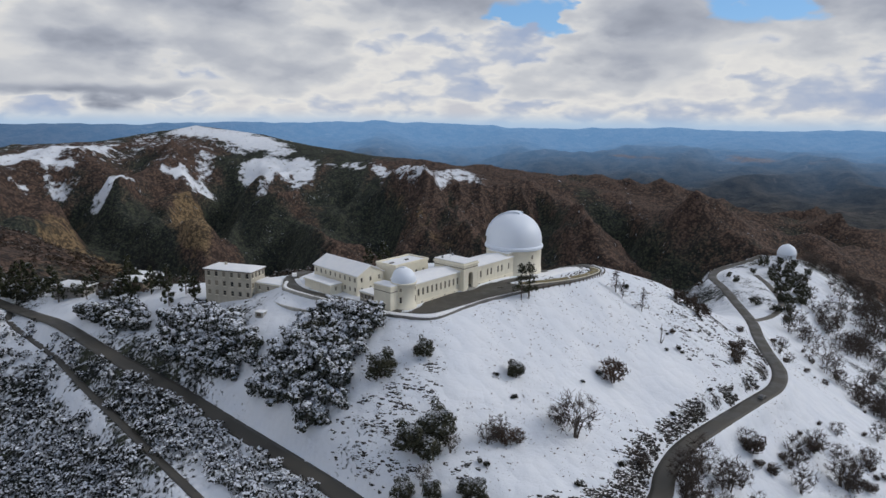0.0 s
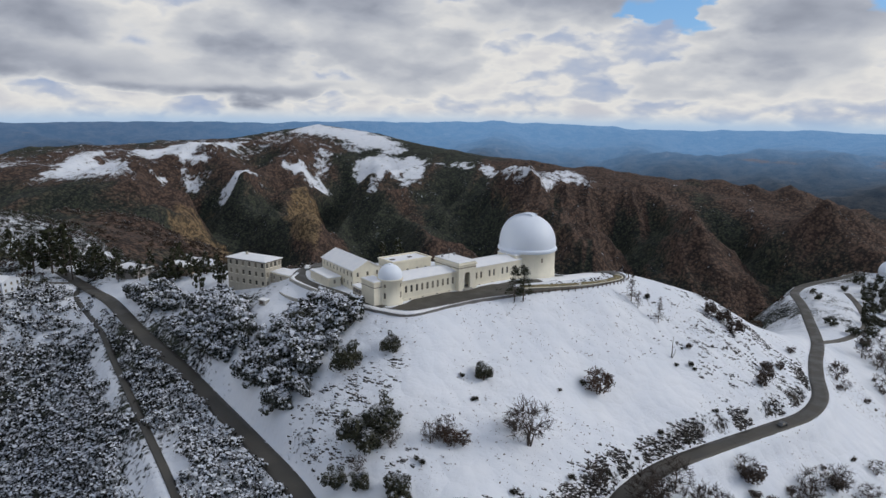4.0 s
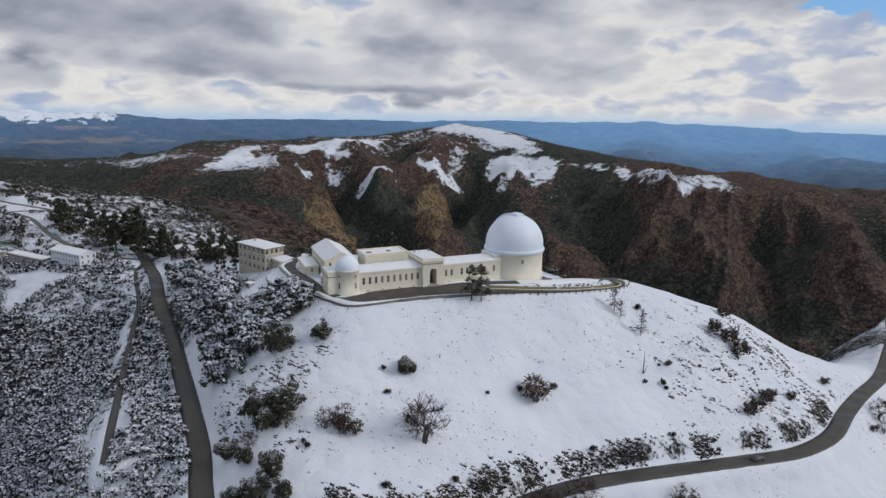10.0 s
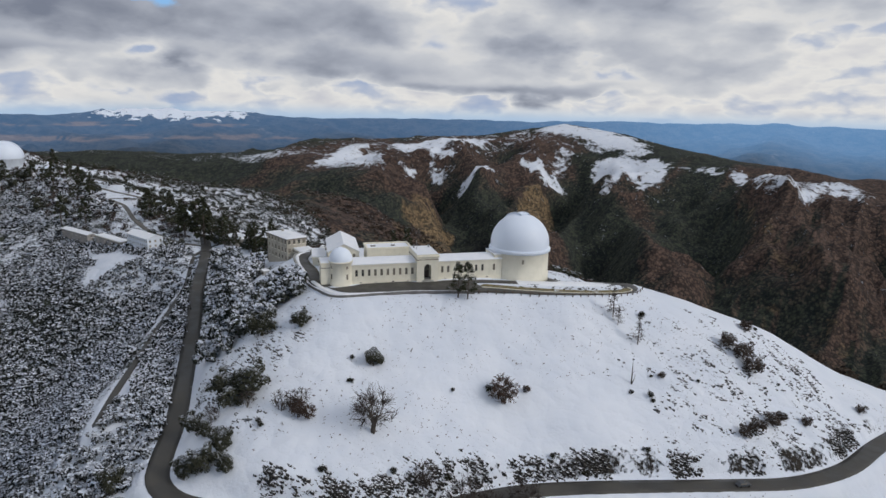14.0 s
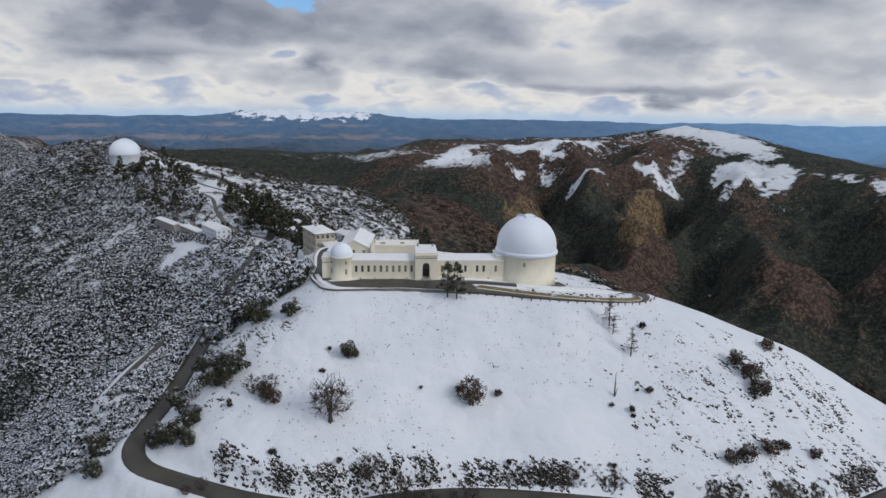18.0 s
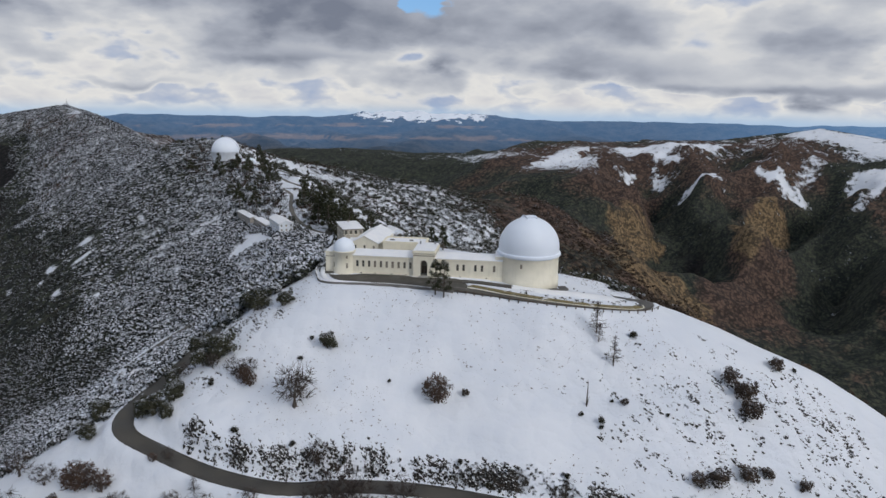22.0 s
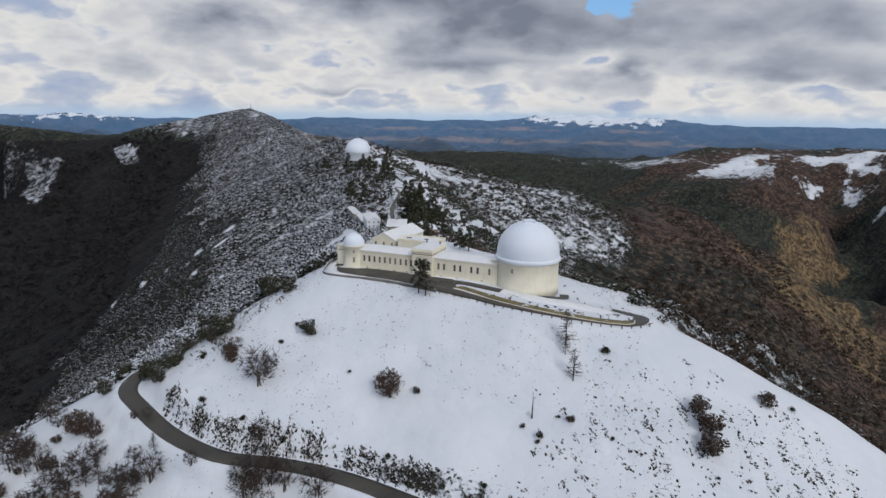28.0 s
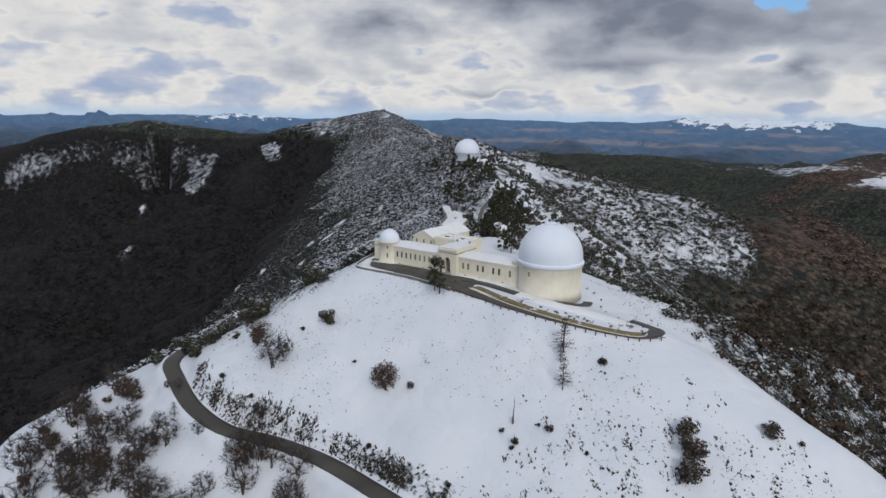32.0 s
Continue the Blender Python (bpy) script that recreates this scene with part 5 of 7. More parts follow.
    placed(part("roof_vent", boxed(-1.0, 1.0, -0.5, 0.5, 0, 0.35, bevel=0.05), M["dark_stone"], ob), T((15, 22.5, bz + 0.05)))
    placed(part("roof_vent", boxed(-0.8, 0.8, -0.5, 0.5, 0, 0.35, bevel=0.05), M["dark_stone"], ob), T((23, 22.5, bz + 0.05)))


build_observatory()


def house(name, m, w, d, h, roof, rise, wall, label, wins_front=0, rows=1, wins_side=0, foot=2.5, win=(0.9, 1.5), category="building", chimney=False):
    """A plain building: front wall at y=0 with rows of windows, side windows, snowy roof."""
    ob = empty(name, m, label, category)
    T = Matrix.Translation
    floor_h = h / rows
    front = [(w * (k + 0.5) / wins_front, floor_h * (q + 0.55), *win) for k in range(wins_front) for q in range(rows)]
    side = [(d * (k + 0.5) / wins_side, floor_h * (q + 0.55), *win) for k in range(wins_side) for q in range(rows)]
    part("front_wall", wall_with_holes(0, w, -foot, h, front, 0.35), wall, ob)
    placed(part("back_wall", wall_with_holes(0, w, -foot, h, front, 0.35), wall, ob), T((w, d, 0)) @ Matrix.Rotation(math.pi, 4, "Z"))
    for s, z, ww, hh in front:
        window(ob, T((s, 0, z)), ww, hh)
    flank = wall_with_holes(0.35, d - 0.35, -foot, h, side, 0.35)
    for k, mm in enumerate((T((w, 0, 0)) @ Matrix.Rotation(math.pi / 2, 4, "Z"), T((0, d, 0)) @ Matrix.Rotation(-math.pi / 2, 4, "Z"))):
        placed(part("side_wall", flank.copy(), wall, ob), mm)
        for s, z, ww, hh in side:
            window(ob, mm @ T((s, 0, z)), ww, hh)
    flank.free()
    if roof == "gable":
        part("roof", gable_roof(0, w, 0, d, h, rise), M["snow"], ob, "snow-covered roof")
        for x0 in (0.0, w - 0.3):
            bm = bmesh.new()
            a = [bm.verts.new((x, y, z)) for x in (x0, x0 + 0.3) for y, z in ((0.05, h), (d - 0.05, h), (d / 2, h + rise - 0.02))]
            bm.faces.new([a[0], a[2], a[1]])
            bm.faces.new(a[3:6])
            for i, j in ((0, 1), (1, 2), (2, 0)):
                bm.faces.new([a[i], a[j], a[j + 3], a[i + 3]])
            bmesh.ops.recalc_face_normals(bm, faces=bm.faces)
            part("gable", bm, wall, ob)
    elif roof == "hip":
        part("roof", hip_roof(0, w, 0, d, h, rise), M["snow"], ob, "snow-covered hipped roof")
        part("eaves", boxed(-0.45, w + 0.45, -0.45, d + 0.45, h - 0.32, h - 0.004), M["wood_dark"], ob)
    else:
        part("roof", boxed(-0.3, w + 0.3, -0.3, d + 0.3, h, h + 0.45, bevel=0.12), M["snow"], ob, "flat snow-covered roof")
        part("eaves", boxed(-0.35, w + 0.35, -0.35, d + 0.35, h - 0.3, h - 0.004), M["trim"], ob)
    if chimney:
        part("chimney", boxed(w * 0.3, w * 0.3 + 0.8, d * 0.45, d * 0.45 + 0.8, h + rise * 0.5, h + rise + 1.3, bevel=0.05), wall, ob)
    return ob


def along(p, q, z):
    """Pose with x from p to q, in plan."""
    return Matrix.Translation((p[0], p[1], z)) @ Matrix.Rotation(math.atan2(q[1] - p[1], q[0] - p[0]), 4, "Z")


def build_houses():
    house("lecture_hall", along((-48.1, 238.7), (-29.5, 220.7), 0.9), 25.9, 12.0, 7.0, "gable", 3.2, M["stucco"], "two-storey cream hall with a snowy gabled roof", 9, 2, 3, win=(0.9, 1.6), category="hall")
    house("hall_annex", along((-50.5, 232.5), (-39.0, 221.5), 0.9), 15.5, 5.0, 3.4, "flat", 0, M["stucco"], "low cream annex with a flat snowy roof", 0, 1, 1, category="annex")
    house("porch", along((-28.0, 216.0), (-22.5, 210.8), 0.9), 7.5, 5.0, 3.2, "flat", 0, M["shed_wall"], "dark glazed porch under a snowy flat roof", 4, 1, 2, category="porch")
    house("dormitory", along((-91.6, 243.8), (-72.1, 238.1), -6.4), 20.3, 9.6, 11.0, "hip", 0.8, M["grey_stucco"], "three-storey weathered stucco dormitory with a snowy roof", 6, 3, 4, foot=4, win=(1.3, 1.9), category="dormitory", chimney=True)
    house("dormitory_annex", along((-71.6, 241.5), (-60.5, 236.5), -4.2), 12.0, 7.0, 4.2, "flat", 0, M["grey_stucco"], "low stucco annex with a flat snowy roof", 3, 1, 1, foot=4, category="annex")
    house("white_house", along((-247, 262.5), (-219, 259.5), -24.9), 28.0, 10.0, 6.0, "gable", 1.9, M["white_wall"], "long two-storey white house with a snowy roof", 10, 2, 3, foot=5, win=(1.1, 1.3), category="house")
    house("low_shed", along((-292, 266), (-256, 263.5), -29.0), 35.0, 6.0, 2.6, "flat", 0, M["shed_wall"], "long low grey workshop with a snowy roof", 9, 1, 1, foot=9, category="workshop")
    house("low_shed", along((-342, 268), (-302, 266.5), -31.0), 38.0, 6.0, 2.6, "gable", 0.8, M["shed_wall"], "low grey shed with a snowy roof beside the workshop", 6, 1, 1, foot=10, category="workshop")
    house("cottage", along((-145, 279), (-131, 276), -14.0), 14.0, 8.0, 4.0, "hip", 1.6, M["tan_wall"], "tan cottage with a snowy hipped roof", 4, 1, 2, foot=4, category="cottage")
    house("cottage", along((-176, 284), (-160, 280), -18.5), 16.0, 9.0, 4.2, "hip", 1.8, M["shed_wall"], "grey cottage with a snowy hipped roof", 4, 1, 2, foot=4, category="cottage")
    house("cottage", along((-415, 296), (-393, 292), -22), 22.0, 9.0, 5.0, "hip", 1.8, M["white_wall"], "pale cottage with a snowy roof among trees", 5, 1, 2, foot=8, category="cottage")
    house("cottage", along((-150, 305), (-138, 303), -19), 12.0, 8.0, 4.0, "gable", 1.8, M["white_wall"], "small pale cottage with a snowy roof", 3, 1, 2, foot=6, category="cottage")


build_houses()


def lone_dome(name, at, r, drum, label, slit):
    z = ground_z(*at)
    ob = empty(name, Matrix.Translation((at[0], at[1], z)), label, "observatory dome")
    part("drum", lathe([(r, -4), (r, drum - 0.3), (r + 0.25, drum - 0.2), (r + 0.25, drum)], 56), M["white_wall"], ob)
    d = part("dome", dome_shell(r + 0.05, drum + 0.6, drum, 56), M["dome"], ob, "white metal dome")
    placed(part("shutter", shutter(r + 0.05, drum + 0.6, r * 0.36, 6, 100, r * 0.03), M["dome"], d), Matrix.Rotation(radians(slit), 4, "Z"))
    part("door", boxed(-0.8, 0.8, -r - 0.1, -r + 0.2, -0.3, 2.2), M["steel"], ob)
    return ob


lone_dome("telescope_dome", (-548, 320), 15.2, 9.0, "large white telescope dome on the wooded ridge", 60)
lone_dome("telescope_dome", (281, 516), 7.1, 2.5, "small white telescope dome on a bare hilltop", 40)
lone_dome("telescope_dome", (-486, 330), 4.6, 3.5, "white round telescope dome among trees", 120)
lone_dome("telescope_dome", (-285, 332), 3.4, 3.0, "little white dome among dark trees", 120)


# ---- paved terrace, walls and rails ----
def front_point(s, d):
    """Plan point s metres along the observatory's front and d metres before it."""
    p = ORIGIN + U * s + Vector((U.y, -U.x, 0)) * d
    return (p.x, p.y)


def draped(line, lift=0.0, step=1.5):
    c = curve_through([(*p, 0) for p in line], step)
    c[:, 2] = terrace_z(c[:, 0], c[:, 1]) + lift
    return c


def flat_patch(name, outline, lift, material, label):
    """A paved patch that follows the terrace, with a fine edge."""
    o = curve_through([(*p, 0) for p in outline + outline[:1]], 2.0)[:-1]
    bm = bmesh.new()
    vs = [bm.verts.new((x, y, float(terrace_z(x, y)) + lift)) for x, y, _ in o]
    es = [bm.edges.new((vs[k], vs[(k + 1) % len(vs)])) for k in range(len(vs))]
    bmesh.ops.triangle_fill(bm, use_beauty=True, edges=es)
    bmesh.ops.recalc_face_normals(bm, faces=bm.faces)
    if sum(f.normal.z for f in bm.faces) < 0:
        bmesh.ops.reverse_faces(bm, faces=bm.faces)
    g = bmesh.ops.extrude_face_region(bm, geom=list(bm.faces))
    for v in g["geom"]:
        if isinstance(v, bmesh.types.BMVert):
            v.co.z += 0.06
    return tagged(part(name, bm, material), label, "pavement", kind="structure")


def wall_along(line, h, thick, material, cap=None):
    """A wall body along a 3D line: base z given by the line, tapering courses left to the material."""
    line = np.asarray(line)
    d = np.gradient(line[:, :2], axis=0)
    d /= np.linalg.norm(d, axis=1)[:, None] + 1e-9
    n = np.stack([-d[:, 1], d[:, 0]], 1) * thick / 2
    low, top = line[:, 2] - 3.2, line[:, 2] + h
    ring = [np.column_stack([line[:, :2] - n, low]), np.column_stack([line[:, :2] - n, top]), np.column_stack([line[:, :2] + n, top]), np.column_stack([line[:, :2] + n, low])]
    v = np.stack(ring, 1)
    k = len(v)
    i = np.arange(k * 4).reshape(k, 4)
    j = np.roll(i, -1, 1)
    q = np.stack([i[:-1], j[:-1], j[1:], i[1:]], -1).reshape(-1, 4).tolist() + [i[0].tolist(), i[-1][::-1].tolist()]
    return raw("wall", v.reshape(-1, 3), q)


OUTER_ROAD = [(22, 226.5), (33, 234.2), (44, 243.4), (54, 253.6), (61.8, 265.5), (67.2, 276.2), (69.6, 285), (68.2, 290.6), (64.5, 292.6), (59.5, 291.2), (55, 287.6)]


def build_terrace():
    plaza = [(-15.5, 203.8), (-9, 201.8), (-3, 202), (2, 206), (9, 212.5), (17, 220.3), (27, 228.5), (33, 236), front_point(46, 3.2), front_point(40, 1.6), front_point(36.2, 2.1), front_point(31.7, 3.0), front_point(27.2, 2.1), front_point(24, 0.6), front_point(14, 0.6), front_point(7.5, 0.8), front_point(4.2, 2.6), front_point(0, 3.4), front_point(-4, 4.0)]
    flat_patch("plaza", plaza, 0.02, M["asphalt"], "wet asphalt forecourt before the observatory")
    tagged(link("road", ribbon("road", draped(OUTER_ROAD), 2.6, M["asphalt"], 0.10, 0.3, 0.03), M["asphalt"]), "asphalt drive round the tip of the terrace", "road", kind="structure")
    drive = [(-54, 256), (-58, 247), (-57, 237), (-52.5, 228.5), (-45, 222.3), (-35, 216.2), (-26, 209.3), (-19, 204.6), (-13, 202.8)]
    tagged(link("road", ribbon("road", draped(drive), 2.7, M["asphalt"], 0.115, 0.3, 0.03), M["asphalt"]), "wet asphalt drive curving past the hall", "road", kind="structure")
    c = Vector((30.3, 266.6))
    ring = [front_point(41, 5.4), front_point(50, 4.9), front_point(57, 5.6)] + [(c.x + 14.0 * math.cos(radians(q)), c.y + 14.0 * math.sin(radians(q))) for q in range(-62, 71, 12)]
    tagged(link("road", ribbon("road", draped(ring), 1.9, M["asphalt"], 0.13, 0.3, 0.03), M["asphalt"]), "narrow asphalt way round the great dome", "road", kind="structure")
    # kerbed strip of dead grass
    strip = [(29, 239.6), (38, 244.9), (47, 251.4), (55, 259.3), (61, 267), (66, 275.5), (68.6, 281.5), (68.2, 286)]
    me = ribbon("grass_strip", draped(strip), 1.35, M["grass"], 0.16, 0.35, 0.12)
    tagged(link("lawn", me, M["grass"]), "strip of dead grass beside the drive", "lawn", kind="structure")
    kerb = [(31, 237.0), (40, 242.3), (49, 249.2), (57, 257.6), (63.3, 266.2), (68.3, 275), (70.6, 281.8), (70.3, 286.4), (68, 288.2)]
    tagged(link("kerb", wall_along(draped(kerb), 0.28, 0.4, None), M["trim"]), "pale kerb along the drive", "kerb", kind="structure")
    # snow heaped on island and verges
    for line, half, lift in (([(36, 254), (44, 262), (50, 271), (56, 279), (63, 285)], 3.2, 0.28),                              ([front_point(37, 0.9), front_point(46, 0.9), front_point(57, 1.2)], 0.9, 0.3), ([(-22, 204.8), (-12, 200.2), (-4, 199.2), (2, 203.6), (8, 210)], 1.1, 0.35), ([(10, 212.5), (17, 219), (25, 225.5), (31, 230.3)], 0.6, 0.22),
                             ([(-56, 243), (-53, 236), (-48, 229.5)], 1.0, 0.3), ([(-58.8, 239), (-57, 230.5), (-46.5, 220.8), (-35, 212.8), (-25, 204.9)], 0.8, 0.4)):
        tagged(link("snow_bank", ribbon("snow_bank", draped(line), half, M["snow"], 0.06, 0.4, lift), M["snow"]), "low bank of cleared snow", "snow bank")
    # parapet on the edge of the forecourt, retaining walls below the drive
    edge = np.column_stack([EDGE_LINE, terrace_z(EDGE_LINE[:, 0], EDGE_LINE[:, 1])])
    k0 = int(near_line(np.array([-24.0]), np.array([203.2]), EDGE_LINE)[1][0])
    k1 = int(near_line(np.array([33.0]), np.array([230.6]), EDGE_LINE)[1][0])
    kt = int(near_line(np.array([72.0]), np.array([293.5]), EDGE_LINE)[1][0])
    tagged(link("parapet_wall", wall_along(edge[k0:k1], 0.55, 0.5, None), M["dark_stone"]), "low dark stone parapet round the forecourt", "wall", kind="structure")
    tagged(link("parapet_cap", ribbon("parapet_cap", edge[k0 + 1:k1 - 1], 0.2, M["snow"], 0.56, 0.05, 0.06), M["snow"]), "snow lying on the parapet", "snow", kind="structure")
    tagged(link("retaining_wall", wall_along(edge[2:k0], 0.5, 0.6, None), M["concrete"]), "curved concrete retaining wall under the drive", "wall", kind="structure")
    low = curve_through([(-60, 224, -2.3), (-56, 219.2, -2.3), (-47, 213.9, -2.3), (-40, 210.6, -2.3), (-33, 207, -2.3)], 1.5)
    tagged(link("retaining_wall", wall_along(low, 0.2, 0.6, None), M["concrete"]), "lower concrete retaining wall in the snow", "wall", kind="structure")
    # timber rail with leaning posts along the drive
    fence = empty("guard_rail", Matrix(), "dark timber posts and rail along the drive's edge", "guard rail")
    run = edge[k1:kt]
    bm = bmesh.new()
    box(bm, -0.16, 0.16, -0.16, 0.16, -0.8, 0.95, 0.03)
    pm = bpy.data.meshes.new("post")
    bm.to_mesh(pm)
    bm.free()
    pm.materials.append(M["wood_dark"])
    rnd = random.Random(5)
    for p in run[::2]:
        o = new("post", pm)
        o.parent, o.matrix_basis = fence, pose(p[0], p[1], p[2] - 0.1, rnd.uniform(-5, 5), rnd.uniform(-5, 5), rnd.uniform(0, 90))
    rail = np.column_stack([run[:, :2], run[:, 2] + 0.42])
    link("rail", wall_rail(rail, 0.11, 0.16), M["wood_dark"], fence)
    # dark culvert hut below the retaining wall
    hut = empty("pump_hut", pose(-63, 217.5, ground_z(-63, 217.5), 0, 0, -20), "small dark hut half buried in snow", "hut")
    part("body", boxed(-1.6, 1.6, -1.2, 1.2, -0.6, 1.5, bevel=0.05), M["concrete"], hut)
    part("opening", boxed(-0.9, 0.9, -1.26, -1.2, 0.0, 1.2), M["wood_dark"], hut)
    part("roof", boxed(-1.8, 1.8, -1.4, 1.4, 1.5, 1.8, bevel=0.1), M["snow"], hut)


def wall_rail(line, w, h):
    line = np.asarray(line)
    d = np.gradient(line[:, :2], axis=0)
    d /= np.linalg.norm(d, axis=1)[:, None] + 1e-9
    n = np.stack([-d[:, 1], d[:, 0]], 1) * w / 2
    v = np.stack([np.column_stack([line[:, :2] - n, line[:, 2]]), np.column_stack([line[:, :2] - n, line[:, 2] + h]), np.column_stack([line[:, :2] + n, line[:, 2] + h]), np.column_stack([line[:, :2] + n, line[:, 2]])], 1)
    k = len(v)
    i = np.arange(k * 4).reshape(k, 4)
    j = np.roll(i, -1, 1)
    q = np.stack([i[:-1], j[:-1], j[1:], i[1:]], -1).reshape(-1, 4).tolist() + [i[0].tolist(), i[-1][::-1].tolist()]
    return raw("rail", v.reshape(-1, 3), q)


build_terrace()


def car(m, body_mat, label):
    ob = empty("car", m, label, "car")
    bm = bmesh.new()
    prof = [(-2.2, 0.35), (-2.25, 0.85), (-1.9, 1.0), (-1.45, 1.5), (0.35, 1.55), (1.05, 1.02), (2.05, 0.9), (2.2, 0.6), (2.15, 0.35)]
    L, R = [bm.verts.new((x, -0.86, z)) for x, z in prof], [bm.verts.new((x, 0.86, z)) for x, z in prof]
    for k in range(len(prof)):
        j = (k + 1) % len(prof)
        bm.faces.new([L[k], L[j], R[j], R[k]])
    bm.faces.new(L[::-1])
    bm.faces.new(R)
    bmesh.ops.recalc_face_normals(bm, faces=bm.faces)
    bmesh.ops.bevel(bm, geom=list(bm.edges), offset=0.06, segments=1, affect="EDGES")
    part("body", bm, body_mat, ob)
    part("side_window", boxed(-1.3, 0.5, -0.89, -0.865, 1.02, 1.42), M["glass"], ob)
    part("side_window", boxed(-1.3, 0.5, 0.865, 0.89, 1.02, 1.42), M["glass"], ob)
    ws = boxed(-0.02, 0.02, -0.75, 0.75, -0.34, 0.34)
    placed(part("windscreen", ws, M["glass"], ob), Matrix.Translation((0.76, 0, 1.28)) @ Matrix.Rotation(radians(-52), 4, "Y"))
    wm = lathe([(0.0, -0.1), (0.33, -0.1), (0.33, 0.1), (0.0, 0.1)], 16, False)
    me = bpy.data.meshes.new("wheel")
    wm.to_mesh(me)
    wm.free()
    me.materials.append(M["rubber"])
    for x in (-1.35, 1.35):
        for y in (-0.82, 0.82):
            o = new("wheel", me)
            o.parent, o.matrix_basis = ob, Matrix.Translation((x, y, 0.33)) @ Matrix.Rotation(math.pi / 2, 4, "X")
    return ob


# ---- plants ----
def fast_mesh(name, verts, quads, material):
    """A mesh of quads (or triangles) straight from arrays."""
    me = bpy.data.meshes.new(name)
    k = quads.shape[1]
    me.vertices.add(len(verts))
    me.vertices.foreach_set("co", verts.astype(np.float32).ravel())
    me.loops.add(quads.size)
    me.loops.foreach_set("vertex_index", quads.astype(np.int32).ravel())
    me.polygons.add(len(quads))
    me.polygons.foreach_set("loop_start", np.arange(0, quads.size, k, dtype=np.int32))
    me.update(calc_edges=True)
    me.materials.append(material)
    return me


def leaf_quads(rng, blobs, n, size, up=0.35, depth=0.35, jit=0.45):
    """Leaf clusters as bent quads on the skins of blobs (x, y, z, rx, rz)."""
    blobs = np.array(blobs, float)
    wt = blobs[:, 3] ** 2
    b = blobs[rng.choice(len(blobs), n, p=wt / wt.sum())]
    d = rng.normal(size=(n, 3))
    d[:, 2] += up
    d /= np.linalg.norm(d, axis=1)[:, None]
    rad = 1 - depth * rng.random(n) ** 2
    c = b[:, :3] + d * rad[:, None] * b[:, [3, 3, 4]]
    nrm = d + rng.normal(size=(n, 3)) * jit
    nrm[:, 2] += 0.25
    nrm /= np.linalg.norm(nrm, axis=1)[:, None]
    t = np.cross(nrm, rng.normal(size=(n, 3)))
    t /= np.linalg.norm(t, axis=1)[:, None] + 1e-9
    s = np.cross(nrm, t)
    w = (size * rng.uniform(0.6, 1.3, n))[:, None]
    h = w * rng.uniform(0.6, 1.0, (n, 1))
    v = np.stack([c - t * w - s * h * 0.5, c + t * w * 0.8 - s * h + nrm * w * 0.2, c + t * w + s * h * 0.7, c - t * w * 0.7 + s * h + nrm * w * 0.25], 1)
    return v.reshape(-1, 3), np.arange(n * 4).reshape(n, 4)


def limb_mesh(segs, n=4):
    """Tapered n-sided limbs from (p, q, r0, r1)."""
    P, Q = np.array([tuple(s[0]) for s in segs]), np.array([tuple(s[1]) for s in segs])
    r = np.array([s[2:] for s in segs])
    ax = Q - P
    ax /= np.linalg.norm(ax, axis=1)[:, None] + 1e-9
    a = np.cross(ax, np.where(np.abs(ax[:, 2:]) < 0.8, (0, 0, 1), (1, 0, 0)))
    a /= np.linalg.norm(a, axis=1)[:, None] + 1e-9
    b = np.cross(ax, a)
    rows = []
    for base, k in ((P, 0), (Q, 1)):
        for i in range(n):
            t = 2 * math.pi * i / n
            rows.append(base + (a * math.cos(t) + b * math.sin(t)) * r[:, k:k + 1])
    v = np.stack(rows, 1)
    f = np.array([(i, (i + 1) % n, n + (i + 1) % n, n + i) for i in range(n)])
    q = f[None] + (np.arange(len(P)) * 2 * n)[:, None, None]
    return v.reshape(-1, 3), q.reshape(-1, 4)


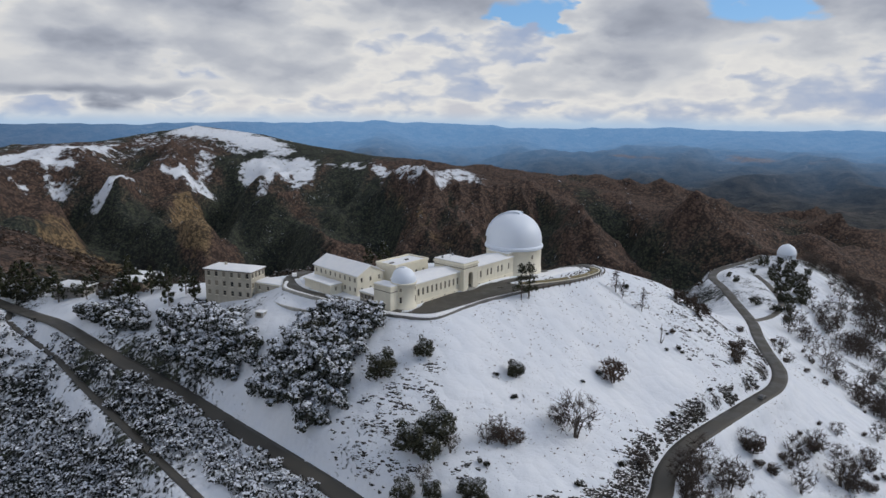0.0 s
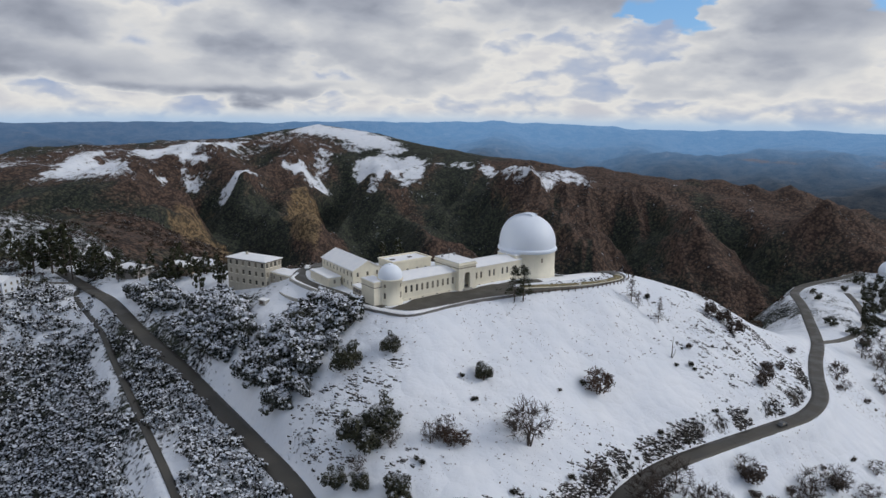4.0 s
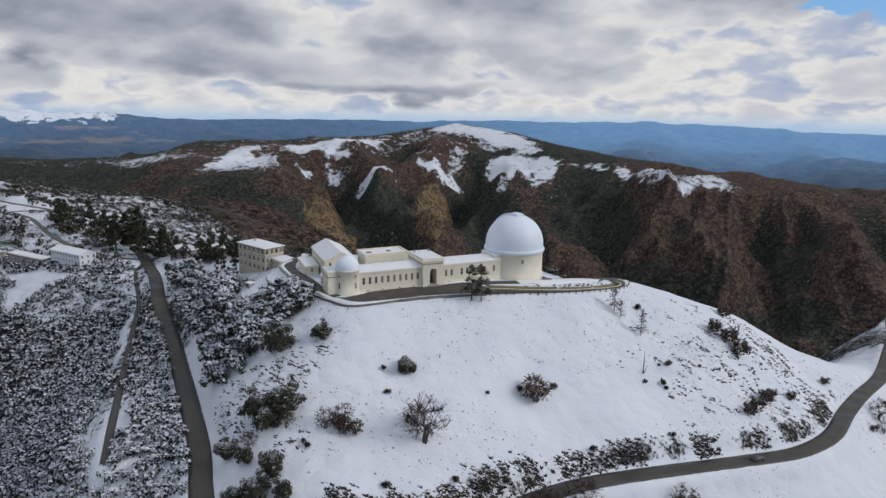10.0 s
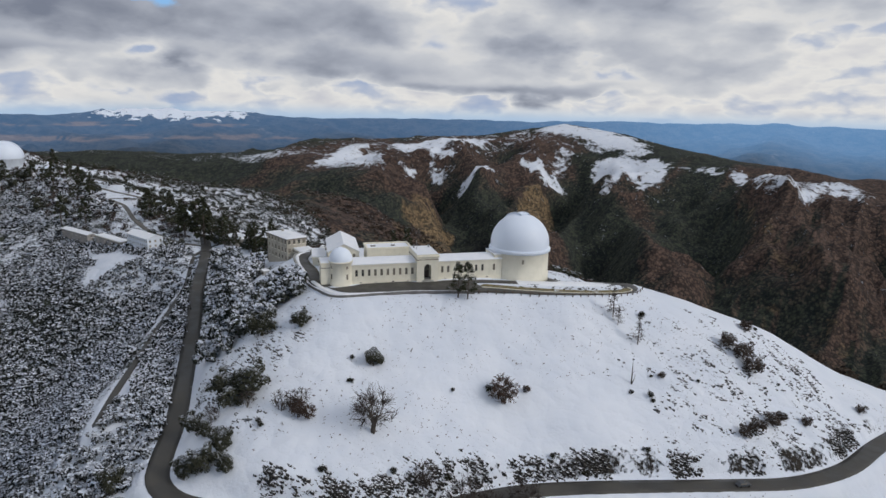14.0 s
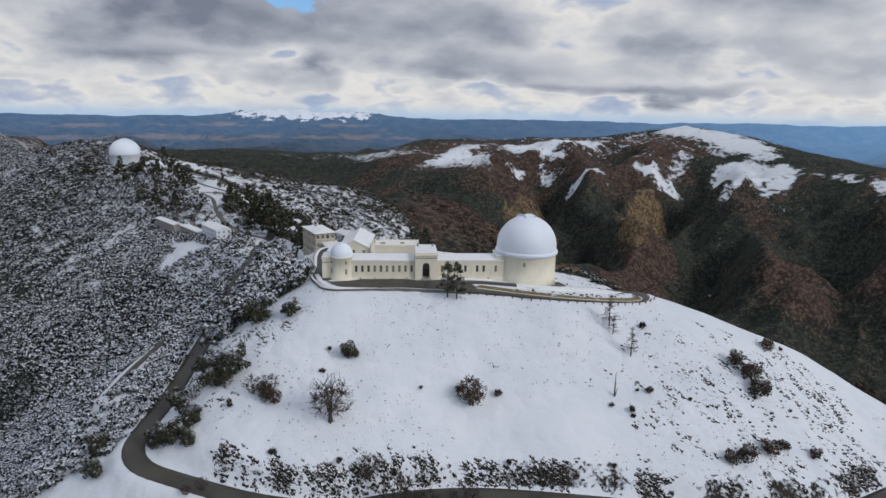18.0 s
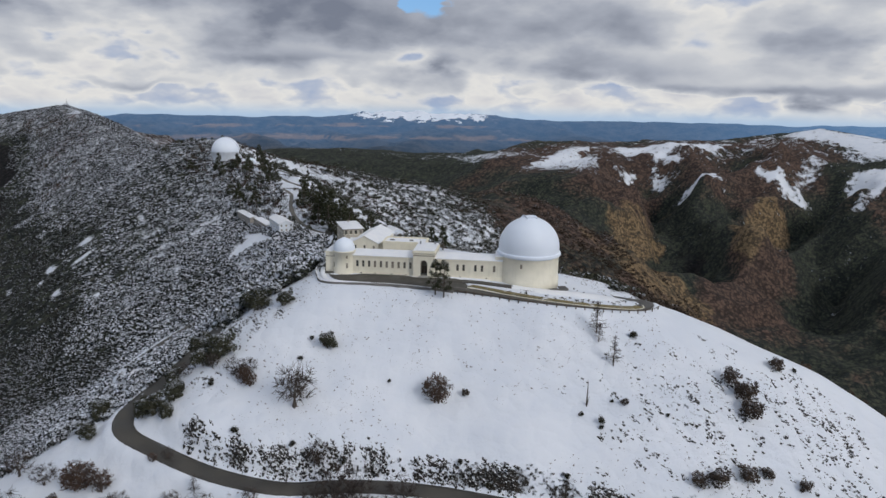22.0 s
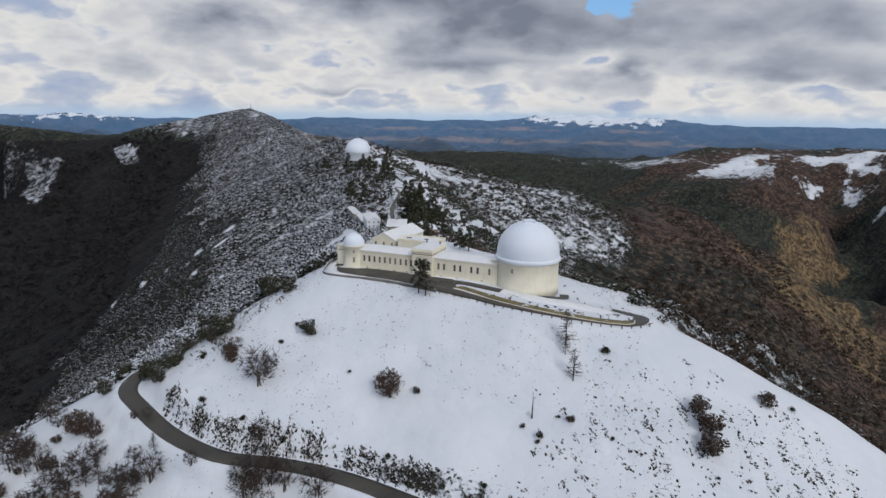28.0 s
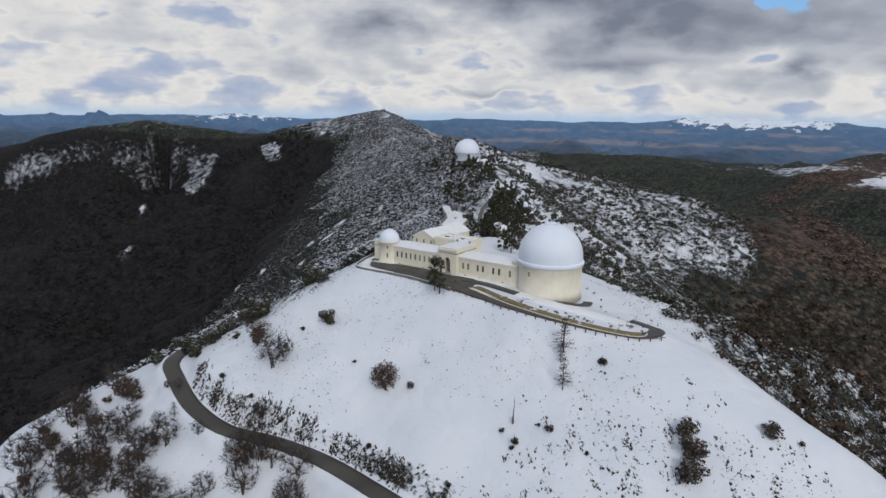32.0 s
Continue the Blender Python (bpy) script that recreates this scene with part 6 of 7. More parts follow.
def bare_limbs(rng, twigs, stems, thin, tall=0.92):
    """A leafless tree with a round crown about 1 m across: (big limbs, fine twigs)."""
    d = rng.normal(size=(twigs, 3))
    d /= np.linalg.norm(d, axis=1)[:, None]
    tips = d * (0.30 + 0.70 * rng.random((twigs, 1)) ** 0.45) * (0.5, 0.5, tall * 0.42) * (1 + 0.10 * rng.normal(size=(twigs, 1)))
    tips[:, 2] += tall * 0.45
    tips = tips[tips[:, 2] > 0.03]
    mains = tips[rng.choice(len(tips), 3 + 2 * stems, replace=False)] * (0.62, 0.62, 0.80)
    subs = tips[rng.choice(len(tips), max(12, twigs // 14), replace=False)] * (0.86, 0.86, 0.93)
    big, small, lean = [], [], 0.8
    foot = [np.array((0.05 * math.cos(a), 0.05 * math.sin(a), -0.1)) for a in rng.uniform(0, 6.28, stems)]
    forks = [f + (rng.normal() * 0.04, rng.normal() * 0.04, 0.10 + tall * rng.uniform(0.14, 0.24)) for f in foot]
    for f, k in zip(foot, forks):
        big.append((f, k, 0.024, 0.016))

    def limb(p, q, r0, r1, out, steps, sag):
        bend = rng.normal(size=3) * sag * np.linalg.norm(q - p)
        pts = [p + (q - p) * t + bend * math.sin(math.pi * t) + rng.normal(size=3) * 0.006 for t in np.linspace(0, 1, steps + 1)]
        for i in range(steps):
            out.append((pts[i], pts[i + 1], r0 + (r1 - r0) * i / steps, r0 + (r1 - r0) * (i + 1) / steps))

    for i, q in enumerate(mains):
        limb(forks[i % stems], q, 0.016 * lean, 0.008 * lean, big, 3, 0.09)
    for q in subs:
        limb(mains[np.linalg.norm(mains - q * (0.8, 0.8, 0.85), axis=1).argmin()], q, 0.0085 * lean, 0.004 * lean, big, 2, 0.09)
    hubs = np.vstack([subs, mains])
    for q in tips:
        limb(hubs[np.linalg.norm(hubs - q * (0.9, 0.9, 0.95), axis=1).argmin()], q, thin * 1.5, thin, small, 2, 0.09)
    return big, small


def grow(rng, p, d, length, r, level, out, spread_by=0.75, rise=0.25, kids=(3, 4)):
    """A branching limb, for bare trees and crowns."""
    p, d = Vector(p), Vector(d).normalized()
    steps = 3 if level else 2
    for k in range(steps):
        bend = Vector(rng.normal(size=3).tolist()) * 0.18 + Vector((0, 0, rise * 0.4))
        d = (d + bend).normalized()
        q = p + d * (length / steps)
        r1 = r * (1 - 0.28 * (k + 1) / steps)
        out.append((p, q, r, r1))
        if level > 0 and k > 0:
            for _ in range(int(rng.integers(*kids)) - 1):
                side = (d + Vector(rng.normal(size=3).tolist()) * spread_by).normalized()
                grow(rng, q, side, length * rng.uniform(0.52, 0.75), r1 * 0.6, level - 1, out, spread_by, rise, kids)
        p, r = q, r1
    if level > 0:
        grow(rng, p, d, length * 0.7, r * 0.75, level - 1, out, spread_by, rise, kids)


PLANTS = {}


def plant_meshes(kind, variant):
    """Meshes of one plant, crown about 1 m across: list of (part name, mesh)."""
    key = (kind, variant)
    if key in PLANTS:
        return PLANTS[key]
    rng = np.random.default_rng(abs(hash(kind)) % 1 + sum(map(ord, kind)) * 10 + variant)
    out = []
    if kind in ("oak", "olive", "snow_oak", "far_oak"):
        blobs = [(0, 0, 0.34, 0.36, 0.32)]
        for _ in range(14):
            a, rr = rng.uniform(0, 6.28), rng.uniform(0.16, 0.38)
            blobs.append((rr * math.cos(a), rr * math.sin(a), rng.uniform(0.08, 0.70), rng.uniform(0.10, 0.19), rng.uniform(0.09, 0.17)))
        if kind == "olive":
            blobs = [(x, y, z * 0.8, a, b) for x, y, z, a, b in blobs]
        n, size = {"oak": (2300, 0.026), "olive": (900, 0.033), "snow_oak": (900, 0.041), "far_oak": (420, 0.058)}[kind]
        v, q = leaf_quads(rng, blobs, n, size, 0.35, 0.45, 0.25)
        leaf = {"oak": "oak_leaf", "olive": "umber_leaf", "snow_oak": "dusted_leaf", "far_oak": "oak_leaf"}[kind]
        segs = []
        grow(rng, (0, 0, -0.12), (0.05, 0, 1), 0.34, 0.035, 1 if kind in ("far_oak", "snow_oak") else 2, segs, 0.9, 0.2)
        v2, q2 = limb_mesh(segs)
        out = [("trunk", fast_mesh("trunk", v2, q2, M["bark"])), ("crown", fast_mesh("crown", v, q, M[leaf]))]
    elif kind in ("bare", "far_bare", "dry"):
        twigs, stems, thin = {"bare": (440, int(rng.integers(3, 6)), 0.0036), "far_bare": (130, 2, 0.0060), "dry": (300, 4, 0.0042)}[kind]
        big, small = bare_limbs(rng, twigs, stems, thin, rng.uniform(1.0, 1.3) if kind != "dry" else 1.0)
        out = [("trunk", fast_mesh("trunk", *limb_mesh(big), M["bark"])), ("crown", fast_mesh("crown", *limb_mesh(small, 3), M["twig"]))]
        if kind == "dry":
            ends = np.array([tuple(q) for _, q, _, _ in small])
            v, q = leaf_quads(rng, [(*e, 0.05, 0.05) for e in ends], 1700, 0.020, 0.2, 0.9)
            out.append(("foliage", fast_mesh("foliage", v, q, M["dry_leaf"])))
    elif kind == "larch":
        segs = [((0, 0, -0.15), (0.01, 0, 0.6), 0.030, 0.020), ((0.01, 0, 0.6), (0.0, 0, 1.35), 0.020, 0.006)]
        small = []
        for k in range(46):
            z, a = rng.uniform(0.18, 1.28), rng.uniform(0, 6.28)
            ln = 0.46 * (1.4 - z) / 1.2 * rng.uniform(0.6, 1.1)
            p = Vector((0, 0, z))
            for _ in range(3):
                q = p + Vector((math.cos(a), math.sin(a), rng.uniform(-0.25, 0.35))) * ln / 3
                small.append((p, q, 0.010, 0.006))
                for _ in range(2):
                    small.append((q, q + Vector(rng.normal(size=3).tolist()) * 0.06, 0.006, 0.004))
                p, a = q, a + rng.uniform(-0.3, 0.3)
        out = [("trunk", fast_mesh("trunk", *limb_mesh(segs), M["bark"])), ("crown", fast_mesh("crown", *limb_mesh(small, 3), M["twig"]))]
    elif kind in ("pine", "conifer"):
        tall, dense = (1.9, 3000) if kind == "pine" else (1.7, 520)
        segs = [((0, 0, -0.2), (0.02, 0.01, tall * 0.5), 0.045, 0.03), ((0.02, 0.01, tall * 0.5), (0, 0, tall * 0.97), 0.03, 0.008)]
        blobs = []
        low = 0.20 if kind == "pine" else 0.1
        for k in range(60 if kind == "pine" else 34):
            f = rng.random() ** 0.8
            z = tall * (low + (0.99 - low) * f)
            reach = 0.52 * (1 - f) ** (0.5 if kind == "pine" else 0.7) * rng.uniform(0.4, 1.0) + 0.03
            a = rng.uniform(0, 6.28)
            c = (reach * math.cos(a), reach * math.sin(a), z)
            segs.append(((0, 0, z - 0.05), c, 0.012, 0.005))
            blobs.append((*c, rng.uniform(0.07, 0.16) * (1.15 - 0.5 * f), rng.uniform(0.08, 0.15)))
        v, q = leaf_quads(rng, blobs, dense, 0.020 if kind == "pine" else 0.055, 0.3, 0.9)
        out = [("trunk", fast_mesh("trunk", *limb_mesh(segs), M["bark"])), ("crown", fast_mesh("crown", v, q, M["pine_leaf"]))]
    elif kind == "snag":
        segs = [((0, 0, -0.2), (0.03, 0, 0.6), 0.085, 0.06), ((0.03, 0, 0.6), (-0.02, 0.02, 1.5), 0.06, 0.035), ((-0.02, 0.02, 1.5), (0.02, 0, 2.2), 0.035, 0.012), ((0.1, 0, -0.1), (0.32, 0.1, 0.5), 0.06, 0.03), ((0.32, 0.1, 0.5), (0.3, 0.2, 0.9), 0.03, 0.012), ((0, 0, 0.9), (0.25, 0.1, 1.2), 0.03, 0.01)]
        out = [("trunk", fast_mesh("trunk", *limb_mesh(segs), M["bark"]))]
    elif kind == "bush":
        blobs = [(rng.uniform(-0.25, 0.25), rng.uniform(-0.25, 0.25), rng.uniform(0.1, 0.35), rng.uniform(0.18, 0.3), rng.uniform(0.15, 0.28)) for _ in range(5)]
        v, q = leaf_quads(rng, blobs, 320, 0.045, 0.4, 0.7)
        segs = []
        grow(rng, (0, 0, -0.1), (0, 0, 1), 0.4, 0.03, 2, segs, 1.0, 0.1)
        out = [("stem", fast_mesh("stem", *limb_mesh(segs), M["twig"])), ("foliage", fast_mesh("foliage", v, q, M["olive_leaf"]))]
    PLANTS[key] = out
    return out


NAMES = {"oak": ("oak_tree", "tree"), "olive": ("shrub", "shrub"), "dry": ("oak_tree", "tree"), "snow_oak": ("oak_tree", "tree"), "bare": ("bare_tree", "tree"), "larch": ("bare_conifer", "tree"), "pine": ("pine_tree", "tree"), "conifer": ("conifer", "tree"), "snag": ("dead_tree", "tree"), "bush": ("bush", "bush"), "far_oak": ("oak_tree", "tree"), "far_bare": ("bare_tree", "tree")}
VARIANTS = {"oak": 4, "olive": 3, "dry": 3, "snow_oak": 5, "bare": 5, "larch": 2, "pine": 2, "conifer": 4, "snag": 1, "bush": 4, "far_oak": 6, "far_bare": 6}


def plant_all(kind, spots, label, group=""):
    """Plants of one kind at (x, y, width) spots."""
    rnd = random.Random(len(spots) * 7 + len(kind))
    zs = height([s[0] for s in spots], [s[1] for s in spots])
    for (x, y, w), z in zip(spots, zs):
        meshes = plant_meshes(kind, rnd.randrange(VARIANTS[kind]))
        m = Matrix.Translation((x, y, float(z) + 0.02 * w)) @ Matrix.Rotation(rnd.uniform(0, 6.28), 4, "Z") @ Matrix.Diagonal((w, w, w * rnd.uniform(0.9, 1.12), 1))
        ob = empty(NAMES[kind][0], m, label, NAMES[kind][1], group)
        for n, me in meshes:
            o = new(n, me)
            o.parent = ob


def scatter(rng, n, x0, x1, y0, y1, keep):
    """Random places in a rectangle that pass a test on arrays x, y."""
    x, y = rng.uniform(x0, x1, n), rng.uniform(y0, y1, n)
    ok = keep(x, y)
    return x[ok], y[ok]


def off_roads(x, y, margin):
    ok = np.ones(x.shape, bool)
    for _, line, half in ROADS:
        ok &= near_line(x, y, line)[0] > half + margin
    return ok


LOOP_LINE = ROADS[0][1]
TRACK_LINE = ROADS[1][1]


def road_side(x, y):
    """Signed distance to the loop road: positive uphill, towards the observatory."""
    d, k = near_line(x, y, LOOP_LINE)
    k = np.clip(k, 1, len(LOOP_LINE) - 2)
    t = LOOP_LINE[k + 1, :2] - LOOP_LINE[k - 1, :2]
    c = t[:, 0] * (y - LOOP_LINE[k, 1]) - t[:, 1] * (x - LOOP_LINE[k, 0])
    return np.where(c > 0, d, -d)


def stuff_from(name, protos, x, y, size, turn, material, label, category, squash=None, sink=0.05):
    """One mesh of many small plants or stones, copies of a few hand-made shapes."""
    z = height(x, y)
    pick = np.arange(len(x)) % len(protos)
    vs, qs, base = [], [], 0
    for k, (pv, pq) in enumerate(protos):
        sel = np.nonzero(pick == k)[0]
        if not len(sel):
            continue
        c, s = np.cos(turn[sel])[:, None], np.sin(turn[sel])[:, None]
        w = size[sel][:, None]
        h = w * (1.0 if squash is None else squash[sel][:, None])
        v = np.stack([x[sel][:, None] + w * (pv[None, :, 0] * c - pv[None, :, 1] * s), y[sel][:, None] + w * (pv[None, :, 0] * s + pv[None, :, 1] * c), z[sel][:, None] - sink * w + h * pv[None, :, 2]], -1)
        q = pq[None] + (np.arange(len(sel)) * len(pv))[:, None, None] + base
        vs.append(v.reshape(-1, 3))
        qs.append(q.reshape(-1, pq.shape[1]))
        base += len(sel) * len(pv)
    me = fast_mesh(name, np.vstack(vs), np.vstack(qs), material)
    return tagged(link(name, me, material), label, category, kind="stuff")


def shrub_proto(rng, n, size):
    blobs = [(0, 0, 0.22, 0.36, 0.30)] + [(0.3 * math.cos(a), 0.3 * math.sin(a), rng.uniform(0.16, 0.42), rng.uniform(0.16, 0.24), rng.uniform(0.14, 0.22)) for a in rng.uniform(0, 6.28, 5)]
    return leaf_quads(rng, blobs, n, size, 0.7, 0.35, 0.28)


def rock_proto(rng):
    """An angular slab."""
    bm = bmesh.new()
    bmesh.ops.create_cube(bm, size=1.0)
    for v in bm.verts:
        v.co = Vector((v.co.x * rng.uniform(0.7, 1.2), v.co.y * rng.uniform(0.12, 0.36), v.co.z * rng.uniform(0.2, 0.5) + 0.10 + 0.2 * v.co.y))
    bm.verts.ensure_lookup_table()
    v = np.array([tuple(q.co) for q in bm.verts])
    f = np.array([[q.index for q in fc.verts] for fc in bm.faces])
    bm.free()
    return v, f


def build_plants():
    rng = np.random.default_rng(12)
    plant_all("oak", [(-5, 182, 7.4), (23, 186, 7.2), (-17, 176, 10.5), (-7, 154, 11.5), (-1, 157, 12.5), (-3, 152, 9.5), (9, 133, 8.8), (4, 131, 7.5), (9, 139.5, 7.5), (15, 136, 6), (-14, 121, 8.5), (-9, 143, 7), (-2, 142, 6), (7, 141, 7), (-40, 199, 9), (-33, 197, 8), (-3, 116, 7)], "dark evergreen oak in the snow", "oaks on the snow slope")
    plant_all("dry", [(58.5, 206, 9.6), (18, 111, 10), (28, 129, 3), (18, 159, 5.2), (21, 160, 4.8), (15.5, 160, 4.6), (18, 110, 8), (24, 116, 6.5), (48, 112, 8), (56, 124, 8), (40, 98, 7), (70, 163, 6), (30, 88, 7)], "oak with dry rust-brown leaves", "oaks on the snow slope")
    plant_all("olive", [(107.5, 283, 7), (113, 282.5, 8.5), (117, 280, 9), (110, 305, 6), (94, 250.5, 3.2), (124, 255, 7.5), (127, 264, 7), (129, 271, 5), (136, 278, 4.5), (121, 250, 5), (62, 214, 3), (151, 312, 4.5)], "dense olive-brown shrub on the snow slope", "shrubs on the snow slope")
    plant_all("bare", [(38, 168, 14), (34, 171, 8), (3, 153.5, 5.5), (13, 157.5, 7), (16, 161.5, 6.5), (-4, 146, 5.5), (57, 166, 5.5), (72, 168, 10), (86, 178, 10), (105, 202, 9.5), (140, 221, 10), (113, 198, 5), (146, 209, 10), (71, 161, 9.5), (78, 164, 11), (17, 92, 13), (38, 115, 12), (52, 127, 11), (45, 102, 14), (60, 120, 13),
                       (43, 130, 6), (34, 82, 10), (29, 133, 4), (34, 118, 8), (-6, 97, 9), (9, 103, 8), (68, 160, 7), (58, 147, 5), (54, 112, 10), (26, 100, 9), (66, 132, 9), (12, 90, 9), (95, 184, 8), (122, 205, 7), (75, 152, 8), (128, 210, 8), (152, 225, 8), (160, 240, 7)], "leafless tree with fine grey-brown twigs", "bare trees by the road")
    x, y = scatter(rng, 400, -2, 100, 78, 178, lambda x, y: (road_side(x, y) < -6) & (np.hypot(x, y) > 60) & (y < 100 + 0.75 * x) & (x + 0.4 * y > 48))
    plant_all("bare", [(a, b, float(w)) for a, b, w in zip(x, y, rng.uniform(9, 15, len(x)))][:36], "leafless tree in a thicket below the road", "thicket below the road")
    plant_all("dry", [(a, b, float(w)) for a, b, w in zip(x, y, rng.uniform(5, 9, len(x)))][50:60], "rust-brown winter oak in the thicket", "thicket below the road")
    plant_all("olive", [(a, b, float(w)) for a, b, w in zip(x, y, rng.uniform(3, 6.5, len(x)))][62:80], "brown winter shrub in the thicket", "thicket below the road")
    plant_all("larch", [(42, 116, 6.5), (44, 120, 7), (33, 103, 7), (45, 136, 4.5), (51, 131, 5), (38, 108, 6), (26, 96, 6)], "thin bare conifer in the thicket", "thicket below the road")
    plant_all("olive", [(107, 202, 9.5), (140, 222, 7), (112, 198, 4.5), (150, 211, 9), (158, 214, 6), (136, 196, 5)], "dense brown shrub below the road", "shrubs below the road")
    plant_all("bare", [(70, 166, 12), (89, 179, 11), (129, 213, 11), (144, 210, 12), (57, 167, 7), (80, 180, 11), (74, 172, 9), (95, 172, 9), (122, 196, 9)], "large leafless oak below the road", "bare trees by the road")
    x, y = scatter(rng, 120, 90, 260, 165, 345, lambda x, y: (road_side(x, y) < -7) & (x - 90 < (y - 150) * 1.2))
    plant_all("olive", [(a, b, float(w)) for a, b, w in zip(x, y, rng.uniform(1.5, 4.5, len(x)))][:26], "brown winter shrub on the snow below the road", "shrubs below the road")
    plant_all("bare", [(a, b, float(w)) for a, b, w in zip(x, y, rng.uniform(6, 10, len(x)))][26:42], "leafless tree on the snow below the road", "bare trees by the road")
    plant_all("larch", [(72.5, 260, 8.5), (83, 257, 7.0), (75, 258.5, 5)], "bare conifer standing in the snow")
    plant_all("snag", [(86.5, 242, 3.4)], "dead snag, a bare broken trunk")
    plant_all("pine", [(28.8, 224.6, 6.6), (31.8, 226.2, 6.8)], "dark pine below the forecourt wall")
    plant_all("bush", [(17, 183, 2.6), (22, 177, 2.4), (46, 196, 2.2), (53.5, 205, 4), (12, 150, 2.6), (93, 241, 3.2), (88, 238.5, 2.4), (10, 151, 2.4), (87, 204, 3), (104, 258, 2), (95, 240, 2.4), (91, 248, 2), (112, 312, 2.4), (80, 270, 4), (21.5, 176.5, 2.2), (78, 201, 3), (99, 222, 3), (36, 150, 3.5), (50, 162, 3.2), (60, 173, 3)], "small dark bush in the snow", "bushes on the snow slope")
    # wooded small hill and its bare grove
    plant_all("far_oak", [(235, 433, 10), (254, 497, 10), (206, 382, 8), (262, 470, 11), (198, 392, 8), (255, 446, 10), (211, 449, 6), (213, 466, 5), (225, 410, 9), (245, 460, 10), (268, 500, 7), (240, 485, 6), (222, 395, 7), (258, 485, 9), (270, 488, 10), (262, 478, 9), (250, 475, 10), (266, 462, 10), (272, 474, 9), (256, 460, 9), (246, 446, 9), (262, 450, 10), (240, 425, 8), (250, 432, 9), (230, 415, 8), (278, 498, 8), (284, 488, 8), (216, 388, 7), (208, 372, 7)], "dark oak on the small hill", "oaks on the small hill")
    groves = (((208, 333), (224, 288), 34, 7), ((265, 418), (284, 384), 34, 11), ((245, 415), (305, 450), 30, 14), ((192, 345), (220, 358), 8, 5), ((290, 470), (400, 600), 60, 22), ((300, 430), (350, 520), 60, 16), ((240, 340), (330, 420), 30, 18))
    spots = []
    for (ax, ay), (bx, by), n, wide in groves:
        t = rng.random(n)
        spots += [(float(a), float(b), float(w)) for a, b, w in zip(ax + (bx - ax) * t + rng.normal(size=n) * wide, ay + (by - ay) * t + rng.normal(size=n) * wide, rng.uniform(6, 12, n))]
    ok = off_roads(np.array([s[0] for s in spots]), np.array([s[1] for s in spots]), 4)
    plant_all("far_bare", [s for s, k in zip(spots, ok) if k and math.hypot(s[0] - 281, s[1] - 516) > 14], "leafless tree on the snowy hillside", "bare grove on the small hill")
    # trees round the village and the ridge houses
    plant_all("conifer", [(-217, 298, 15), (-208, 292, 13), (-192, 294, 11), (-268, 316, 9), (-288, 321, 10), (-299, 311, 10), (-159, 288, 7.5), (-135, 272, 8.5), (-228, 301, 15), (-235, 296, 14), (-24, 264, 7), (-30, 262, 6), (-381, 311, 9), (-452, 331, 11), (-442, 312, 12), (-337, 283, 11), (-354, 274, 12), (-106, 260, 6.5), (-101, 256, 5.5), (-119, 273, 6.5), (-125, 270, 7), (-110, 252, 6),
                          (-138, 270, 7.5), (-156, 275, 6), (-171, 279, 8), (-240, 318, 12), (-200, 300, 10), (-420, 322, 11), (-480, 312, 10), (-520, 350, 11), (-505, 300, 11), (-145, 292, 8), (-252, 305, 9), (-320, 322, 10), (-210, 310, 10), (-98, 249, 6), (-180, 290, 9)], "dark conifer by the ridge houses", "conifers along the ridge")
    x, y = scatter(rng, 260, -720, -110, 262, 460, lambda x, y: off_roads(x, y, 3.5) & (np.abs(y - 320 - 0.12 * (-x - 110)) < 110))
    n = min(len(x), 90)
    stuff_from("oak_grove", [shrub_proto(rng, 110, 0.062) for _ in range(5)], x[:n], y[:n], rng.uniform(5, 11, n), rng.uniform(0, 6.28, n), M["oak_leaf"], "dark oaks on the snowy ridge", "trees", rng.uniform(0.9, 1.3, n))
    x, y = scatter(rng, 900, -560, -120, 272, 400, lambda x, y: off_roads(x, y, 3.0) & (fbm(x, y, 45, 3, 75) > -0.02) & (np.abs(y - 318 - 0.03 * (-x - 120)) < 55))
    plant_all("far_oak", [(a, b, float(w)) for a, b, w in zip(x, y, rng.uniform(4.5, 10, len(x)))][:100], "dark evergreen oak among the village houses", "oaks in the village")
    plant_all("conifer", [(a, b, float(w)) for a, b, w in zip(x, y, rng.uniform(4.5, 8, len(x)))][100:110], "dark conifer among the village houses", "conifers along the ridge")
    x, y = scatter(rng, 900, -660, -200, 340, 690, lambda x, y: (outline_dist(x, y, BACK_SNOW, 30) > 4) & (fbm(x, y, 55, 3, 69) > -0.05))
    n = min(len(x), 200)
    stuff_from("oak_grove", [shrub_proto(rng, 110, 0.062) for _ in range(5)], x[:n], y[:n], rng.uniform(5, 12, n), rng.uniform(0, 6.28, n), M["oak_leaf"], "dark oaks in the snowy hollow", "trees", rng.uniform(0.9, 1.3, n))
    # snow-dusted oaks between the road and the terrace: two thickets
    thickets = ([(-102, 220), (-104, 238), (-90, 239), (-76, 221), (-63, 206), (-60, 196), (-64, 188), (-73, 193), (-86, 203)],
                [(-57, 183), (-54, 192), (-49, 202), (-41, 209), (-28, 206), (-20, 195), (-22, 187), (-29, 181), (-27, 172), (-33, 166), (-47, 173)],
                [(-165, 252), (-150, 262), (-122, 250), (-112, 236), (-130, 238)])
    spots = []
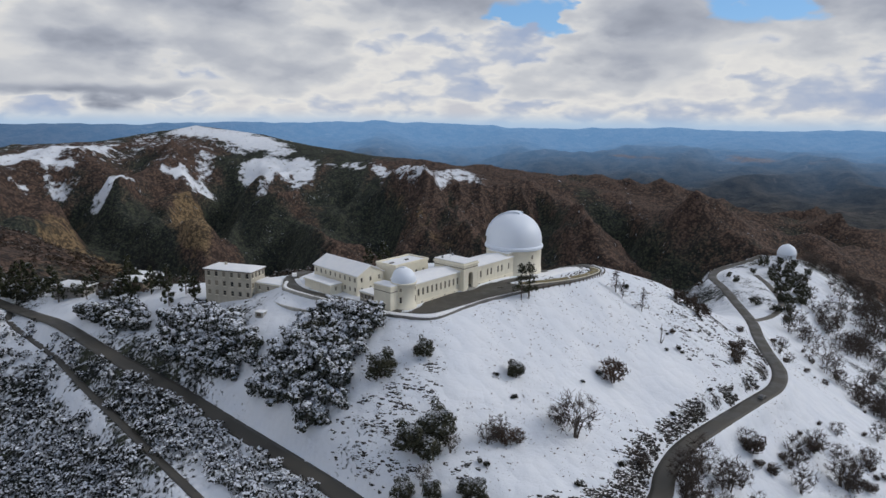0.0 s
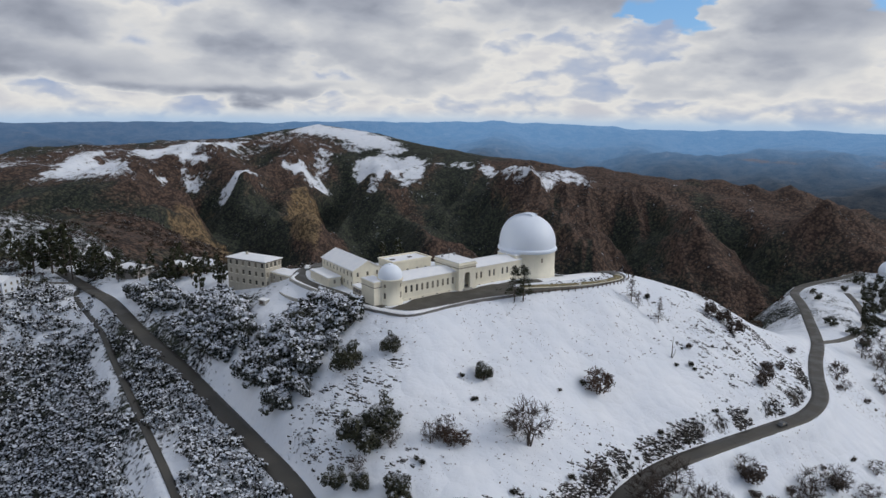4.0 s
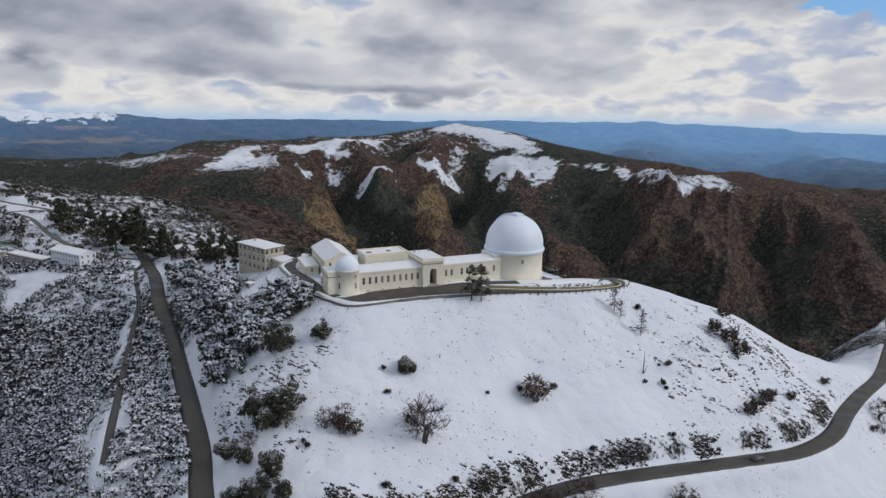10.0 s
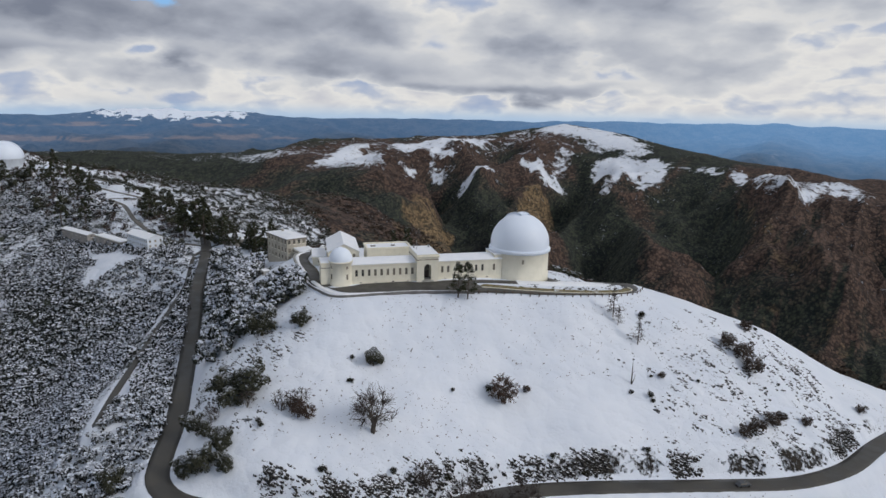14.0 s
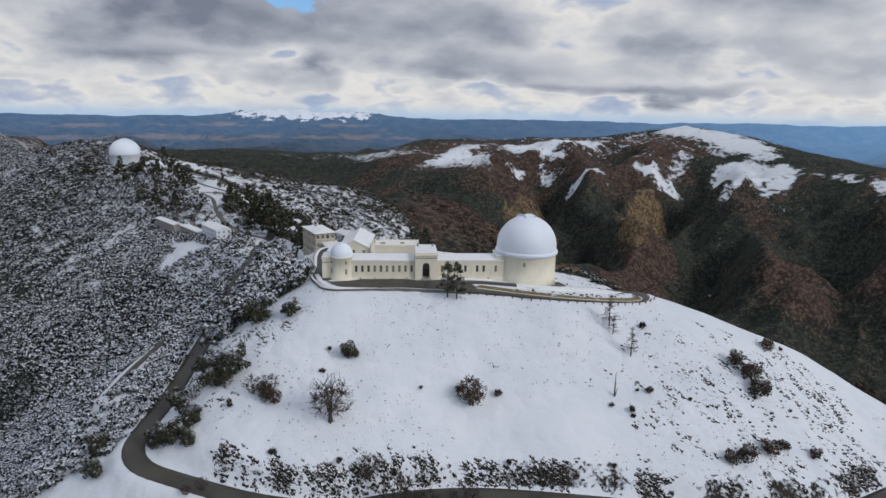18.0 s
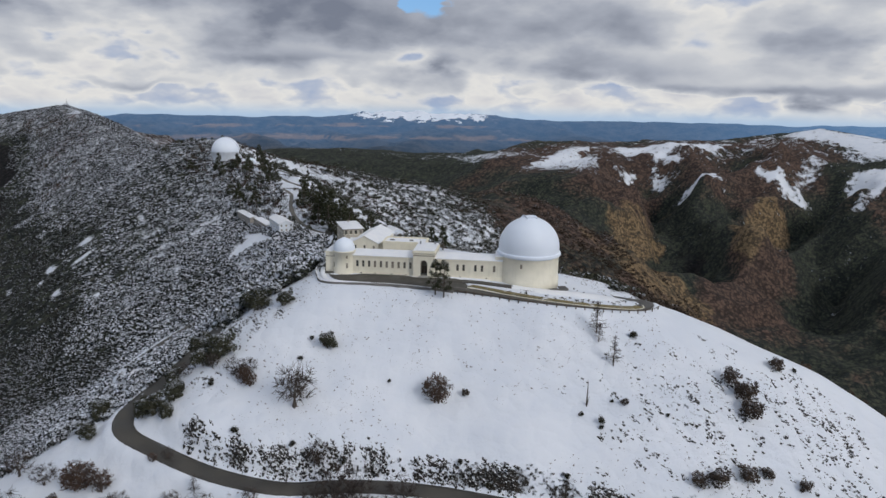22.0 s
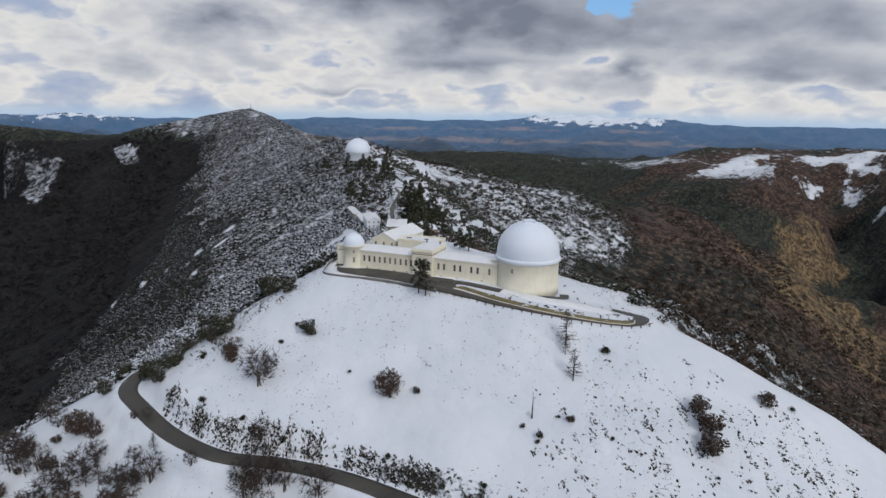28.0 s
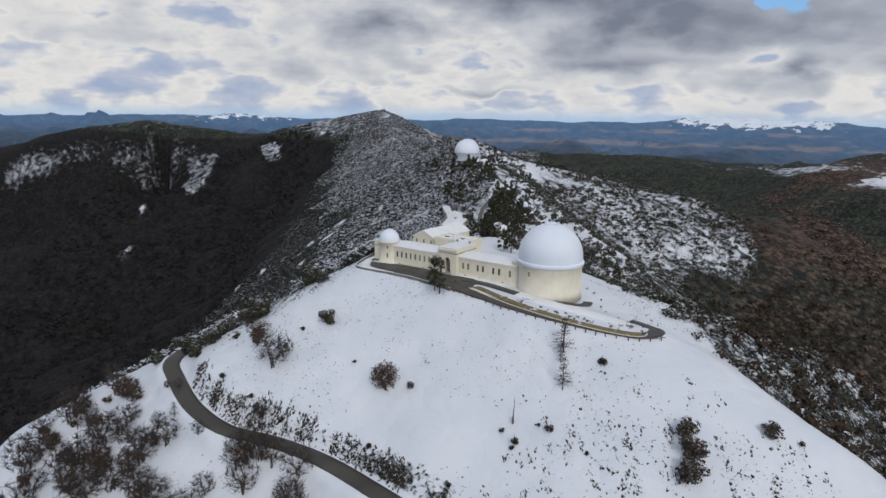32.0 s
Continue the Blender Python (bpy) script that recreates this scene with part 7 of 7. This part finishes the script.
    for ring in thickets:
        ring = np.array(ring, float)
        x, y = rng.uniform(ring[:, 0].min(), ring[:, 0].max(), 1500), rng.uniform(ring[:, 1].min(), ring[:, 1].max(), 1500)
        odd = np.zeros(x.shape, bool)
        for (ax, ay), (bx, by) in zip(ring, np.roll(ring, -1, 0)):
            odd ^= ((ay > y) != (by > y)) & (x < (bx - ax) * (y - ay) / (by - ay + 1e-9) + ax)
        ok = odd & (road_side(x, y) > 7.5)
        mine = []
        for a, b in zip(x[ok], y[ok]):
            if all((a - c) ** 2 + (b - e) ** 2 > 4.1 ** 2 for c, e, _ in mine):
                mine.append((a, b, float(rng.uniform(6.4, 10.8))))
        spots += mine
    plant_all("snow_oak", spots, "evergreen oak dusted with snow", "oaks below the terrace")

    # chaparral below the road
    def below(x, y):
        s = road_side(x, y)
        t, k = near_line(x, y, TRACK_LINE)
        k = np.clip(k, 1, len(TRACK_LINE) - 2)
        d = TRACK_LINE[k + 1, :2] - TRACK_LINE[k - 1, :2]
        uphill = d[:, 0] * (y - TRACK_LINE[k, 1]) - d[:, 1] * (x - TRACK_LINE[k, 0]) > 0
        gap = fbm(x, y, 26, 3, 71)
        open_snow = (t < 2.0) | (~uphill & (t < 5.2 + 9 * gap)) | (uphill & (t < 4.5 + 6 * gap) & (gap > 0.12)) | (outline_dist(x, y, WHITE_FIELD, 20) > -1.5)
        ragged = np.clip(1 + 1.5 * fbm(x, y, 80, 5, 47), 0.2, 3) ** 2
        for sx, sy, a, b in SNOW_SPOTS[3:]:
            open_snow |= (((x - sx) / a) ** 2 + ((y - sy) / b) ** 2) * ragged < 0.7
        edge = x + np.maximum(122 - y, 0) * 0.32
        return (s < -4.0) & (edge < -9) & ~open_snow & (y > -40)
    x, y = scatter(rng, 46000, -345, 10, 20, 278, below)
    d_cam = np.minimum(np.hypot(x, y), np.minimum(np.hypot(x - 143, y - 37), np.hypot(x - 254, y - 200)))
    fine = d_cam < 235
    protos = [shrub_proto(rng, 40, 0.079) for _ in range(9)]
    coarse = [shrub_proto(rng, 19, 0.115) for _ in range(8)]
    xs, ys = x[fine][:7600], y[fine][:7600]
    n = len(xs)
    stuff_from("chaparral", protos, xs, ys, rng.uniform(2.6, 5.6, n), rng.uniform(0, 6.28, n), M["scrub_leaf"], "dense evergreen chaparral laden with snow", "shrubs", rng.uniform(0.75, 1.25, n))
    def by_snow_line(protos, xs, ys, lo, hi, text):
        """Shrubs above the snow line are white with snow, those below half thawed."""
        white = height(xs, ys) + 30 * fbm(xs, ys, 90, 3, 72) > -84
        for sel, mat, words in ((white, "scrub_leaf", "laden with snow"), (~white, "thawed_leaf", "with little snow left")):
            n = int(sel.sum())
            stuff_from("chaparral", protos, xs[sel], ys[sel], rng.uniform(lo, hi, n), rng.uniform(0, 6.28, n), M[mat], text + " " + words, "shrubs", rng.uniform(0.75, 1.2, n))

    by_snow_line(coarse, x[~fine][:7500], y[~fine][:7500], 2.6, 5.2, "dense evergreen chaparral")

    def open_west(x, y):
        return np.all([outline_dist(x, y, ring, 30) < -5 for ring in WEST_SNOW], axis=0)

    def slope_far(x, y):
        ok = off_roads(x, y, 3) & open_west(x, y)
        ragged = np.clip(1 + 1.5 * fbm(x, y, 80, 5, 47), 0.2, 3) ** 2
        for sx, sy, a, b in SNOW_SPOTS:
            ok &= (((x - sx) / a) ** 2 + ((y - sy) / b) ** 2) * ragged > 0.7
        return ok & (y < 322) & (y > 35 + 42 * smooth(-x, 450, 640) - 0.04 * (x + 330) - 60 * fbm(x, y, 120, 3, 74))
    x, y = scatter(rng, 48000, -1420, -330, -40, 330, slope_far)
    x, y = x[:22000], y[:22000]
    by_snow_line([shrub_proto(rng, 11, 0.15) for _ in range(6)], x, y, 2.4, 5.4, "chaparral on the long ridge")
    # dark brush on the snowy back of the ridge and the spur
    spur = spread(CRESTS[1], 12)

    def brush(x, y):
        return ((near_line(x, y, spur)[0] < 90) | ((y > 270) & (y < 500 + 0.1 * np.abs(x)))) & off_roads(x, y, 3) & (inside_edge(x, y) < -8) & ((x < -30) | ((y > 316) & (x < 75))) & (fbm(x, y, 60, 3, 77) > np.where((x < -170) & (y < 430), -0.03, -0.14))
    x, y = scatter(rng, 9500, -760, 110, 275, 760, brush)
    n = len(x)
    stuff_from("brush", [shrub_proto(rng, 28, 0.110) for _ in range(6)], x, y, rng.uniform(2.5, 6.5, n), rng.uniform(0, 6.28, n), M["umber_leaf"], "dark brush scattered over the snowy ridge", "shrubs")
    x, y = scatter(rng, 9000, -690, 40, 300, 705, lambda x, y: (outline_dist(x, y, BACK_SNOW, 30) > -6) & off_roads(x, y, 3) & (inside_edge(x, y) < -10) & (fbm(x, y, 38, 4, 68) + 0.35 * smooth(y - 0.3 * x, 480, 760) + 0.2 * smooth(x, -330, -100) > 0.06))
    x, y = x[:3000], y[:3000]
    n = len(x)
    stuff_from("brush", [shrub_proto(rng, 30, 0.11) for _ in range(6)], x, y, 2.5 + 5 * rng.random(n), rng.uniform(0, 6.28, n), M["oak_leaf"], "dark brush in the snowy hollow behind the village", "shrubs")
    # brown brush at the knoll's back and on the small hill's far side
    x, y = scatter(rng, 9500, -420, 420, 300, 700, lambda x, y: off_roads(x, y, 3) & (inside_edge(x, y) < -14) & ((outline_dist(x, y, BACK_SNOW, 30) < -4) | (fbm(x, y, 40, 3, 73) > 0.12)) & ((y > 330 + 0.1 * x) & (x < 150) & (x > -200 - (y - 420) * 0.9) | (x - 190 < (y - 540) * 0.4) & (x > 100)))
    n = len(x)
    stuff_from("brush", [shrub_proto(rng, 24, 0.112) for _ in range(6)], x, y, rng.uniform(3, 8, n), rng.uniform(0, 6.28, n), M["tawny_leaf"], "brown winter brush behind the knoll", "shrubs")

    # woods of the far slopes: brown behind the ridge, near black in the western valley
    x, y = scatter(rng, 15000, -700, 330, 330, 1050, lambda x, y: (y > 440 - 0.15 * x) & (outline_dist(x, y, BACK_SNOW, 30) < -8) & (np.hypot(x - 281, y - 516) > 90) & (fbm(x, y, 110, 4, 78) > -0.12))
    n = len(x)
    half = (fbm(x, y, 140, 3, 79) > 0.02)
    for sel, mat, text in ((half, "umber_leaf", "rust-brown brush on the far slope"), (~half, "tawny_leaf", "dark brown brush on the far slope")):
        n = int(sel.sum())
        stuff_from("brush", [shrub_proto(rng, 18, 0.135) for _ in range(5)], x[sel], y[sel], 2.5 + 7 * rng.random(n) ** 2, rng.uniform(0, 6.28, n), M[mat], text, "shrubs")
    # leaf colour blackened to paint the shade over the western valley
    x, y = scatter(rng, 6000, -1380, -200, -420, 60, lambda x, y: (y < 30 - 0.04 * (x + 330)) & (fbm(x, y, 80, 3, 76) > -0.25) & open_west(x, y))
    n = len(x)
    stuff_from("brush", [shrub_proto(rng, 22, 0.125) for _ in range(5)], x, y, rng.uniform(5, 11, n), rng.uniform(0, 6.28, n), M["shaded_wood_leaf"], "woods in the western valley, darkened to paint shade", "shrubs")

    # rock: cut bank above the road, slabs on the slope, stones
    rocks = [rock_proto(rng) for _ in range(10)]
    line = LOOP_LINE[(LOOP_LINE[:, 0] > 26) & (LOOP_LINE[:, 1] < 292)]

    def outcrops(cx, cy, reach, count):
        """Slabs gathered round outcrop centres, drawn out along the strike."""
        k = np.repeat(np.arange(len(cx)), rng.integers(count[0], count[1], len(cx)))
        u, v = rng.normal(size=(2, len(k))) * reach
        return cx[k] + u + 0.2 * v, cy[k] - 0.25 * u + 0.55 * v

    k = rng.integers(1, len(line) - 1, 250)
    t = line[k + 1, :2] - line[k - 1, :2]
    t /= np.linalg.norm(t, axis=1)[:, None]
    off = 4.9 + np.abs(rng.normal(size=250)) * 1.8
    cx, cy = line[k, 0] - t[:, 1] * off, line[k, 1] + t[:, 0] * off
    ok = fbm(cx, cy, 24, 3, 81) > -0.22
    x, y = outcrops(cx[ok], cy[ok], 1.7, (12, 40))
    ok = (road_side(x, y) > 4.2) & (road_side(x, y) < 15)
    x, y = x[ok], y[ok]
    n = len(x)
    stuff_from("rock_bank", rocks, x, y, 0.35 + 1.7 * rng.random(n) ** 2.5, rng.normal(0.0, 0.22, n), M["rock"], "dark slabby rock in the road's cut bank", "rocks", rng.uniform(0.5, 0.9, n))
    cx, cy, sp = (np.array(v, float) for v in zip(*STONY))
    w = rng.integers(0, len(cx), 300)
    x, y = outcrops(cx[w] + rng.normal(size=300) * sp[w] * 0.9, cy[w] + rng.normal(size=300) * sp[w] * 0.9, 1.3, (4, 26))
    ok = off_roads(x, y, 2.5) & (inside_edge(x, y) < -3)
    x, y = x[ok], y[ok]
    n = len(x)
    stuff_from("rock_slabs", rocks, x, y, 0.15 + 1.5 * rng.random(n) ** 3, rng.normal(-0.1, 0.2, n), M["rock"], "dark rock slabs breaking through the snow", "rocks", rng.uniform(0.35, 0.7, n))
    x, y = scatter(rng, 30000, -30, 190, 100, 330, lambda x, y: off_roads(x, y, 1.2) & (inside_edge(x, y) < -1.2) & (fbm(x, y, 30, 3, 83) + 0.25 * smooth(x, 60, 130) + 0.35 * smooth(inside_edge(x, y), -14, -3) > 0.11) & (x + (y - 150) * 1.05 > 0))
    n = len(x)
    stuff_from("tufts", [shrub_proto(rng, 4, 0.28) for _ in range(5)], x, y, 0.08 + 0.62 * rng.random(n) ** 3.2, rng.uniform(0, 6.28, n), M["dry_leaf"], "dead tufts poking through the snow", "tufts")
    x, y = scatter(rng, 500, 20, 75, 232, 292, lambda x, y: (inside_edge(x, y) > 6.5) & (inside_edge(x, y) < 12) & (np.hypot(x - 30.3, y - 266.6) > 19))
    n = len(x)
    stuff_from("tufts", [shrub_proto(rng, 16, 0.16) for _ in range(4)], x[:70], y[:70], rng.uniform(0.6, 1.5, min(n, 70)), rng.uniform(0, 6.28, min(n, 70)), M["olive_leaf"], "low bushes along the grass strip", "tufts")


build_plants()
car(pose(124.5, 233.5, ground_z(124.5, 233.5) + 0.2, 0, 0, 45), M["car_grey"], "dark grey car on the loop road")
car(pose(-57.5, 246.5, float(terrace_z(-57.5, 246.5)) + 0.15, 0, 0, 100), M["car_white"], "white car parked on the drive")


def build_lookout():
    """A small lookout with its masts on the wooded summit."""
    x, y = -1341, 232
    ob = empty("lookout_hut", Matrix.Translation((x, y, ground_z(x, y))), "pale lookout hut with masts on the summit", "lookout")
    part("body", boxed(-4, 4, -3.5, 3.5, -3, 4.5, bevel=0.1), M["white_wall"], ob)
    part("roof", hip_roof(-4, 4, -3.5, 3.5, 4.5, 1.4), M["snow"], ob)
    for dx, h in ((-7, 14), (6.5, 10)):
        placed(part("mast", lathe([(0.35, -2), (0.25, h), (0.0, h + 0.3)], 8), M["steel"], ob), Matrix.Translation((dx, 2, 0)))


build_lookout()
